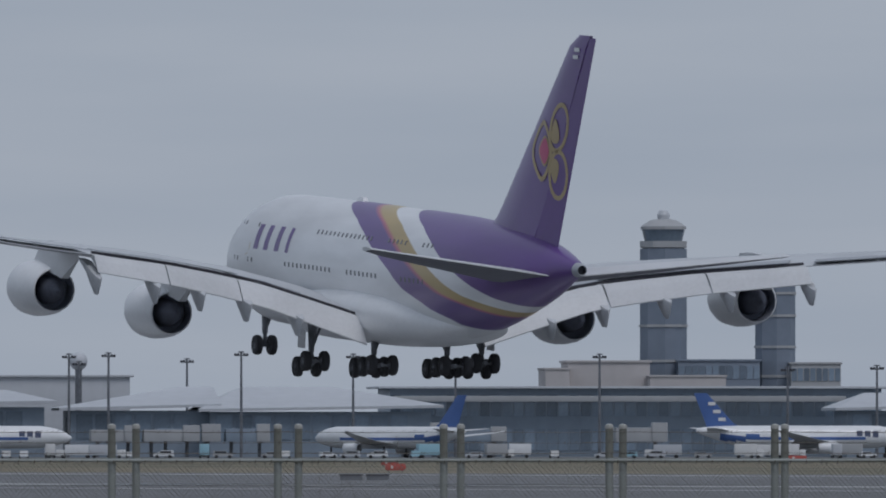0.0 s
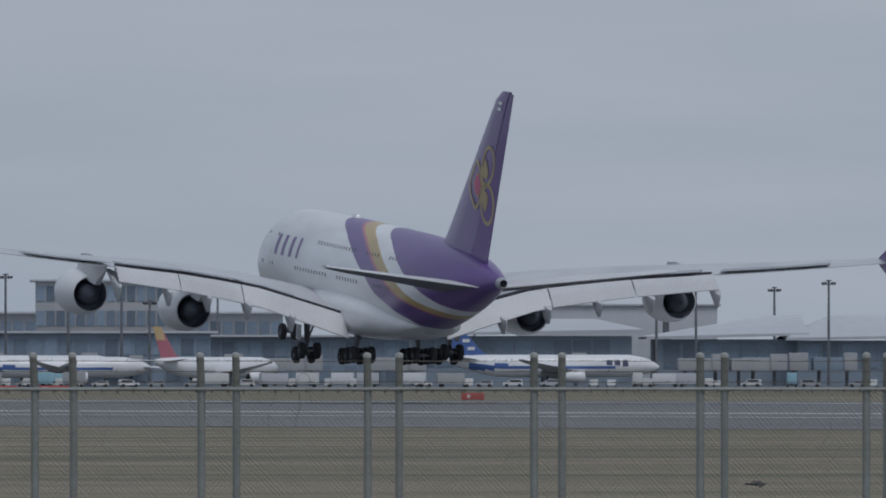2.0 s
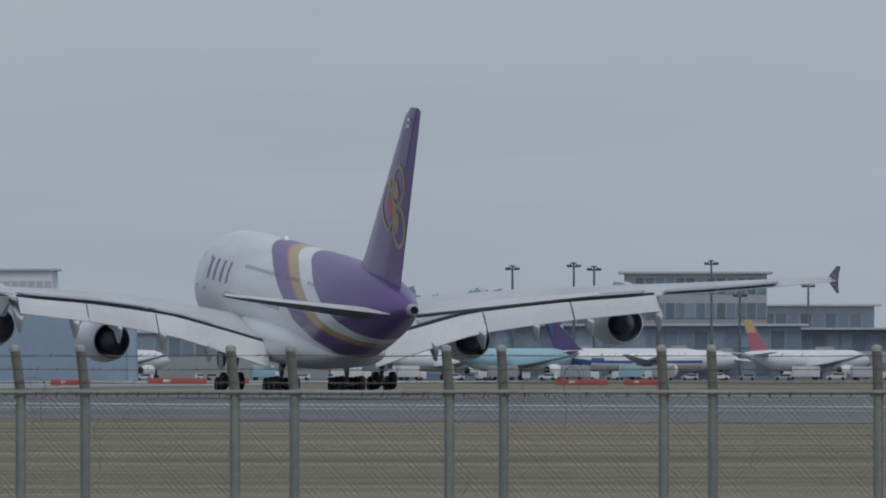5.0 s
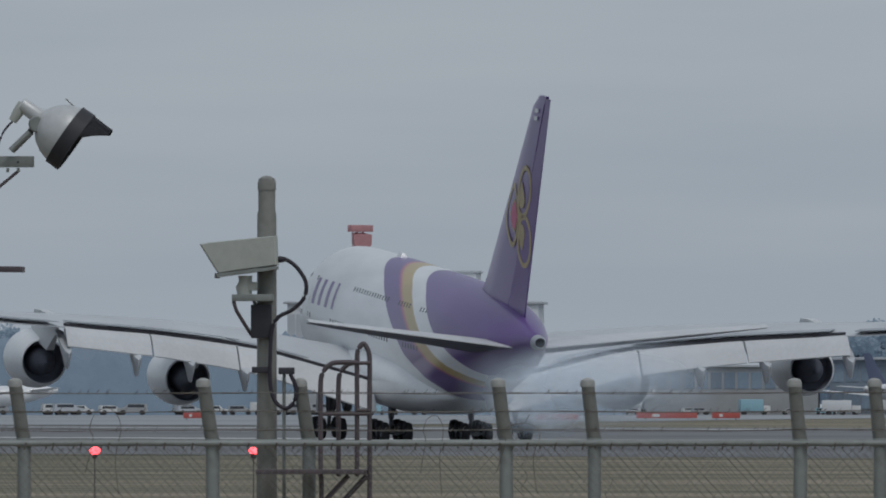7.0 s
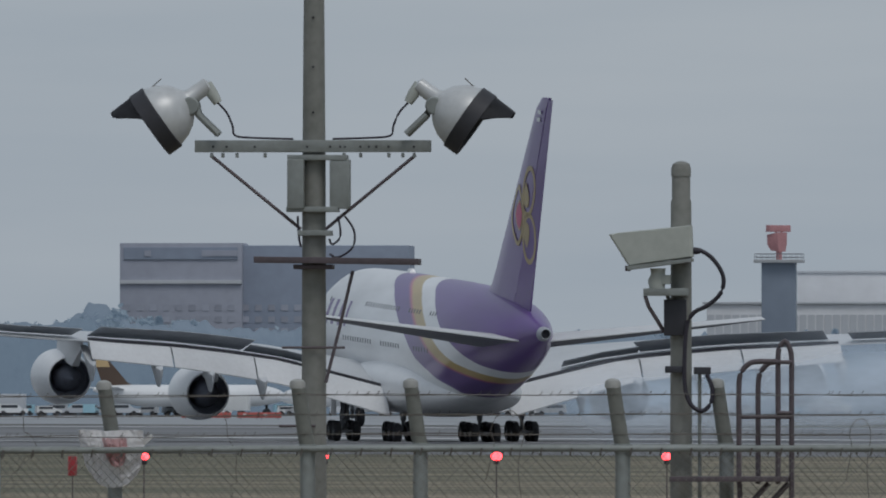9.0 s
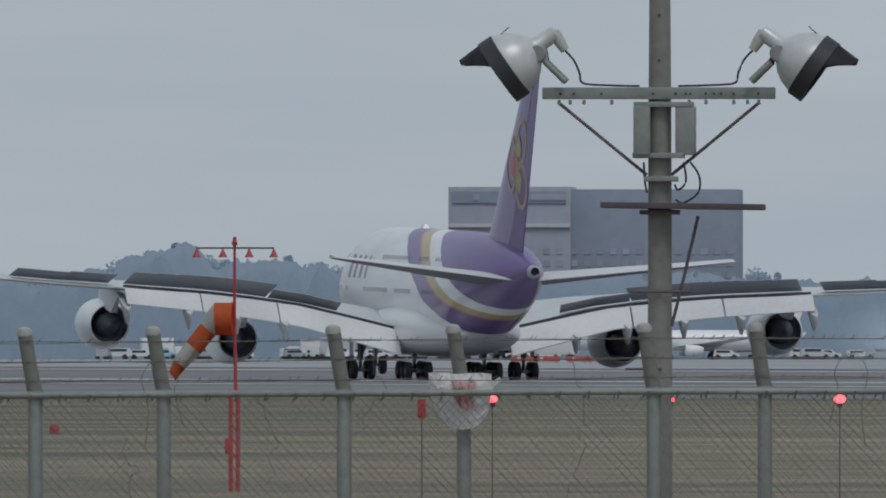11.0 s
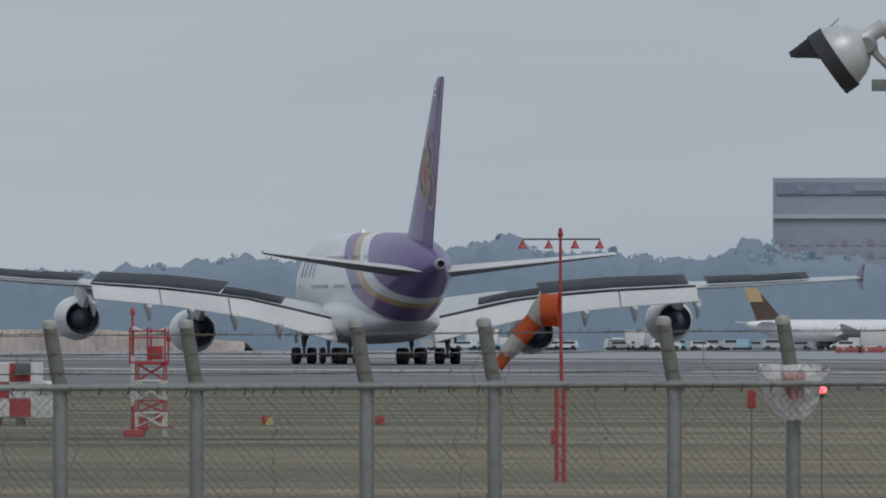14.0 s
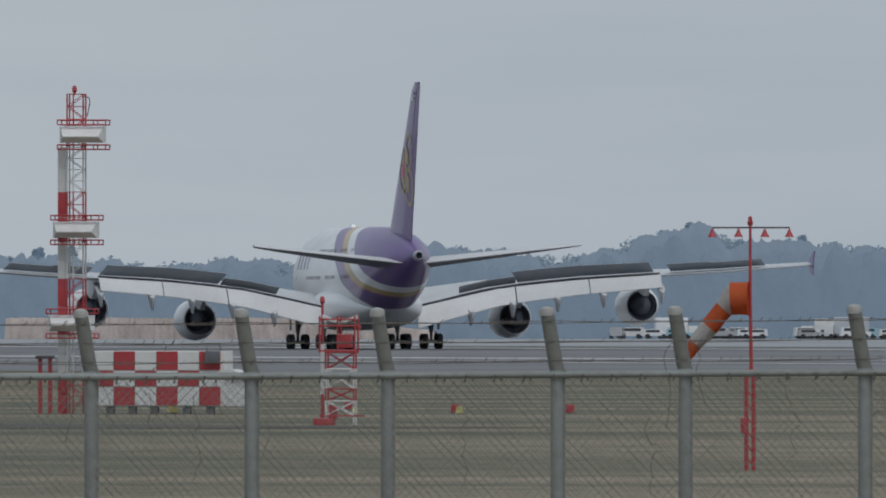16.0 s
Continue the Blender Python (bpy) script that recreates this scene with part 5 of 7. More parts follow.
def monitor_mast():
    Y = 680
    k = 0.019539
    e = thing("monitor_mast", "short red and white lattice mast with a railed platform", "mast", m=pose(-72.15, Y, 0))

    def P(u, v, y=0.0):
        return Vector(((u - 600) * k, y, 4.2 + (540 - v) * k))

    for v0, v1, m in ((738, 712, BOARDWHITE), (712, 690, RED), (690, 655, BOARDWHITE), (655, 625, RED)):
        bm = bmesh.new()
        for u, y in ((578, -0.3), (628, -0.3), (578, 0.4), (628, 0.4)):
            tube(bm, [P(u, v0, y), P(u, v1, y)], 0.032, 6)
        for y in (-0.3, 0.4):
            tube(bm, [P(578, v0, y), P(628, v1, y)], 0.02, 5)
            tube(bm, [P(628, v0, y), P(578, v1, y)], 0.02, 5)
            tube(bm, [P(576, v1, y), P(630, v1, y)], 0.03, 5)
        part("lattice_stage", fixn(bm), m, e)
    bm = bmesh.new()
    for u, y in ((578, -0.3), (628, -0.3), (578, 0.4), (628, 0.4)):
        tube(bm, [P(u, 738, y), (P(u, 0).x, y, 0)], 0.028, 6)
    part("lattice_foot", fixn(bm), BOARDWHITE, e, "thin pale feet of the lattice")
    bm = bmesh.new()
    tube(bm, [(P(570, 0).x, 0, 0), P(570, 700)], 0.06, 8)
    part("stand_pipe", fixn(bm), RED, e)
    bm = bmesh.new()
    tube(bm, [P(570, 610), P(570, 535)], 0.045, 8)
    part("stand_pipe", fixn(bm), RED, e)
    bm = bmesh.new()
    tube(bm, [P(570, 700), P(570, 610)], 0.065, 8)
    part("pale_pipe", fixn(bm), BOARDWHITE, e)
    bm = bmesh.new()
    lathe(bm, [(0.05, 0), (0.09, 0.05), (0.08, 0.2), (0.03, 0.26)], 10, "Z", P(570, 538), True)
    lathe(bm, [(0.05, 0), (0.09, 0.05), (0.08, 0.16), (0.03, 0.2)], 10, "Z", P(635, 585), True)
    part("obstruction_light", fixn(bm), RED, e, "red obstruction lamp")
    bm = bmesh.new()
    for y in (-0.45, 0.5):
        for v in (566, 578, 622):
            tube(bm, [P(566, v, y), P(632, v, y)], 0.035, 6)
        for u in (568, 600, 631):
            tube(bm, [P(u, 560, y), P(u, 626, y)], 0.035, 6)
    part("platform_rail", fixn(bm), RED, e, "red platform railing")
    bm = bmesh.new()
    box(bm, *P(611, 605, -0.1), 26 * k, 0.5, 24 * k, 0.03)
    part("cabinet", fixn(bm), RED, e, "red equipment cabinet")
    for u, s in ((585, -1), (618, 1)):
        bm = bmesh.new()
        loft(bm, [[P(u - s * 14, 570, -0.2), P(u - s * 14, 574, -0.2), P(u + s * 14, 566, -0.2), P(u + s * 14, 558, -0.2)], [P(u - s * 14, 570, 0.3), P(u - s * 14, 574, 0.3), P(u + s * 14, 566, 0.3), P(u + s * 14, 558, 0.3)]])
        part("aerial_vane", fixn(bm), BOARDWHITE, e, "white aerial vane", smooth=0)
    bm = bmesh.new()
    box(bm, P(574, 0).x, -0.1, 0.12, 0.7, 0.7, 0.24, 0.03)
    box(bm, P(590, 0).x, -0.1, 0.45, 0.3, 0.3, 0.5, 0.03)
    tube(bm, [P(566, 738, -0.35), P(648, 738, -0.35)], 0.03, 6)
    part("foot", fixn(bm), RED, e)


monitor_mast()


MARKYELLOW = mat("marker_yellow", (0.52, 0.48, 0.16), 0.7, var=0.15, scale=2)
SIGNRED = mat("sign_red", (0.55, 0.12, 0.10), 0.6, var=0.15, scale=0.6)


def grass_markers():
    for x, y in ((-75.26, 742), (-70.86, 742), (-81.61, 760)):
        e = thing("marker_box", "small red marker box on the grass", "marker", "red marker boxes", pose(x, y, 0))
        bm = bmesh.new()
        box(bm, 0, 0, 0.2, 0.36, 0.3, 0.32, 0.03)
        part("box", fixn(bm), RED, e)
        bm = bmesh.new()
        box(bm, 0, 0, 0.02, 0.46, 0.4, 0.06, 0.01)
        part("base", fixn(bm), APRON, e)
    for x, y in ((-88.0, 743), (-86.6, 744), (-86.2, 742), (-80.9, 748), (-78.7, 738), (-74.9, 740)):
        e = thing("marker_block", "small yellow marker block on the grass", "marker", "yellow marker blocks", pose(x, y, 0))
        bm = bmesh.new()
        loft(bm, [[(-0.14, -0.12, 0.03), (0.14, -0.12, 0.03), (0.14, 0.12, 0.03), (-0.14, 0.12, 0.03)], [(-0.09, -0.08, 0.3), (0.09, -0.08, 0.3), (0.09, 0.08, 0.3), (-0.09, 0.08, 0.3)]])
        part("block", fixn(bm), MARKYELLOW, e, smooth=20)
        bm = bmesh.new()
        box(bm, 0, 0, 0.015, 0.4, 0.34, 0.05, 0.01)
        part("base", fixn(bm), APRON, e)
    for x, y in ((67.6, 1283), (69.6, 1283)):
        e = thing("equipment_cover", "low dark grey equipment cover beside the runway", "equipment box", "equipment covers", pose(x, y, 0))
        bm = bmesh.new()
        loft(bm, [[(-0.85, -0.5, 0), (0.85, -0.5, 0), (0.85, 0.5, 0), (-0.85, 0.5, 0)], [(-0.82, -0.47, 0.4), (0.82, -0.47, 0.4), (0.82, 0.47, 0.4), (-0.82, 0.47, 0.4)]])
        part("body", fixn(bm), STEEL, e, smooth=20)
        bm = bmesh.new()
        box(bm, 0, 0, 0.44, 1.8, 1.1, 0.08, 0.02)
        part("lid", fixn(bm), DARK, e, "dark lid")
    # red and white sign boards beside the runway
    for i, (x, y, w) in enumerate(((36.80, 1480, 2.0), (92.61, 1700, 1.8), (-7.08, 1820, 5.5), (-0.60, 1820, 4.0), (-60.68, 1820, 4.2), (-51.79, 1900, 6.5), (-45.44, 1900, 3.0), (-102.40, 1900, 2.5), (-151.32, 1950, 3.0), (-145.41, 1950, 2.5), (-148.83, 1950, 3.0), (-143.09, 1950, 2.6), (82.55, 1500, 1.8), (149.13, 1900, 2.2))):
        e = thing("runway_sign", "long low red runway information board", "sign", "runway signs", pose(x, y, 0))
        bm = bmesh.new()
        box(bm, 0, 0, 0.5, w, 0.25, 0.6, 0.04)
        part("board", fixn(bm), SIGNRED, e)
        bm = bmesh.new()
        box(bm, -w * 0.18, -0.13, 0.5, w * 0.12, 0.03, 0.3, 0.005)
        part("text_bar", bm, BOARDWHITE, e, "pale bar in place of lettering", smooth=0)
        for s in (-0.35, 0.35):
            bm = bmesh.new()
            box(bm, w * s, 0, 0.1, 0.1, 0.1, 0.22)
            part("leg", bm, STEEL, e, smooth=0)


grass_markers()


# ---- terminal and far things ----
CONCRETE = mat("pale_concrete", (0.42, 0.43, 0.44), 0.8, var=0.1, scale=0.05)
ROOFWHITE = mat("roof_sheet", (0.55, 0.57, 0.60), 0.5, var=0.08, scale=0.05)
HALLWHITE = mat("pale_hall_cladding", (0.72, 0.73, 0.75), 0.7, var=0.08, scale=0.05)
# facade, beige and tinted pane tones are paled, putting distance haze into them
FACADE = mat("blue_grey_facade", (0.27, 0.33, 0.40), 0.5, var=0.12, scale=0.05)
TOWERBLUE = mat("tower_cladding", (0.21, 0.25, 0.31), 0.6, var=0.1, scale=0.05)
BEIGE = mat("beige_render", (0.50, 0.475, 0.47), 0.8, var=0.08, scale=0.05)
# hotel walls lightened and blued: the haze is in their colour
HOTELWALL = mat("hazed_hotel_cladding", (0.37, 0.39, 0.46), 0.7, var=0.1, scale=0.06)
HOTELBLUE = mat("hazed_hotel_blue", (0.29, 0.335, 0.42), 0.7, var=0.1, scale=0.06)
PANE = mat("tinted_pane", (0.22, 0.28, 0.35), 0.25, var=0.15, scale=0.2, pieces=0.35)
# close to the wall tone, as haze would leave the hotel windows
HAZEPANE = mat("hazed_hotel_pane", (0.355, 0.375, 0.44), 0.7, var=0.1, scale=0.2, pieces=0.15)


def leaf_material(name, col):
    """Thin leaves that let some light through."""
    m = mat(name, col, 0.9, var=0.12, scale=1.2, spec=0.1)
    n, l = m.node_tree.nodes, m.node_tree.links
    b, out = n["Principled BSDF"], n["Material Output"]
    tl, add = n.new("ShaderNodeBsdfTranslucent"), n.new("ShaderNodeAddShader")
    l.new(b.inputs["Base Color"].links[0].from_socket, tl.inputs[0])
    l.new(b.outputs[0], add.inputs[0])
    l.new(tl.outputs[0], add.inputs[1])
    l.new(add.outputs[0], out.inputs["Surface"])
    return m


# leaf colours blued and made to glow faintly, in place of distance haze
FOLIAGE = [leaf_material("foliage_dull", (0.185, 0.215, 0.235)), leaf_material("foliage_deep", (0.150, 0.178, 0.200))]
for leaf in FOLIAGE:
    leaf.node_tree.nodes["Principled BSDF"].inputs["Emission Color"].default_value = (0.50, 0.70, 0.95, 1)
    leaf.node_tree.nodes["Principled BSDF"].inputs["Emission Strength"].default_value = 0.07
# red of the radar aerial, paled so that the colour holds the haze
HAZERED = mat("haze_paled_red", (0.55, 0.27, 0.28), 0.6, var=0.15, scale=0.4)
# aerial haze over the wood is put into its blue-grey colour and glow
DISTANCE = mat("hazed_wood", (0.075, 0.09, 0.10), 0.95, var=0.15, scale=0.15, spec=0.05)
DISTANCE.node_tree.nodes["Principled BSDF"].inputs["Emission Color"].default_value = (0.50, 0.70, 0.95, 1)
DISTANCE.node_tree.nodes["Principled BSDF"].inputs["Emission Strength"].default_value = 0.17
DISTANCE_FAR = mat("hazed_wood_depth", (0.085, 0.10, 0.11), 0.95, var=0.15, scale=0.15, spec=0.05)
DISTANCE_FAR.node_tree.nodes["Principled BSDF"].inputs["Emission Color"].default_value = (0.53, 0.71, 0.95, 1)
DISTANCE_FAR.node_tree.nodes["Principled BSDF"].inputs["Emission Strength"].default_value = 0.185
BARK = mat("bark", (0.09, 0.08, 0.07), 0.9, var=0.2)
JETBLUE, JETNAVY, JETSKY, JETRED, JETVIOLET = (mat(n, c, 0.4, var=0.08, scale=0.3) for n, c in (
    ("tail_blue", (0.07, 0.14, 0.36)), ("tail_navy", (0.10, 0.12, 0.20)), ("tail_sky_blue", (0.33, 0.55, 0.64)), ("tail_red", (0.45, 0.15, 0.19)), ("tail_violet", (0.10, 0.07, 0.19))))
JETYELLOW = mat("tail_yellow", (0.58, 0.42, 0.22), 0.4, var=0.08, scale=0.3)
JETBROWN = mat("tail_brown", (0.10, 0.065, 0.045), 0.4, var=0.08, scale=0.3)
GROUND_FAR = -4.0


def block(name, label, category, x0, x1, z1, y, depth, material, rows=0, cols=0, roof=ROOFWHITE, over=1.0, pane=PANE, z0=GROUND_FAR, zw0=None, group=""):
    e = thing(name, label, category, group, pose((x0 + x1) / 2, y, z0))
    w, h = x1 - x0, z1 - z0
    bm = bmesh.new()
    box(bm, 0, depth / 2, h / 2, w, depth, h, 0.15)
    part("wall", fixn(bm), material, e, smooth=20)
    bm = bmesh.new()
    box(bm, 0, depth / 2 - over * 0.3, h + 0.3, w + 2 * over, depth + over, 0.6, 0.1)
    part("roof", fixn(bm), roof, e, "pale flat roof slab", smooth=20)
    if rows:
        pw, ph = w / cols, (h - (zw0 or 0)) / rows
        bm = bmesh.new()
        box(bm, 0, 0, 0, pw * 0.82, 0.3, ph * 0.62)
        first = part("window_pane", bm, pane, e, "tinted window pane", smooth=0)
        for i in range(cols):
            for j in range(rows):
                m = pose(-w / 2 + pw * (i + 0.5), -0.02, (zw0 or 0) + ph * (j + 0.5))
                if i == j == 0:
                    first.matrix_basis = m
                else:
                    tagged(share("window_pane", first, m, e), "tinted window pane")
    return e


def pitched_roof(x0, x1, xr0, xr1, ze, zr, y0, y1):
    e = thing("concourse_hall", "low concourse hall under a wide white pitched roof", "terminal hall", "concourse halls", pose((x0 + x1) / 2, y0, GROUND_FAR))
    c = (x0 + x1) / 2
    bm = bmesh.new()
    lo = [(x0 - c, 0, ze - GROUND_FAR), (x1 - c, 0, ze - GROUND_FAR + 1), (x1 - c, y1 - y0, ze - GROUND_FAR + 1), (x0 - c, y1 - y0, ze - GROUND_FAR)]
    hi = [(xr0 - c, (y1 - y0) * 0.55, zr - GROUND_FAR), (xr1 - c, (y1 - y0) * 0.55, zr - GROUND_FAR), (xr1 - c, (y1 - y0) * 0.6, zr - GROUND_FAR), (xr0 - c, (y1 - y0) * 0.6, zr - GROUND_FAR)]
    th = Vector((0, 0, -0.7))
    loft(bm, [[Vector(p) + th for p in lo], [Vector(p) for p in lo], [Vector(p) for p in hi]])
    part("roof", fixn(bm), ROOFWHITE, e, "wide white metal roof", smooth=0)
    bm = bmesh.new()
    box(bm, 0, (y1 - y0) / 2, (ze - GROUND_FAR - 0.7) / 2, x1 - x0 - 6, y1 - y0 - 6, ze - GROUND_FAR - 0.7)
    part("wall", fixn(bm), FACADE, e, smooth=0)
    n = int((x1 - x0 - 8) / 5)
    bm = bmesh.new()
    box(bm, 0, 0, 0, 4.2, 0.3, (ze - GROUND_FAR) * 0.5)
    first = part("window_pane", bm, PANE, e, "tinted window pane", smooth=0)
    for i in range(n):
        m = pose(-(x1 - x0 - 8) / 2 + 5 * (i + 0.5), 2.9, (ze - GROUND_FAR) * 0.62)
        if i == 0:
            first.matrix_basis = m
        else:
            share("window_pane", first, m, e)
    return e


def terminal():
    block("terminal_building", "long glazed terminal with a white overhanging roof", "terminal", 235.79, 364.21, 13.77, 4400, 60, FACADE, 2, 44, over=3)
    bm = bmesh.new()
    box(bm, 0, 0, 0, 354.54 - (236.73), 3, 1.5, 0.1)
    tagged(part("terminal_fascia", fixn(bm), CONCRETE, m=pose((354.54 + 236.73) / 2, 4396.5, 11.10)), "long pale fascia along the terminal front", "fascia")
    block("terminal_building", "low terminal wing with bands of glazing", "terminal", -35.91, 99.87, 8.63, 4420, 60, FACADE, 2, 38, over=3)
    block("terminal_building", "upper storey of a pale terminal wing", "terminal", -28.81, 56.06, 14.92, 4485, 40, CONCRETE, 1, 26, over=2, zw0=8)
    block("terminal_building", "pale office block behind the concourse", "office block", 119.72, 172.58, 17.05, 4520, 30, ROOFWHITE, over=1)
    pitched_roof(147.34, 188.89, 179.91, 188.31, 8.69, 14.19, 4330, 4395)
    pitched_roof(182.89, 245.58, 195.62, 218.78, 8.39, 14.18, 4325, 4390)
    pitched_roof(84.54, 146.78, 96.11, 135.19, 9.56, 13.33, 4335, 4390)
    pitched_roof(346.82, 387.57, 356.27, 378.83, 8.69, 12.60, 4330, 4380)
    # beige and blue blocks at the foot of the towers
    block("office_block", "beige rendered service block", "office block", 292.41, 314.59, 21.13, 4560, 30, BEIGE, over=0.5, roof=BEIGE)
    block("office_block", "small beige rendered block", "office block", 285.98, 292.55, 19.13, 4555, 30, BEIGE, over=0.3, roof=BEIGE)
    block("office_block", "low pale rendered block", "office block", 313.90, 334.52, 17.14, 4550, 25, BEIGE, over=0.3, roof=BEIGE)
    block("office_block", "blue-grey office block with rows of panes", "office block", 324.34, 346.68, 21.55, 4590, 30, TOWERBLUE, 3, 12, over=0.4, roof=TOWERBLUE, zw0=8)
    block("office_block", "grey office block with rows of panes", "office block", 355.16, 368.73, 20.78, 4590, 30, CONCRETE, 3, 8, over=0.4, roof=CONCRETE, zw0=8)
    # boarding bridges and gate houses
    for i, (x, w, h) in enumerate(((193.78, 11, 6), (159.99, 12, 5.5), (252.82, 13, 5), (293.91, 13, 6.5), (329.99, 10, 5), (174.37, 14, 5.5), (178.76, 16, 6), (237.69, 12, 6.5), (124.52, 12, 6), (82.86, 14, 6), (35.47, 16, 5.5), (-0.42, 14, 6), (-23.38, 13, 6), (56.60, 14, 5.5), (12.12, 12, 5))):
        e = thing("boarding_bridge", "boxy grey passenger boarding bridge on legs", "boarding bridge", "boarding bridges", pose(x, 4296 - i % 3, GROUND_FAR))
        bm = bmesh.new()
        box(bm, 0, 0, 4.2 + h * 0.25, w, 14, h * 0.55, 0.15)
        part("tunnel", fixn(bm), CONCRETE if i % 2 else FACADE, e, smooth=20)
        bm = bmesh.new()
        box(bm, w * 0.36, -5, 4.5 + h * 0.3, w * 0.3, 5, h * 0.75, 0.15)
        part("cab", fixn(bm), CONCRETE, e, smooth=20)
        for s in (-0.35, 0.3):
            bm = bmesh.new()
            box(bm, w * s, 0, 2.1, 0.9, 0.9, 4.3)
            part("leg", bm, STEEL, e, smooth=0)


terminal()


def control_tower(x, half, top, cab, label):
    e = thing("control_tower", label, "control tower", "control towers", pose(x, 4600, GROUND_FAR))
    h = top - GROUND_FAR
    bm = bmesh.new()
    lathe(bm, [(half * 1.02, 0), (half, h * 0.5), (half, h)], 8, "Z", cap=True)
    part("shaft", fixn(bm), TOWERBLUE, e, "blue-grey tower shaft", smooth=20)
    bm = bmesh.new()
    for f in (0.45, 0.62, 0.8, 0.93):
        lathe(bm, [(half * 1.01, h * f), (half * 1.05, h * f), (half * 1.05, h * f + 0.7), (half * 1.01, h * f + 0.7)], 8, "Z")
    part("ledge", fixn(bm), CONCRETE, e, smooth=20)
    if cab:
        for nm, prof, m in (("gallery", [(half * 0.86, h), (half * 1.0, h + 0.3), (half * 1.0, h + 2.0), (half * 0.9, h + 2.0)], CONCRETE),
                            ("cab_glass", [(half * 0.80, h + 2.0), (half * 0.92, h + 5.2)], PANE),
                            ("cab_roof", [(half * 0.97, h + 5.2), (half * 0.97, h + 6.0), (half * 0.6, h + 7.6), (half * 0.35, h + 8.0)], CONCRETE),
                            ("radome", [(1.6, h + 8.0), (1.7, h + 9.2), (1.2, h + 10.2), (0.1, h + 10.6)], ROOFWHITE)):
            bm = bmesh.new()
            lathe(bm, prof, 12, "Z", cap=True)
            part(nm, fixn(bm), m, e, smooth=30)
    return e


control_tower(321.03, 6.4, 52.36, True, "tall blue-grey control tower with a glazed cab")
control_tower(351.60, 5.5, 43.13, False, "second blue-grey tower without a cab")


RADAR = []


def radar_tower():
    k = 0.110308
    e = thing("radar_tower", "blue-grey concrete tower with a red rotating radar aerial", "radar tower", m=pose(-155.36, 3400, -5.6))

    def z(v):
        return 8.7 + (708 - v) * k

    bm = bmesh.new()
    box(bm, 0, 3, z(487) / 2, 60 * k, 6, z(487), 0.1)
    part("shaft", fixn(bm), TOWERBLUE, e, smooth=20)
    bm = bmesh.new()
    box(bm, 0, 3, z(485), 87 * k, 9, 0.6, 0.05)
    part("deck", fixn(bm), CONCRETE, e, smooth=20)
    bm = bmesh.new()
    tube(bm, [(0, 3, z(482)), (0, 3, z(466))], 0.6, 10)
    part("pedestal", fixn(bm), HAZERED, e, "red radar pedestal")
    bm = bmesh.new()
    loft(bm, [[(-1.5, -0.9, z(466)), (1.5, -0.9, z(466)), (2.6, -0.9, z(455)), (2.7, -0.9, z(438)), (-2.7, -0.9, z(438)), (-2.6, -0.9, z(455))],
              [(-1.0, 0.8, z(468)), (1.0, 0.8, z(468)), (1.4, 0.8, z(455)), (1.5, 0.8, z(434)), (-1.5, 0.8, z(434)), (-1.4, 0.8, z(455))]])
    dish = part("radar_dish", fixn(bm), HAZERED, e, "red curved radar dish", m=pose(0, 3, 0))
    bm = bmesh.new()
    box(bm, 0, -0.2, z(427), 58 * k, 1.2, 12 * k, 0.1)
    tube(bm, [(-0.9, -0.1, z(437)), (-0.9, -0.1, z(430))], 0.2, 6)
    tube(bm, [(0.9, -0.1, z(437)), (0.9, -0.1, z(430))], 0.2, 6)
    bar = part("radar_bar", fixn(bm), HAZERED, e, "red bar aerial", m=pose(0, 3, 0))
    RADAR.extend((dish, bar))
    bm = bmesh.new()
    for s in (-1, 1):
        for v in (478, 472):
            tube(bm, [(-42 * k, 3 + s * 4.3, z(v)), (42 * k, 3 + s * 4.3, z(v))], 0.06, 5)
        for i in range(9):
            tube(bm, [(-42 * k + i * 10.5 * k, 3 + s * 4.3, z(484)), (-42 * k + i * 10.5 * k, 3 + s * 4.3, z(472))], 0.05, 5)
    part("deck_rail", fixn(bm), STEEL, e)


radar_tower()
block("cargo_building", "long pale cargo building beyond the apron", "cargo building", -215.56, -152.99, 23.4, 4300, 40, HALLWHITE, 2, 30, over=1, pane=ROOFWHITE)
block("cargo_building", "upper pale hall of the cargo terminal", "cargo building", -195.12, -170.25, 31.4, 4345, 30, HALLWHITE, over=0.5)
block("cargo_building", "low pale concourse behind parked jets", "cargo building", -194.18, -158.71, 17.95, 4310, 40, HALLWHITE, 2, 16, over=1, pane=ROOFWHITE)
block("cargo_building", "tall pale terminal block with banded front", "terminal", -9.13, 26.98, 22.77, 4330, 50, CONCRETE, 3, 14, over=1.5, zw0=8)
block("cargo_building", "low hazy grey hall across the apron", "cargo building", -150, -83, 7.6, 4280, 30, CONCRETE, 1, 20, over=1, zw0=5)
block("cargo_building", "long dark glazed pier", "terminal", -80.31, 35.32, 9.42, 4290, 30, FACADE, 2, 30, over=2)


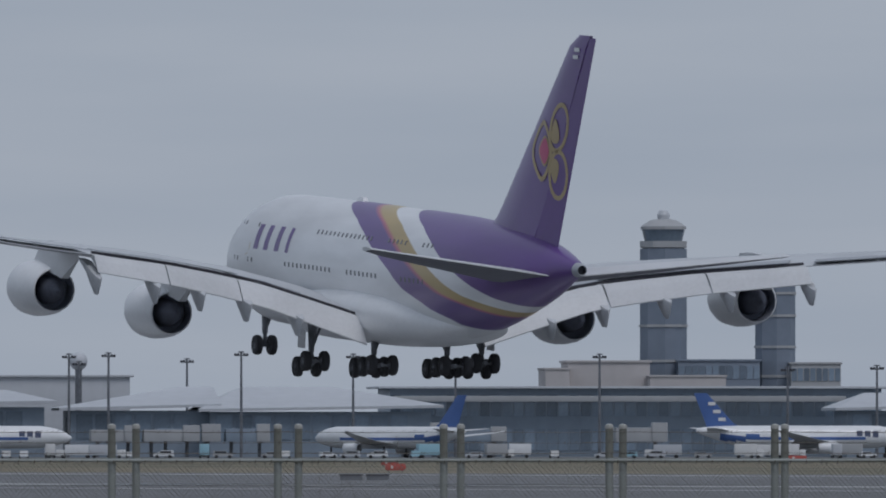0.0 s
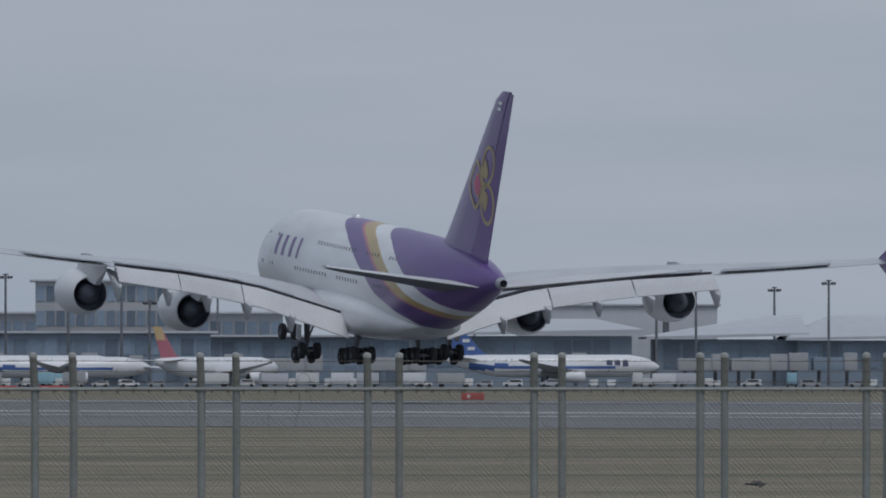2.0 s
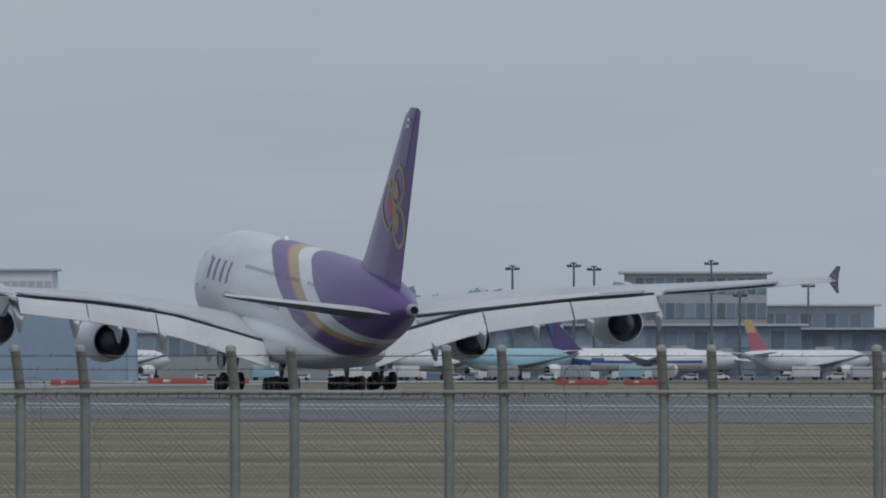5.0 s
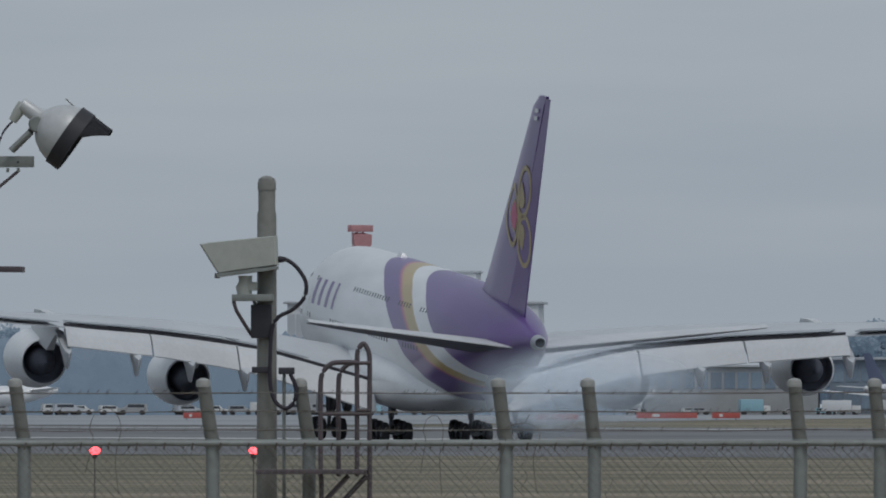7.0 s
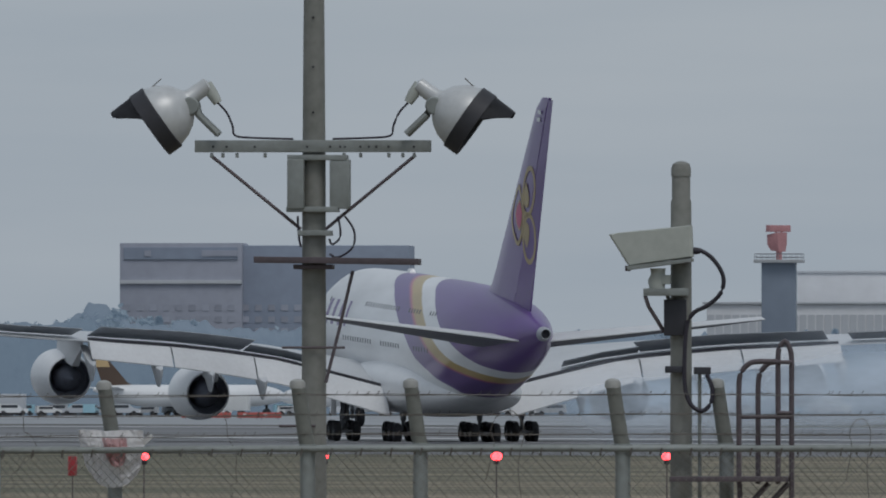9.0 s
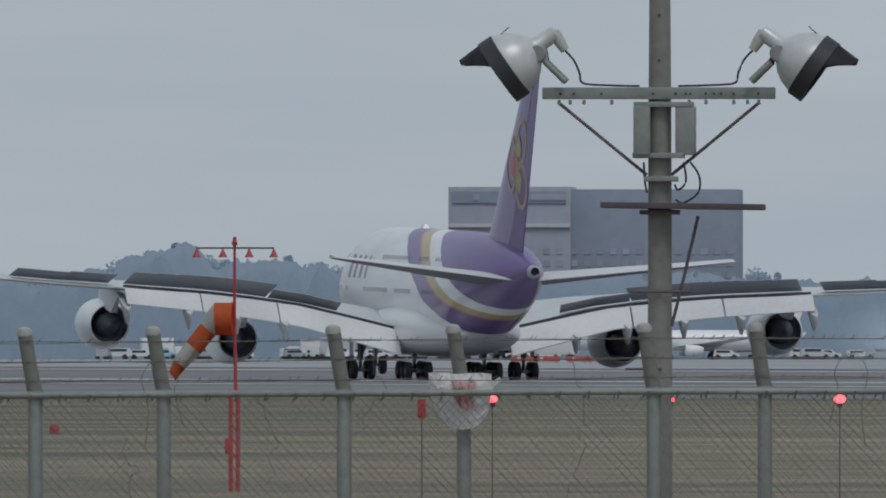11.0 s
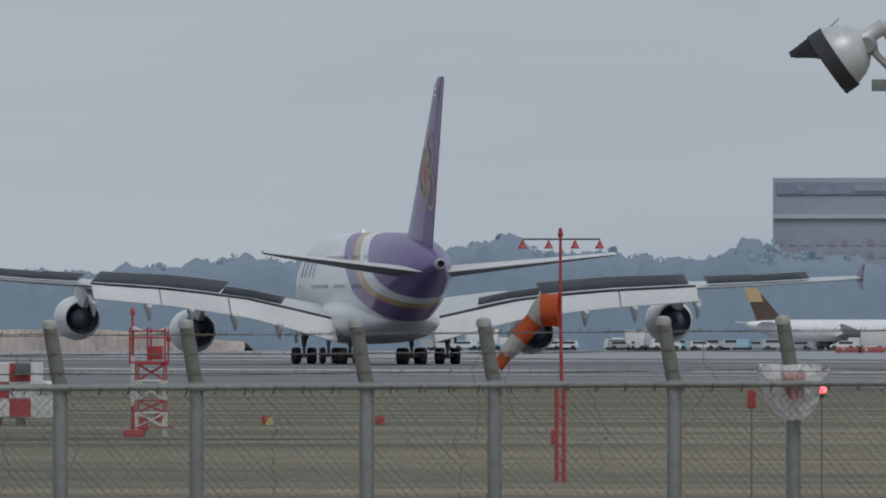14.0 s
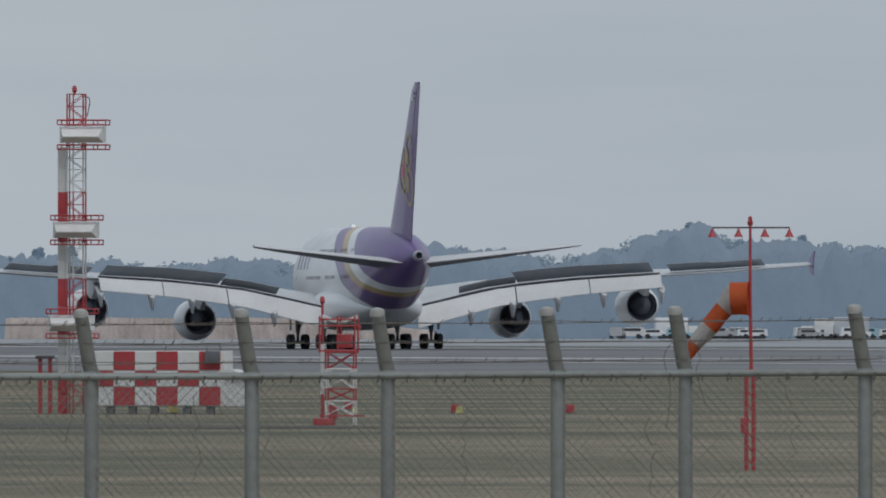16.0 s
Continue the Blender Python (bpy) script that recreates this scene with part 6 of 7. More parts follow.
def hotel():
    x0, x1 = -362.04, -290.02
    y, top = 4300, 38.71
    e = thing("hotel_block", "broad grey multi-storey hotel with a pale string course", "hotel", m=pose((x0 + x1) / 2, y, GROUND_FAR))
    w, h = x1 - x0, top - GROUND_FAR
    xm = -331.52 - (x0 + x1) / 2
    bm = bmesh.new()
    box(bm, (-w / 2 + xm) / 2, 10, h / 2, xm + w / 2, 20, h, 0.2)
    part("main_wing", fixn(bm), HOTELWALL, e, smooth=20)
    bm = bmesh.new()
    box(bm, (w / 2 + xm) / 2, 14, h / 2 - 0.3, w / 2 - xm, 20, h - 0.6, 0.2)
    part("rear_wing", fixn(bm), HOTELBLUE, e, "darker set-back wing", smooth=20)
    zs = (29.00) - GROUND_FAR
    bm = bmesh.new()
    box(bm, (-w / 2 + xm) / 2, -0.3, zs, xm + w / 2, 0.9, 0.9, 0.05)
    part("string_course", fixn(bm), ROOFWHITE, e, "pale string course", smooth=0)
    bm = bmesh.new()
    box(bm, (-w / 2 + xm) / 2, -0.1, h - 2.6, xm + w / 2 - 2, 0.6, 3.0, 0.05)
    part("sign_band", fixn(bm), HOTELBLUE, e, "dark parapet band", smooth=0)
    for u, wd in ((-w / 2 + 7, 1.6), (-w / 2 + 25, 9)):
        bm = bmesh.new()
        box(bm, u, -0.5, h - 2.6, wd, 0.3, 1.5, 0.05)
        part("sign_bar", bm, HOTELWALL, e, "pale bar in place of lettering", smooth=0)
    bm = bmesh.new()
    box(bm, 0, 0, 0, 1.7, 0.3, 1.5)
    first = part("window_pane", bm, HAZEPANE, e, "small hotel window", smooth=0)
    n = 0
    for j in range(9):
        for i in range(22):
            u = -w / 2 + 1.8 + i * (w - 3.6) / 21
            zz = 3 + j * 2.95
            if zz > zs - 1.5 and u < xm:
                continue
            if zz > h - 3:
                continue
            m = pose(u, -0.02 if u < xm else 3.98, zz)
            if n == 0:
                first.matrix_basis = m
            else:
                share("window_pane", first, m, e)
            n += 1


hotel()


# ---- apron lamps ----
def apron_lamps():
    first = None
    for x, y, top, small in (
            (148.10, 4280, 21.52, 0), (158.48, 4290, 21.85, 0), (157.25, 4470, 20.35, 0), (184.56, 4440, 20.98, 0),
            (191.75, 4280, 22.09, 0), (220.11, 4280, 21.52, 0), (246.35, 4285, 18.96, 0), (282.98, 4285, 21.54, 0),
            (330.86, 4285, 18.25, 0), (353.60, 4285, 18.68, 0), (-25.44, 4285, 17.51, 0), (-0.70, 4285, 18.51, 0), (19.90, 4285, 17.08, 0),
            (38.44, 4450, 20.09, 0), (106.01, 4450, 20.09, 0),
            (-36.91, 4270, 23.76, 0), (-21.58, 4270, 24.47, 0), (-16.51, 4270, 23.62, 0), (12.74, 4270, 25.03, 0)):
        h = top - GROUND_FAR
        e = thing("apron_lamp", "tall grey apron floodlight mast with clustered lamps", "lamp mast", "apron lamp masts", pose(x, y, GROUND_FAR))
        bm = bmesh.new()
        tube(bm, [(0, 0, 0), (0, 0, h)], [0.42, 0.26], 8)
        part("mast", fixn(bm), STEEL, e)
        bm = bmesh.new()
        box(bm, 0, 0, h - 0.2, 3.4, 0.5, 0.35, 0.04)
        box(bm, 0, 0, h + 0.7, 1.5, 0.5, 0.3, 0.04)
        tube(bm, [(0, 0, h - 0.4), (0, 0, h + 0.9)], 0.3, 8)
        part("lamp_frame", fixn(bm), STEEL, e)
        for u, v in ((-1.5, 0.15), (-0.8, 0.2), (0.8, 0.2), (1.5, 0.15)):
            bm = bmesh.new()
            box(bm, u, -0.35, h + v - 0.1, 0.6, 0.45, 0.5, 0.06)
            part("lamp", fixn(bm), DARK, e)
    for x, y, z, r in ((158.14, 4500, 21.21, 2.4),):
        e = thing("radome", "white radome ball on a roof stand", "radome", m=pose(x, y, GROUND_FAR))
        bm = bmesh.new()
        bmesh.ops.create_icosphere(bm, subdivisions=3, radius=r)
        bmesh.ops.translate(bm, vec=(0, 0, z - GROUND_FAR), verts=bm.verts[:])
        part("ball", bm, ROOFWHITE, e)
        bm = bmesh.new()
        tube(bm, [(0, 0, 0), (0, 0, z - GROUND_FAR - r * 0.9)], 0.9, 8)
        part("stand", fixn(bm), STEEL, e)


apron_lamps()


# ---- parked jets ----
def parked_jet(label, x, y, yaw, tail, stripe, size=1.0, bars=(), two_tone=None, belly=None):
    e = thing("parked_airliner", label, "airliner", "parked airliners", pose(x, y, ground_z(y), 0, 0, yaw))
    s = size
    rows = [(28, 5.1, 5.3, 0.1), (27, 4.3, 6.1, 0.9), (25, 3.5, 7.2, 1.9), (21, 2.8, 8.1, 2.7), (16, 2.5, 8.3, 2.9), (-12, 2.5, 8.3, 2.9), (-18, 3.3, 8.3, 2.5), (-24, 5.0, 8.1, 1.5), (-28, 6.6, 7.6, 0.35)]
    bm = bmesh.new()
    rings = []
    for yy, z0, z1, a in smooth_rows(rows, 3):
        c, b = (z0 + z1) / 2, (z1 - z0) / 2
        rings.append([(s * a * math.cos(2 * math.pi * k / 24), s * yy, s * (c + b * math.sin(2 * math.pi * k / 24))) for k in range(24)])
    loft(bm, rings)
    fixn(bm)
    for f in bm.faces:
        c = f.calc_center_median() / s
        if c.z < 5.4 + (0.5 if c.y < -10 else 0) and c.z > 4.4 and -22 < c.y < 14:
            f.material_index = 1
        if belly and c.z > 4.2:
            f.material_index = 2
    part("fuselage", fixn(bm), [WHITE, stripe, belly or WHITE], e, smooth=60)
    bm = bmesh.new()
    loft(bm, [[(w * s * q, s * yy, s * zz) for yy, q in ((le, 0), ((le + te) / 2, 1), (te, 0.1), (te, -0.1), ((le + te) / 2, -1))] for zz, le, te, w in ((7.4, -15.5, -25.0, 0.4), (9, -18.3, -25.6, 0.35), (16.6, -25.2, -28.6, 0.15))])
    fin = part("fin", fixn(bm), tail, e, smooth=30)
    if two_tone:
        bm = bmesh.new()
        loft(bm, [[(w * s * q, s * yy, s * zz) for yy, q in ((le, 0), ((le + te) / 2, 1.1), (te, 0.12), (te, -0.12), ((le + te) / 2, -1.1))] for zz, le, te, w in ((13.0, -22.2, -27.3, 0.26), (16.7, -25.1, -28.75, 0.17))])
        part("fin_tip", fixn(bm), two_tone, fin, "differently coloured fin tip", smooth=30)
    for i in range(3 if bars else 0):
        bm = bmesh.new()
        zz = 9.9 + 2.0 * i
        for side in (-1, 1):
            box(bm, side * 0.36 * s, s * (-21.3 - 1.35 * i), s * zz, 0.08 * s, 1.9 * s, 0.85 * s, 0.0)
        part("tail_bar", bm, BOARDWHITE, fin, "white bar in place of lettering", smooth=0)
    for side in (-1, 1):
        bm = bmesh.new()
        loft(bm, [[(side * s * xx, s * yy, s * (zz + q)) for yy, q in ((le, 0), ((le + te) / 2 + 1, th), (te, 0.05), (te, -0.05), ((le + te) / 2 + 1, -th * 0.6))] for xx, le, te, zz, th in ((1.5, 9.5, -3.5, 3.6, 0.7), (10, 2.5, -4.5, 4.6, 0.45), (27.5, -10.5, -13, 6.6, 0.12), (29.5, -13.4, -14, 7.1, 0.05))])
        part("wing", fixn(bm), FLAP, e, smooth=30)
        bm = bmesh.new()
        loft(bm, [[(side * s * xx, s * yy, s * (zz + q)) for yy, q in ((le, 0), ((le + te) / 2, th), (te, 0.03), (te, -0.03), ((le + te) / 2, -th))] for xx, le, te, zz, th in ((0.4, -18.8, -25.2, 7.0, 0.3), (9.8, -25.2, -27.6, 7.7, 0.1))])
        part("tailplane", fixn(bm), FLAP, e, smooth=30)
        bm = bmesh.new()
        lathe(bm, [(1.0, 0), (1.45, 1.5), (1.65, 3.4), (1.55, 4.8), (1.3, 5.1), (1.2, 4.6)], 18, c=(side * 9.8, 1.6, 2.6))
        for v in bm.verts:
            v.co *= s
        part("engine", fixn(bm), WHITE, e)
        bm = bmesh.new()
        lathe(bm, [(1.2, 4.7), (0.3, 4.4), (0.02, 4.8)], 18, c=(side * 9.8, 1.6, 2.6))
        for v in bm.verts:
            v.co *= s
        part("engine_intake", fixn(bm), DARK, e)
    for xx, yy in ((-4.2, -2), (4.2, -2), (0, 22)):
        bm = bmesh.new()
        tube(bm, [(s * xx, s * yy, 0.6), (s * xx, s * yy, s * 3)], 0.25, 6)
        lathe(bm, [(0.1, -0.5), (0.6, -0.5), (0.65, 0), (0.6, 0.5), (0.1, 0.5)], 14, "X", (s * xx, s * yy, 0.62), True)
        part("gear", fixn(bm), RUBBER, e)
    if bars:
        for side in (-1, 1):
            for i in range(3):
                bm = bmesh.new()
                box(bm, side * 2.82 * s, s * (18.6 - 2.1 * i), 6.1 * s, 0.12, 1.5 * s, 1.7 * s)
                part("name_bar", bm, JETNAVY, e, "dark bar in place of lettering", smooth=0)
    return e


parked_jet("white and blue twin-jet parked beside the terminal", 120.42, 4230, -82, JETBLUE, JETBLUE, 0.97, (1,))
parked_jet("white twin-jet with a blue tail seen from behind", 227.84, 4250, 42, JETBLUE, JETBLUE, 0.95)
parked_jet("white and blue twin-jet at the main terminal gate", 330.34, 4230, -80, JETBLUE, JETBLUE, 0.98, (1,))
parked_jet("white twin-jet with a tail striped red and yellow", 36.35, 4230, -38, JETRED, WHITE, 0.9, (), JETYELLOW)
parked_jet("white and blue twin-jet with a lettered blue tail", -7.45, 4240, -50, JETBLUE, JETBLUE, 0.95, (1,))
parked_jet("white jet with a dark navy tail", -55.77, 4230, -35, JETNAVY, WHITE, 0.9)
parked_jet("sky-blue jumbo with a light blue tail", -36.44, 4200, -33, JETSKY, JETSKY, 0.95, (), None, JETSKY)
parked_jet("white jet with a violet tail", -136.52, 4230, -35, JETVIOLET, WHITE, 0.9)
parked_jet("white jet with a dark violet tail and blue line", -4.08, 4230, -75, JETVIOLET, JETBLUE, 0.9)
parked_jet("white cargo jet with a brown tail", -234.54, 2960, -62, JETBROWN, WHITE, 0.64, (), JETYELLOW)
parked_jet("white cargo jet on the far apron", -200.71, 2930, 100, WHITE, WHITE, 0.6)


# ---- ground vehicles ----
def vehicles():
    rnd = random.Random(11)
    paints = [BOARDWHITE, BOARDWHITE, WHITE, CONCRETE, ROOFWHITE, JETSKY, CONCRETE, WHITE]

    def build(kind, paint):
        e = thing("service_vehicle", "small airport service vehicle on the apron", "vehicle", "apron vehicles")
        ln, h = ((5.0, 1.9), (7.5, 3.2), (9.5, 3.0), (4.2, 1.6))[kind]
        bm = bmesh.new()
        if kind in (1, 2):
            box(bm, -ln * 0.1, 0, 0.6 + h * 0.5, ln * 0.72, 2.3, h * 0.85, 0.12)
        else:
            loft(bm, [[(-ln / 2, y, 0.5), (ln / 2, y, 0.5), (ln / 2, y, h * 0.6), (ln * 0.28, y, h * 0.68), (ln * 0.12, y, h), (-ln * 0.46, y, h)] for y in (-1, 1)])
        part("body", fixn(bm), paint, e, smooth=20)
        bm = bmesh.new()
        if kind in (1, 2):
            box(bm, ln * 0.38, 0, 1.3, ln * 0.22, 2.2, 1.7, 0.15)
        else:
            box(bm, -ln * 0.12, 0, h * 0.8, ln * 0.55, 2.04, h * 0.26, 0.03)
        part("cab" if kind in (1, 2) else "side_window", fixn(bm), BOARDWHITE if kind in (1, 2) else GLASS, e, smooth=20)
        for u in (-0.32, 0.32):
            for s in (-1, 1):
                bm = bmesh.new()
                lathe(bm, [(0.05, -0.12), (0.42, -0.12), (0.42, 0.12), (0.05, 0.12)], 10, "Y", (ln * u, s * 1.0, 0.42), True)
                part("wheel", fixn(bm), RUBBER, e)
        return e

    spans = [(-90.66, 349.24, 60, 4130, 4190), (-258.94, 6.79, 26, 3960, 4050), (-241.84, -120.36, 34, 2860, 2990), (-293.76, -241.84, 46, 2820, 3000)]
    protos = {}
    for x0, x1, n, y0, y1 in spans:
        for i in range(n):
            x = x0 + (x1 - x0) * (i + rnd.uniform(0.1, 0.9)) / n
            y = rnd.uniform(y0, y1)
            kind, pi = rnd.choice((0, 3)) if y < 3100 and rnd.random() < 0.8 else rnd.randrange(4), rnd.randrange(len(paints))
            m = pose(x, y, ground_z(y) + 0.06, 0, 0, rnd.choice((0, 180, 90, 15, 170)))
            if (kind, pi) not in protos:
                protos[kind, pi] = build(kind, paints[pi])
                protos[kind, pi].matrix_basis = m
            else:
                copy_thing(protos[kind, pi], m)


vehicles()


# ---- trees beyond the field ----
def build_tree(seed, h, conifer):
    rnd = random.Random(seed)
    e = thing("tree", "dark conifer in the wood beyond the field" if conifer else "dense dark broad-leaved tree beyond the field", "tree", "trees beyond the field")
    bm = bmesh.new()
    tube(bm, [(0, 0, -0.5), (0.1, 0, h * 0.4), (0, 0.1, h * 0.85)], [0.4, 0.28, 0.08], 7)
    for i in range(6):
        a, z = rnd.uniform(0, 6.28), h * rnd.uniform(0.3, 0.7)
        tube(bm, [(0, 0, z), (math.cos(a) * h * 0.15, math.sin(a) * h * 0.15, z + h * 0.12)], [0.12, 0.04], 5)
    part("trunk", fixn(bm), BARK, e)
    lumps = []
    if conifer:
        for i in range(34):
            f = rnd.random() ** 0.8
            a = rnd.uniform(0, 6.28)
            r = h * 0.20 * (1 - f) * rnd.uniform(0.4, 1)
            lumps.append((Vector((math.cos(a) * r, math.sin(a) * r, h * (0.15 + 0.83 * f))), h * 0.075 * (1.15 - f)))
    else:
        for i in range(30):
            a, f = rnd.uniform(0, 6.28), rnd.random()
            r = h * 0.30 * math.sqrt(rnd.random()) * math.sin(math.pi * (0.2 + 0.72 * f)) ** 0.6
            lumps.append((Vector((math.cos(a) * r, math.sin(a) * r, h * (0.22 + 0.7 * f))), h * rnd.uniform(0.07, 0.14)))
    vs, fs, mi = [], [], []
    for c, r in lumps:
        for i in range(105 if not conifer else 75):
            d = Vector((rnd.gauss(0, 1), rnd.gauss(0, 1), rnd.gauss(0, 1))).normalized()
            p = c + d * r * rnd.uniform(0.55, 1.12)
            a = Vector((rnd.gauss(0, 1), rnd.gauss(0, 1), rnd.gauss(0, 0.6))).normalized()
            b = d.cross(a).normalized()
            q = rnd.uniform(0.22, 0.5) * h / 14
            n = len(vs)
            vs += [p + a * q, p + b * q * 0.8, p - a * q, p - b * q * 0.7 + d * q * 0.5]
            fs.append((n, n + 1, n + 2, n + 3))
            mi.append(1 if rnd.random() < 0.45 else 0)
    me = bpy.data.meshes.new("crown")
    me.from_pydata(vs, [], fs)
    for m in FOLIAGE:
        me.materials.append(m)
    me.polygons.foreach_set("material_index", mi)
    ob = new("crown", me)
    ob.parent = e
    return e


def woods():
    rnd = random.Random(21)
    protos = [build_tree(1, 14, False), build_tree(2, 14, False), build_tree(3, 14, False), build_tree(4, 14, True), build_tree(5, 14, True), build_tree(6, 14, False)]
    used = set()
    # skyline of the wood: x and height of the tallest row, left to right
    skyline = [(-423.47, 9.5), (-411.59, 10.5), (-399.73, 9), (-387.88, 8), (-379.98, 9.5), (-370.12, 9), (-342.54, 11.5), (-332.71, 11.2), (-322.88, 8.5), (-311.10, 11.5), (-296.39, 15.2), (-286.59, 12.5), (-269.95, 12.2), (-283.82, 12), (-274.02, 11), (-253.48, 14.5), (-244.69, 12), (-289.49, 11.5), (-279.70, 12.5), (-269.92, 10.5), (-254.28, 14.5), (-249.39, 12), (-226.94, 10), (-195.73, 10), (-191.84, 9), (-182.10, 8.5), (-160.69, 10), (-153.88, 9)]
    skyline.sort()
    n = 0
    for row, (y, drop, step) in enumerate(((3110, 0.0, 3.6), (3130, -0.5, 4.4))):
        x = skyline[0][0] - 20
        while x < skyline[-1][0] + 25:
            h = (lerp(x * 3000 / 3110, skyline) * 1.04 - drop + 4.7) * rnd.uniform(0.80, 1.03)
            tall = rnd.random() < (0.22 if row == 0 else 0.1)
            i = rnd.choice((3, 4)) if tall else rnd.choice((0, 1, 2, 5))
            s = max(5, h) / 14 * (1.05 if tall else 1)
            yy = y + rnd.uniform(-14, 14)
            m = pose(x, yy, ground_z(yy), 0, 0, rnd.uniform(0, 360)) @ Matrix.Diagonal((s * 1.15, s * 1.15, s, 1))
            p = protos[i]
            if i not in used:
                used.add(i)
                p.matrix_basis = m
            else:
                o = copy_thing(p, m)
                o.matrix_basis = m
            n += 1
            x += step * rnd.uniform(0.6, 1.2)
    # the closed body of the wood: two uneven layers of crowns, haze painted in
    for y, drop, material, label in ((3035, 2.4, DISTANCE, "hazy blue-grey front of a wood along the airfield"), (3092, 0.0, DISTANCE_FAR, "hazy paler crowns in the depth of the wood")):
        x0, x1 = skyline[0][0] - 60, skyline[-1][0] + 60
        crowns = []
        x = x0
        while x < x1:
            r = rnd.uniform(2.0, 4.6)
            tall = rnd.random() < 0.25
            h = lerp(x * 3000 / y, skyline) * 1.03 + 2.9 - drop * rnd.uniform(0.4, 1.8) + rnd.uniform(-1.7, 0.5) + (0.8 if tall else 0)
            crowns.append((x, r * (0.62 if tall else 1.0), h, tall))
            x += r * rnd.uniform(0.45, 0.95)
        n = int((x1 - x0) / 0.42)
        bm = bmesh.new()
        cols = []
        first = 0
        for i in range(n):
            x = x0 + (x1 - x0) * i / (n - 1)
            top = 2.0
            while first < len(crowns) - 1 and crowns[first][0] < x - 16:
                first += 1
            for cx, r, h, tall in crowns[first:]:
                if cx > x + 16:
                    break
                d = abs(x - cx) / r
                top = max(top, h - (0.9 * d + 0.9 * d * d if tall else 0.75 * r * d ** 2.6))
            top += 0.75 * noise.noise(Vector((x * 0.9, y, 0))) + 0.5 * noise.noise(Vector((x * 2.3, y, 4)))
            z0 = ground_z(y) - 0.5
            col = []
            for k in range(9):
                f = k / 8
                col.append(bm.verts.new((x, y + 2 * f * f + 0.9 * noise.noise(Vector((x * 0.3, f * 5, y))) + 0.3 * noise.noise(Vector((x * 0.9, f * 14, y))), z0 + (top + 4.2 - z0 - 4.2) * f)))
            col.append(bm.verts.new((x, y + 16, z0)))
            cols.append(col)
        for a, b in zip(cols, cols[1:]):
            for k in range(len(a) - 1):
                bm.faces.new((a[k], b[k], b[k + 1], a[k + 1]))
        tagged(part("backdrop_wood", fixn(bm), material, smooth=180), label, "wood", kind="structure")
    # a far line of trees behind the terminal piers
    for x0, x1, y, h in ((-83.68, -38.85, 4700, 21.10 + 2.5), (-103.02, -77.93, 4700, 15), (-314.40, -293.78, 4650, 17)):
        x = x0
        while x < x1:
            s = h * rnd.uniform(0.85, 1.1) / 14
            m = pose(x, y + rnd.uniform(-10, 10), GROUND_FAR, 0, 0, rnd.uniform(0, 360)) @ Matrix.Diagonal((s * 1.2, s * 1.2, s, 1))
            o = copy_thing(protos[rnd.choice((0, 1, 2, 5))], m)
            o.matrix_basis = m
            x += 5.0 * rnd.uniform(0.6, 1.3)


woods()


# ---- dry reeds beyond the runway ----
def reed_bed():
    x0, x1, y = -345.0, -283.0, 2500
    bm = bmesh.new()
    cols = []
    n = 620
    for i in range(n):
        x = x0 + (x1 - x0) * i / (n - 1)
        end = min(1, i / 30, (n - 1 - i) / 30)
        top = (2.35 + 0.16 * noise.noise(Vector((x * 0.25, 0, 3))) + 0.16 * noise.noise(Vector((x * 2.6, 0, 5)))) * (0.25 + 0.75 * min(1, (n - 1 - i) / 200))
        col = [bm.verts.new((x, y + 1.2 * f + 0.5 * noise.noise(Vector((x * 1.5, f * 4, 2))), ground_z(y) - 0.05 + (max(0.2, top) - ground_z(y)) * f)) for f in (0, 0.35, 0.7, 1)]
        col.append(bm.verts.new((x, y + 14, ground_z(y + 14) - 0.05)))
        cols.append(col)
    for a, b in zip(cols, cols[1:]):
        for k in range(4):
            bm.faces.new((a[k], b[k], b[k + 1], a[k + 1]))
    tagged(part("reed_bed", fixn(bm), REED, smooth=180), "strip of dry reddish-brown reeds beyond the runway", "reeds", kind="stuff")


REED = mat("dry_reed", (0.47, 0.41, 0.38), 0.95, var=0.2, scale=0.6, spec=0.1)
reed_bed()


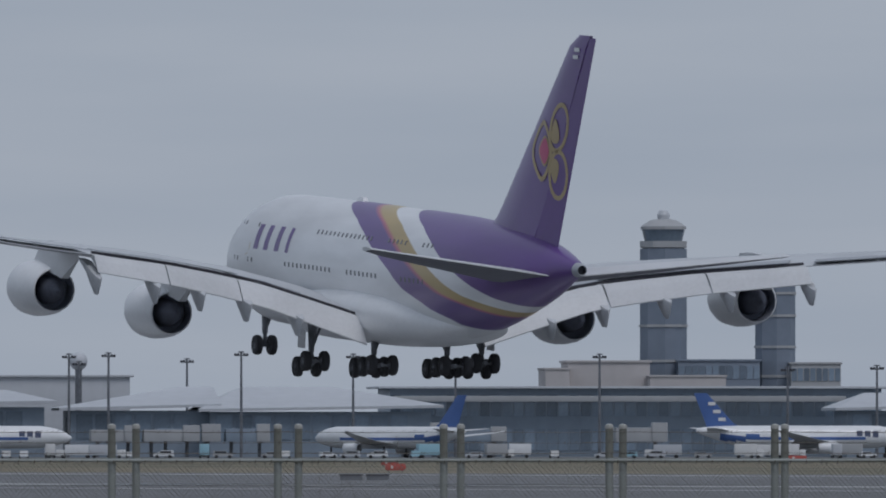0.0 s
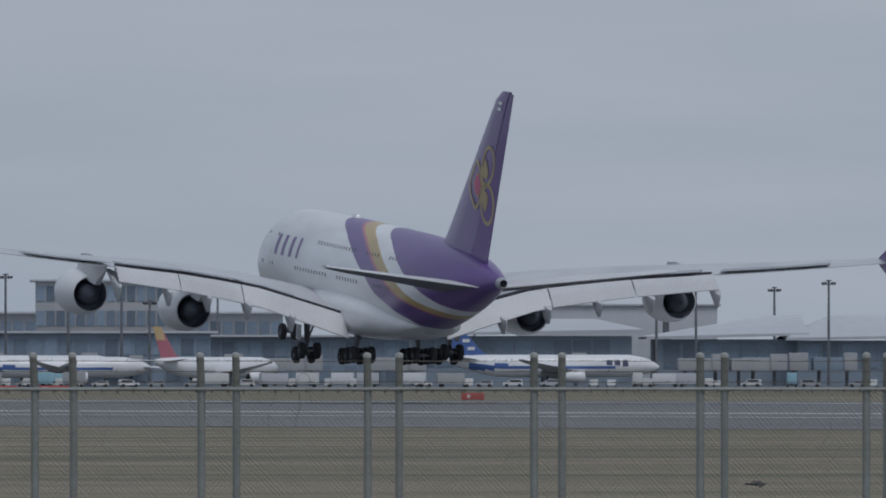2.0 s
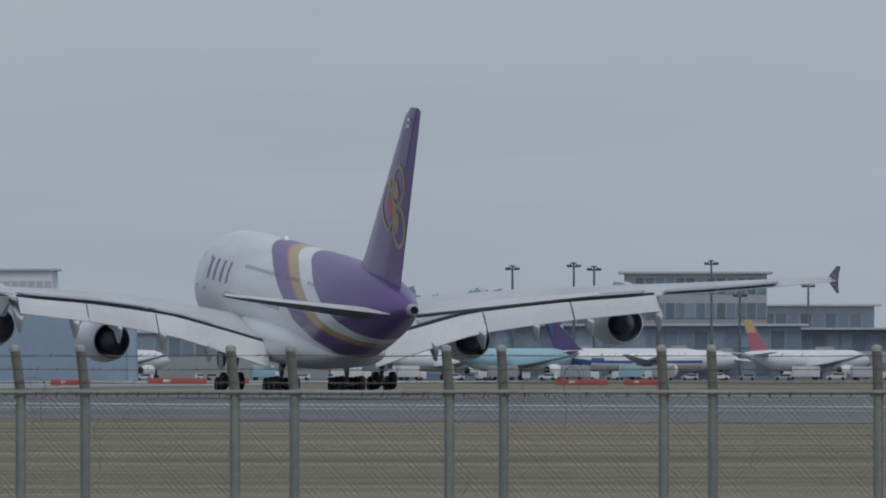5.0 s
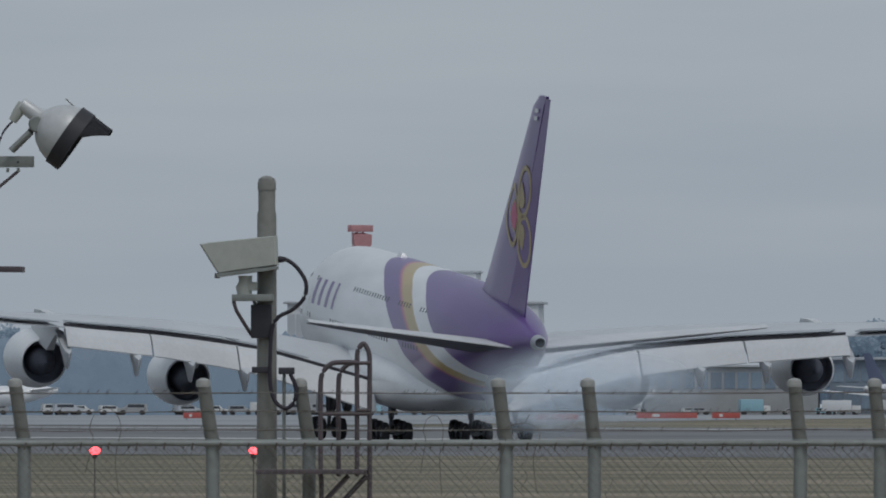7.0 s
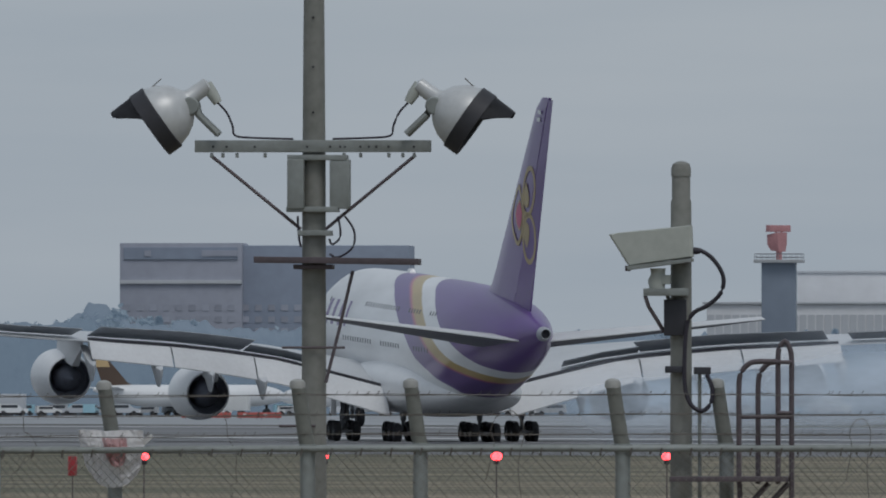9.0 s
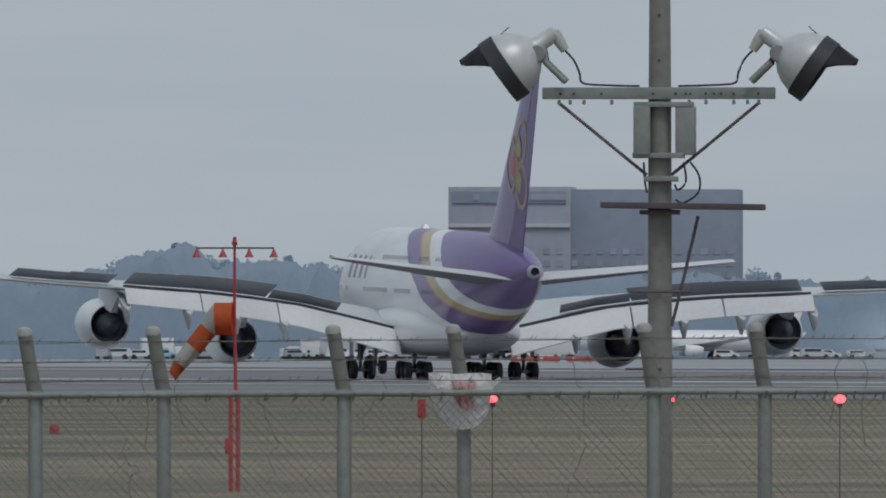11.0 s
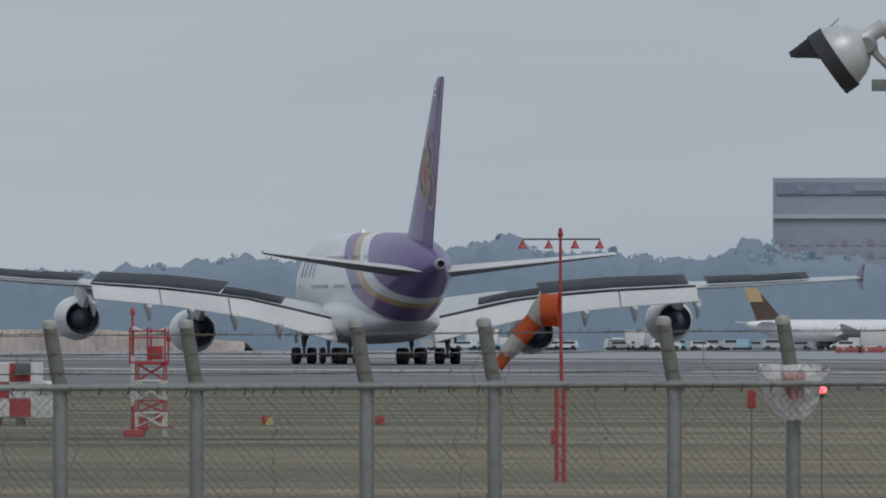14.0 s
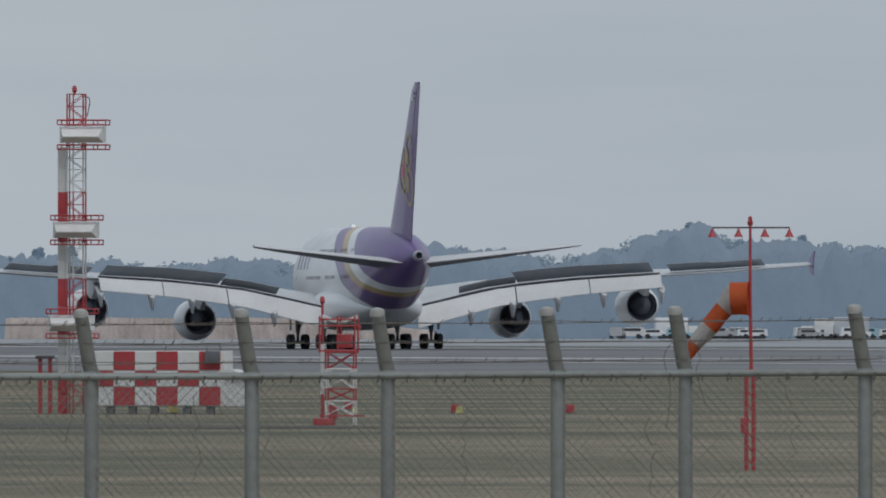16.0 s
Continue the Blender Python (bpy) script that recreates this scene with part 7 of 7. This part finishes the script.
# ---- tyre smoke and birds ----
def smoke_material():
    m = bpy.data.materials.new("tyre_smoke")
    m.use_nodes = True
    n, l = m.node_tree.nodes, m.node_tree.links
    n.clear()
    out, mix, tr, df = n.new("ShaderNodeOutputMaterial"), n.new("ShaderNodeMixShader"), n.new("ShaderNodeBsdfTransparent"), n.new("ShaderNodeBsdfDiffuse")
    df.inputs[0].default_value = (0.74, 0.85, 0.98, 1)
    lit = n.new("ShaderNodeCombineXYZ")
    lit.inputs[1].default_value, lit.inputs[2].default_value = -0.45, 0.9
    l.new(lit.outputs[0], df.inputs["Normal"])
    co, mp, grad, noi = n.new("ShaderNodeTexCoord"), n.new("ShaderNodeMapping"), n.new("ShaderNodeTexGradient"), n.new("ShaderNodeTexNoise")
    mp.inputs["Scale"].default_value = (1, 0, 1)
    grad.gradient_type = "SPHERICAL"
    noi.inputs["Scale"].default_value, noi.inputs["Detail"].default_value = 1.7, 4
    l.new(co.outputs["Object"], mp.inputs[0])
    l.new(mp.outputs[0], grad.inputs[0])
    info = n.new("ShaderNodeObjectInfo")
    shift = n.new("ShaderNodeVectorMath")
    shift.operation = "ADD"
    l.new(mp.outputs[0], shift.inputs[0])
    l.new(info.outputs["Location"], shift.inputs[1])
    l.new(co.outputs["Object"], noi.inputs["Vector"])
    mul = n.new("ShaderNodeMath")
    mul.operation = "MULTIPLY"
    nr = n.new("ShaderNodeMapRange")
    nr.inputs[1].default_value, nr.inputs[2].default_value, nr.inputs[3].default_value, nr.inputs[4].default_value = 0.25, 0.70, 0.45, 1.0
    l.new(noi.outputs[0], nr.inputs[0])
    gr = n.new("ShaderNodeMapRange")
    gr.interpolation_type = "SMOOTHSTEP"
    gr.inputs[1].default_value, gr.inputs[2].default_value, gr.inputs[4].default_value = 0.0, 0.85, 0.74
    l.new(grad.outputs["Fac"], gr.inputs[0])
    l.new(gr.outputs[0], mul.inputs[0])
    l.new(nr.outputs[0], mul.inputs[1])
    l.new(mul.outputs[0], mix.inputs[0])
    l.new(tr.outputs[0], mix.inputs[1])
    l.new(df.outputs[0], mix.inputs[2])
    l.new(mix.outputs[0], out.inputs[0])
    return m


SMOKE = smoke_material()
PUFFS = []
SMOKE_ROWS = [  # first seen, x, height, half breadth, half height
    (6.3, -38.5, 1.2, 3.2, 1.4), (6.6, -36.5, 3.4, 5.5, 3.6), (6.8, -38.8, 3.2, 5.0, 3.4), (6.95, -33.0, 4.0, 8.0, 3.6),
    (7.25, -41.5, 3.0, 7.0, 3.8), (7.7, -46.0, 2.6, 7.5, 3.4), (8.0, -37.0, 4.0, 11.0, 4.2), (8.3, -51.5, 2.6, 8.0, 3.4),
    (8.6, -44.0, 3.6, 11.0, 4.0), (8.9, -57.0, 2.6, 8.0, 3.4), (9.3, -62.0, 2.6, 8.0, 3.2)]


def build_smoke():
    for i in range(len(SMOKE_ROWS)):
        bm = bmesh.new()
        bmesh.ops.create_grid(bm, x_segments=16, y_segments=16, size=1)
        for v in bm.verts:
            u, w = v.co.x, v.co.y
            r2 = min(1, u * u + w * w)
            v.co = Vector((u, -0.5 * (1 - r2) + 0.08 * noise.noise(Vector((u * 3, w * 3, i))), w))
        bmesh.ops.delete(bm, geom=[v for v in bm.verts if v.co.x ** 2 + v.co.z ** 2 > 1.05], context="VERTS")
        ob = tagged(part("smoke_puff", bm, SMOKE, smooth=80), "soft pale blue-grey puff of tyre smoke", "smoke", "tyre smoke puffs")
        ob.visible_shadow = False
        PUFFS.append(ob)


build_smoke()
FEATHER = mat("dark_feather", (0.03, 0.028, 0.03), 0.8, var=0.2, scale=8)
BIRDS = []


def build_bird():
    e = thing("bird", "dark crow-like bird in flight", "bird", "birds in flight")
    bm = bmesh.new()
    loft(bm, [[(0.08 * r * math.cos(a), y, 0.05 * r * math.sin(a)) for a in [i * math.pi / 4 for i in range(8)]] for y, r in ((0.26, 0.1), (0.2, 0.55), (0.1, 0.9), (-0.05, 1), (-0.18, 0.6), (-0.34, 0.45), (-0.4, 0.1))])
    part("body", fixn(bm), FEATHER, e)
    for s in (-1, 1):
        bm = bmesh.new()
        loft(bm, [[(s * x, y0, z), (s * x, y0 - c, z - 0.01), (s * x, y0 - c, z + 0.005), (s * x, y0, z + 0.015)] for x, y0, c, z in ((0.05, 0.12, 0.18, 0.02), (0.22, 0.15, 0.18, 0.03), (0.38, 0.08, 0.12, 0.01), (0.47, -0.02, 0.04, -0.02))])
        part("wing", fixn(bm), FEATHER, e, smooth=0)
    BIRDS.append(e)


build_bird()
build_bird()


# ---- what moves ----
def motions():
    walk(AIRLINER, [(t, pose(x, y, z, pitch, roll, yaw)) for t, x, y, z, yaw, pitch, roll in AIRLINER_ROWS])
    for ob in RADAR:
        walk(ob, [(0.8 * i, pose(0, 3, 0, 0, 0, 91.4 * (0.8 * i - 6.42))) for i in range(21)])
    for leg, bogie, (x, y, z), tilt in GEAR:
        drop = ((0, -0.36), (5.3, -0.36), (6.0, -0.3), (6.5, -0.24), (7.0, -0.2), (7.5, 0), (16, 0)) if tilt else ((0, -0.3), (8.0, -0.3), (9.2, 0), (16, 0))
        walk(leg, [(t, pose(x, y, z + d)) for t, d in drop])
        walk(bogie, [(t, pose(x, y, z + d, tilt * f, 0, 0)) for (t, d), f in zip(drop, (1, 1, 0.5, 0.1, 0, 0, 0))])
    for tp, hinge in TAILPLANES:
        trim = ((0, -5.5), (3.2, -5.5), (7, -5.5), (8.5, -5), (9.7, -3.5), (12, -2.5), (16, -2.5))
        walk(tp, [(t, hinge @ pose(0, 0, 0, a, 0, 0)) for t, a in trim])
    for i, (ob, (start, x, z, sx, sz)) in enumerate(zip(PUFFS, SMOKE_ROWS)):
        ob.scale = (sx, 1, sz)
        y = 1150 - 1.2 * i
        walk(ob, [(0, pose(x - 2, y, -9)), (start - 0.35, pose(x - 1, y, -7)), (start, pose(x - 0.5, y, z)), (start + 1.5, pose(x + 2, y, z + 0.5)), (16, pose(x + 32, y, z + 6))])
    for b in BIRDS:
        b.scale = (0.72, 0.72, 0.72)
    walk(BIRDS[0], [(t, pose(x, 400, z, 0, 8 * math.sin(7 * t), -80)) for t, x, z in ((0, -50, 8.3), (2.5, -5.4, 8.7), (2.7, -1.6, 8.76), (2.8, 0.52, 8.63), (3.0, 3.66, 8.62), (3.2, 7.57, 8.87), (3.5, 13.4, 9.0), (16, 240, 20))])
    walk(BIRDS[1], [(t, pose(x, 350, z, 0, 10, -80)) for t, x, z in ((0, -21, 3.5), (1.5, 7.38, 2.66), (1.7, 11.14, 1.73), (2.2, 20, 1.5), (16, 280, 6))])
    for wing, side, root in WINGS:
        flex = ((0, 1.8), (1.5, 1.7), (3.2, 1.5), (5.5, 1.5), (6.2, 0.8), (7, 0.65), (8.2, -0.3), (9, -0.6), (9.7, -0.8), (12, -1.65), (16, -1.55))
        walk(wing, [(t, root @ pose(0, 0, 0, 0, -side * a, 0)) for t, a in flex])
    for ob, base, down, lift in SPOILERS:
        rise = ((0, 0), (3.2, 0), (6.6, 0), (7.0, 0.06), (8.0, 0.35), (9.0, 0.75), (9.7, 0.95), (11, 1), (16, 1))
        walk(ob, [(t, base @ pose(0, 0, 0, down - (down + lift) * f, 0, 0)) for t, f in rise])


motions()
